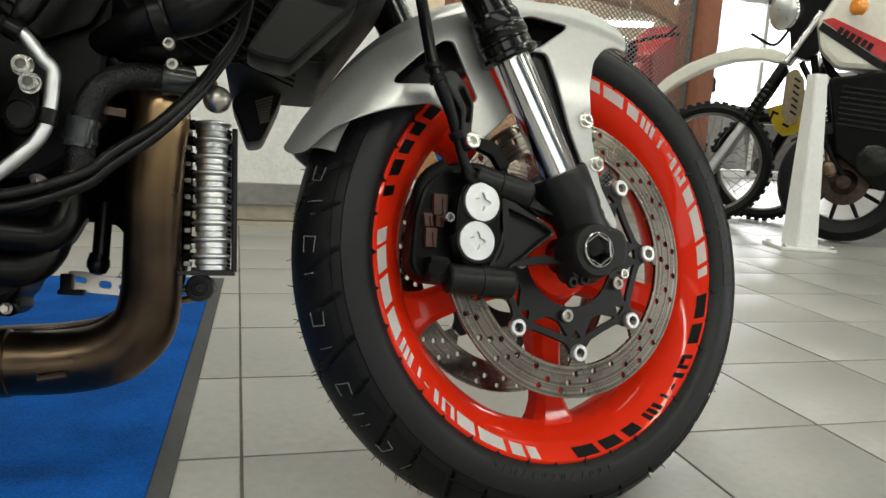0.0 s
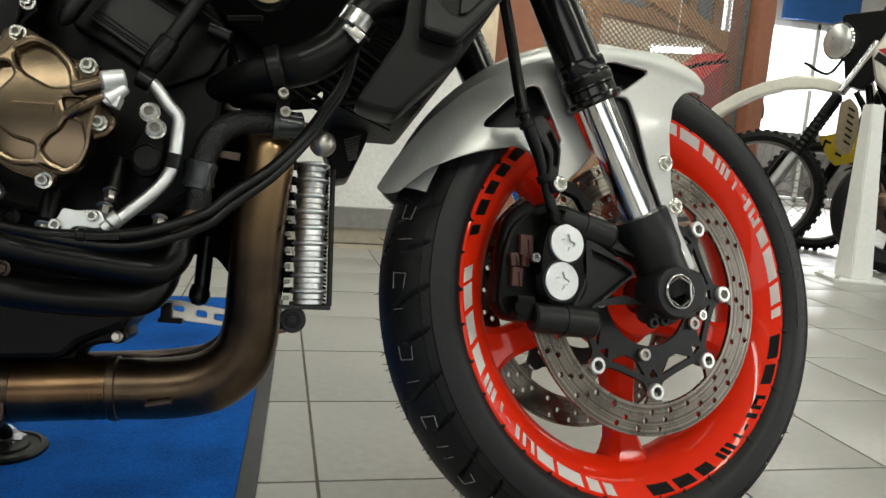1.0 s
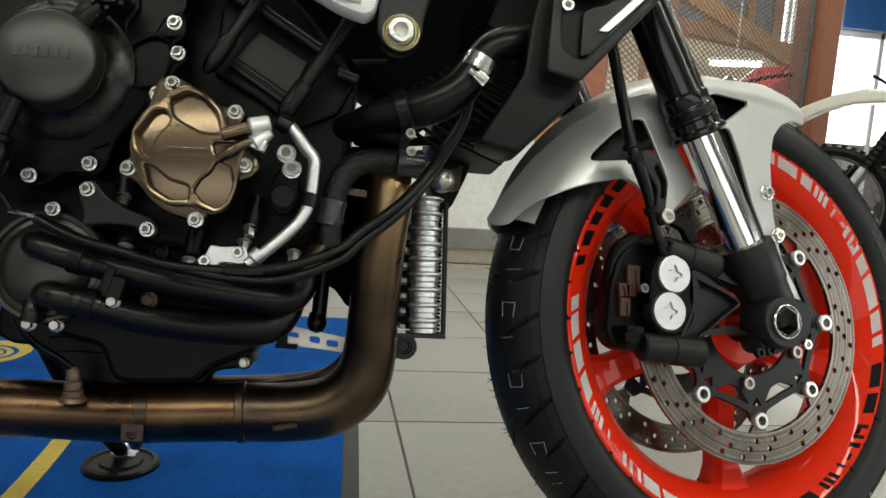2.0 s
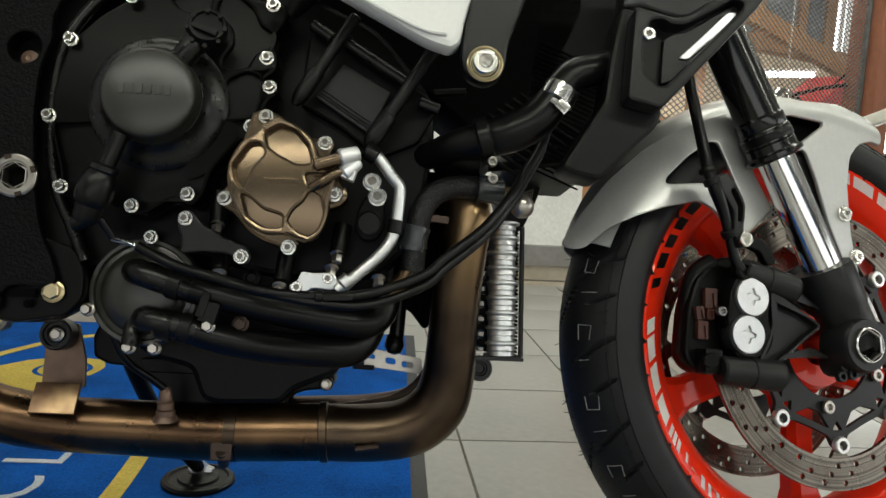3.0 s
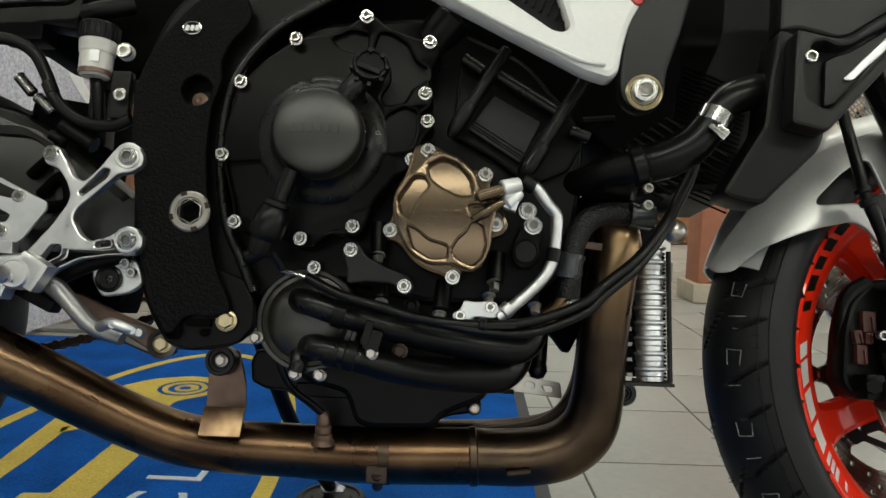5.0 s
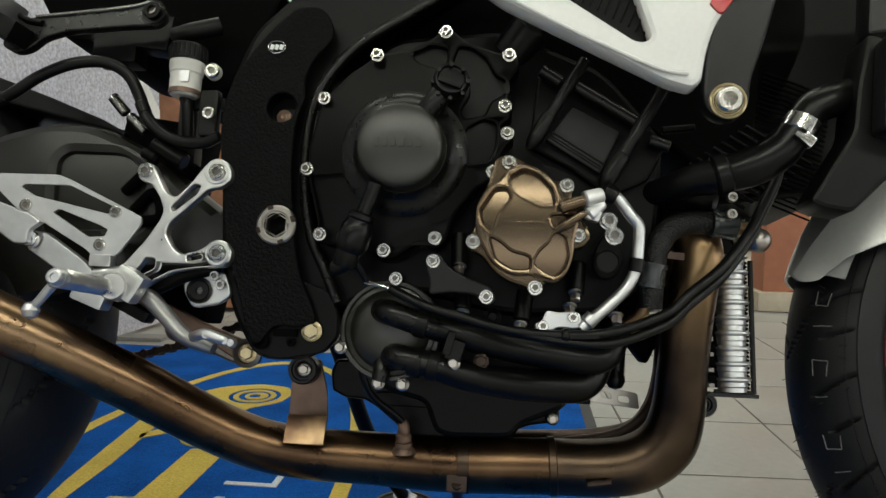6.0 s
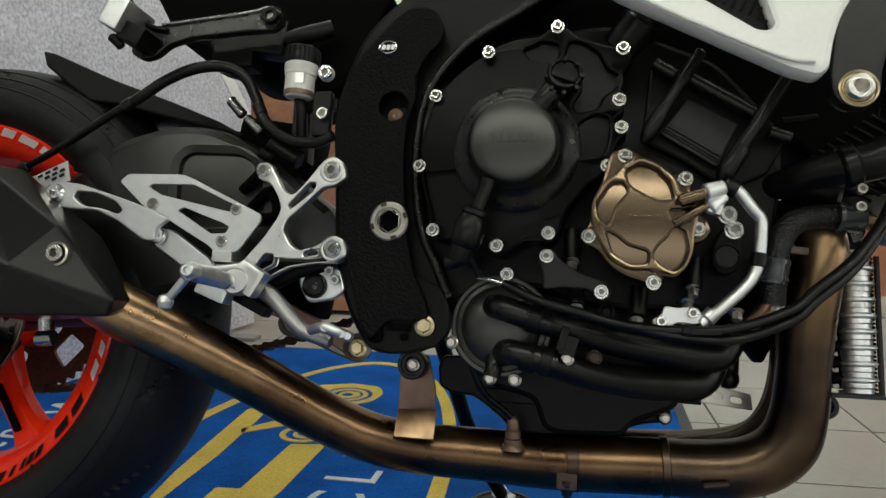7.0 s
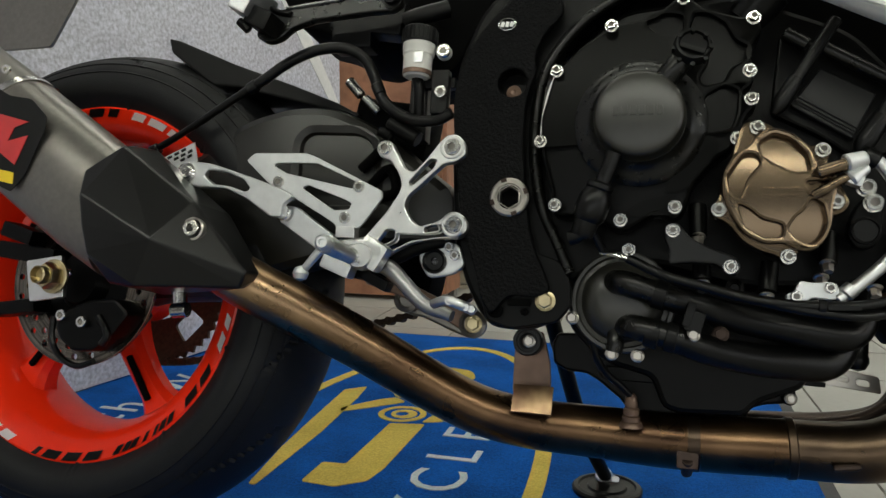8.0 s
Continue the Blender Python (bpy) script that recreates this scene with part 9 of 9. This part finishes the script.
for k in range(10):
    a = 2 * math.pi * k / 10 + 0.15
    bm = bmesh.new()
    rod(bm, (wx + 0.05 * math.cos(a), -0.25, wz + 0.05 * math.sin(a)), (wx + (wz - 0.10) * math.cos(a), -0.25, wz + (wz - 0.10) * math.sin(a)), 0.012, 0.009, seg=8)
    part("spoke", bm, "plastic", rrim)
bm = bmesh.new()
lathe(bm, (wx, -0.29, wz), (0, -1, 0), [(0.06, -0.01), (0.108, -0.004), (0.108, 0.002), (0.06, 0.004), (0.03, 0.03), (0, 0.03)], 40)
part("brake_disc", bm, "exhaust_dark", rrim)
reng = slab("engine", rounded([(0.4108, 0.7533), (0.6378, 0.7907), (0.9188, 0.7944), (0.9918, 0.3114), (0.677, 0.2607), (0.5729, 0.35), (0.4838, 0.4212)], 0.02), -0.32, 0.10, "cast_black", road, "black finned engine", 0.01)
for k in range(8):
    a_ = [(0.4716, 0.707)][0]
    bm = bmesh.new()
    box(bm, (a_[0] + 0.12, -0.365, a_[1] - 0.024 * k), (0.24, 0.03, 0.007), (0, 6, 0), bevel=0.002)
    part("cooling_fin", bm, "grey_plastic", reng)
bm = bmesh.new()
lathe(bm, (*[(0.6382, 0.3954)][0][:1], -0.37, [(0.6382, 0.3954)][0][1]), (0, -1, 0), [(0.07, 0), (0.07, 0.02), (0.055, 0.03), (0, 0.032)], 36)
part("engine_cover", bm, "cover_black", reng)
bm = bmesh.new()
tube(bm, [(x, -0.36, z) for x, z in [(0.288, 0.8228), (0.3567, 0.6973), (0.4052, 0.5455), (0.4596, 0.4197), (0.5243, 0.321)]], 0.014, seg=12, n=5)
part("down_tube", bm, "cast_black", road)
bm = bmesh.new()
tube(bm, [(x, -0.36, z) for x, z in [(0.3668, 0.6208), (0.4388, 0.4701), (0.4602, 0.3807)]], 0.010, seg=12, n=5)
lathe(bm, (*[(0.47, 0.3424)][0][:1], -0.36, [(0.47, 0.3424)][0][1]), (0.4, 0, -1), [(0.015, -0.035), (0.028, -0.02), (0.028, 0.02), (0.015, 0.035)], 20)
parts("exhaust_stub", bm, "brown_plate", road)
red_one = parked("red_motorcycle", "red road motorcycle parked behind the mesh screen", 2.0, 4.5, 35, "red_paint")
slab("fairing", rounded([(0.42, 0.96), (0.90, 1.21), (1.02, 1.17), (0.95, 0.84), (0.48, 0.78)], 0.03), 0, 0.30, "red_paint", red_one, "red half fairing", 0.02)
bm = bmesh.new()
lathe(bm, (0.62, -0.30, 1.27), (0.9, 0.2, 0.1), [(0.02, -0.03), (0.055, -0.015), (0.06, 0.01), (0.05, 0.018), (0, 0.02)], 20)
rod(bm, (0.60, -0.16, 1.10), (0.62, -0.29, 1.25), 0.007, seg=8)
part("mirror", bm, "cast_black", red_one)
parked("dark_motorcycle", "dark motorcycle parked behind the trail machine", 2.78, 3.80, -39, "sticker_black")

# ---- ceiling lights: one continuous row of tubes each ----
def ceiling_light(y):
    ob = thing("ceiling_light", "long continuous row of white strip lights under the ceiling", "lamp", Matrix.Translation((0.75, y, 2.96)), "ceiling lights")
    bm = bmesh.new()
    box(bm, (0, 0, 0), (7.9, 0.28, 0.06), bevel=0.006)
    part("housing", bm, "white_steel", ob)
    for k in range(5):
        bm = bmesh.new()
        box(bm, (-3.12 + 1.56 * k, 0, -0.037), (1.54, 0.22, 0.012), bevel=0.003)
        part("diffuser", bm, "sticker_white", ob)
    for dx in (-3.2, -1.1, 1.1, 3.2):
        bm = bmesh.new()
        rod(bm, (dx, 0, 0.02), (dx, 0, 0.142), 0.006, seg=8)
        part("hanger", bm, "white_steel", ob)
    return ob


for y, watts in CEILING_ROWS:
    ceiling_light(y)

# ---- printed mat ----
def inlay(name, outline, material, label="", holes=()):
    me = curve_mesh(name, [outline, *holes], 0.0016, 0.0)
    me.transform(Matrix.Translation((0, 0, MAT_Z + 0.0004)))
    return part(name, me, material, floor_mat, label)


def ellipse(cx, cy, a, b, tilt, n=90):
    t = radians(tilt)
    return [(cx + a * math.cos(u) * math.cos(t) - b * math.sin(u) * math.sin(t), cy + a * math.cos(u) * math.sin(t) + b * math.sin(u) * math.cos(t)) for u in (2 * math.pi * k / n for k in range(n))]


inlay("oval_line", ellipse(-0.826, 1.0, 0.298, 0.880, 2), "mat_yellow", "yellow oval line in the pile", [ellipse(-0.826, 1.0, 0.270, 0.852, 2)])
inlay("hook_figure", rounded([(-0.894, 0.932), (-0.895, 1.013), (-0.855, 1.015), (-0.856, 1.224), (-0.79, 1.238), (-0.788, 1.016), (-0.796, 0.962), (-0.837, 0.928)], 0.006), "mat_yellow")
inlay("stroke_figure", rounded([(-0.967, 0.90), (-0.994, 1.059), (-1.012, 1.23), (-1.029, 1.407), (-0.99, 1.442), (-0.978, 1.356), (-0.960, 1.141), (-0.955, 0.90)], 0.006), "mat_yellow")
inlay("arm_figure", rounded([(-0.985, 1.285), (-0.975, 1.262), (-0.90, 1.33), (-0.87, 1.36), (-0.90, 1.385), (-0.93, 1.36)], 0.01), "mat_yellow")
inlay("body_figure", rounded([(-1.0, 1.55), (-0.95, 1.62), (-0.87, 1.655), (-0.80, 1.64), (-0.775, 1.585), (-0.785, 1.52), (-0.84, 1.47), (-0.84, 1.40), (-0.90, 1.38), (-0.93, 1.44), (-0.96, 1.50)], 0.02), "mat_yellow",
      "", [circle(-0.855, 1.56, 0.058, 40)])
for cx, cy in ((-0.855, 1.56), (-0.852, 1.285)):
    inlay("wheel_ring", circle(cx, cy, 0.048, 40), "mat_yellow", "", [circle(cx, cy, 0.036, 36)])
    inlay("wheel_ring", circle(cx + 0.004, cy, 0.026, 32), "mat_yellow", "", [circle(cx, cy, 0.013, 24)])
inlay("foot_figure", rounded([(-0.80, 1.245), (-0.79, 1.30), (-0.765, 1.30), (-0.76, 1.262)], 0.01), "mat_yellow")


def mat_word(body, x, y, size):
    me = text_mesh(body, size, 0.0016)
    me.transform(Matrix.Translation((x, y, MAT_Z + 0.0004)) @ Matrix.Rotation(radians(90), 4, "Z"))
    return part("pile_letter", me, "mat_white", floor_mat)


for k, ch in enumerate("CYCLE"):
    mat_word(ch, -0.688 - 0.002 * (k - 2), 0.783 + 0.107 * k, 0.128)
for ch, y in (("t", 1.098), ("h", 1.168), ("W", 1.345)):
    mat_word(ch, -1.405, y, 0.128 if ch == "W" else 0.125)

# ---- floor tiles ----
TA = radians(2.1)
PITCH = 0.3035
T0 = Vector((-0.022, 0.954))
bm = bmesh.new()
box(bm, (0, 0, -0.004), (PITCH - 0.0045, PITCH - 0.0045, 0.008), bevel=0.0012)
tile_me = as_mesh("tile", bm, "tile")
rest_v, rest_f = [], []
ct, st = math.cos(TA), math.sin(TA)
rng = random.Random(11)
for i in range(-17, 26):
    for j in range(-19, 24):
        u, v = (i + 0.5) * PITCH, (j + 0.5) * PITCH
        x, y = T0.x + u * ct - v * st, T0.y + u * st + v * ct
        if not (-4.7 < x < 7.2 and -4.2 < y < 7.7):
            continue
        if -5 <= i <= 12 and -2 <= j <= 12:
            ob = new("tile", tile_me)
            ob.parent = floor
            ob.matrix_basis = Matrix.Translation((x, y, rng.uniform(-0.0006, 0.0))) @ Matrix.Rotation(TA + math.pi / 2 * rng.randrange(4), 4, "Z")
        else:
            n = len(rest_v)
            h = (PITCH - 0.0045) / 2
            for zz in (-0.004, -0.0003):
                for a, b in ((-h, -h), (h, -h), (h, h), (-h, h)):
                    rest_v.append((x + a * ct - b * st, y + a * st + b * ct, zz))
            rest_f += [(n + 4, n + 5, n + 6, n + 7), (n, n + 1, n + 5, n + 4), (n + 1, n + 2, n + 6, n + 5), (n + 2, n + 3, n + 7, n + 6), (n + 3, n, n + 4, n + 7)]
me = bpy.data.meshes.new("far_tile")
me.from_pydata(rest_v, [], rest_f)
ft = part("far_tile", me, "tile", floor)
ft["kind"] = "stuff"
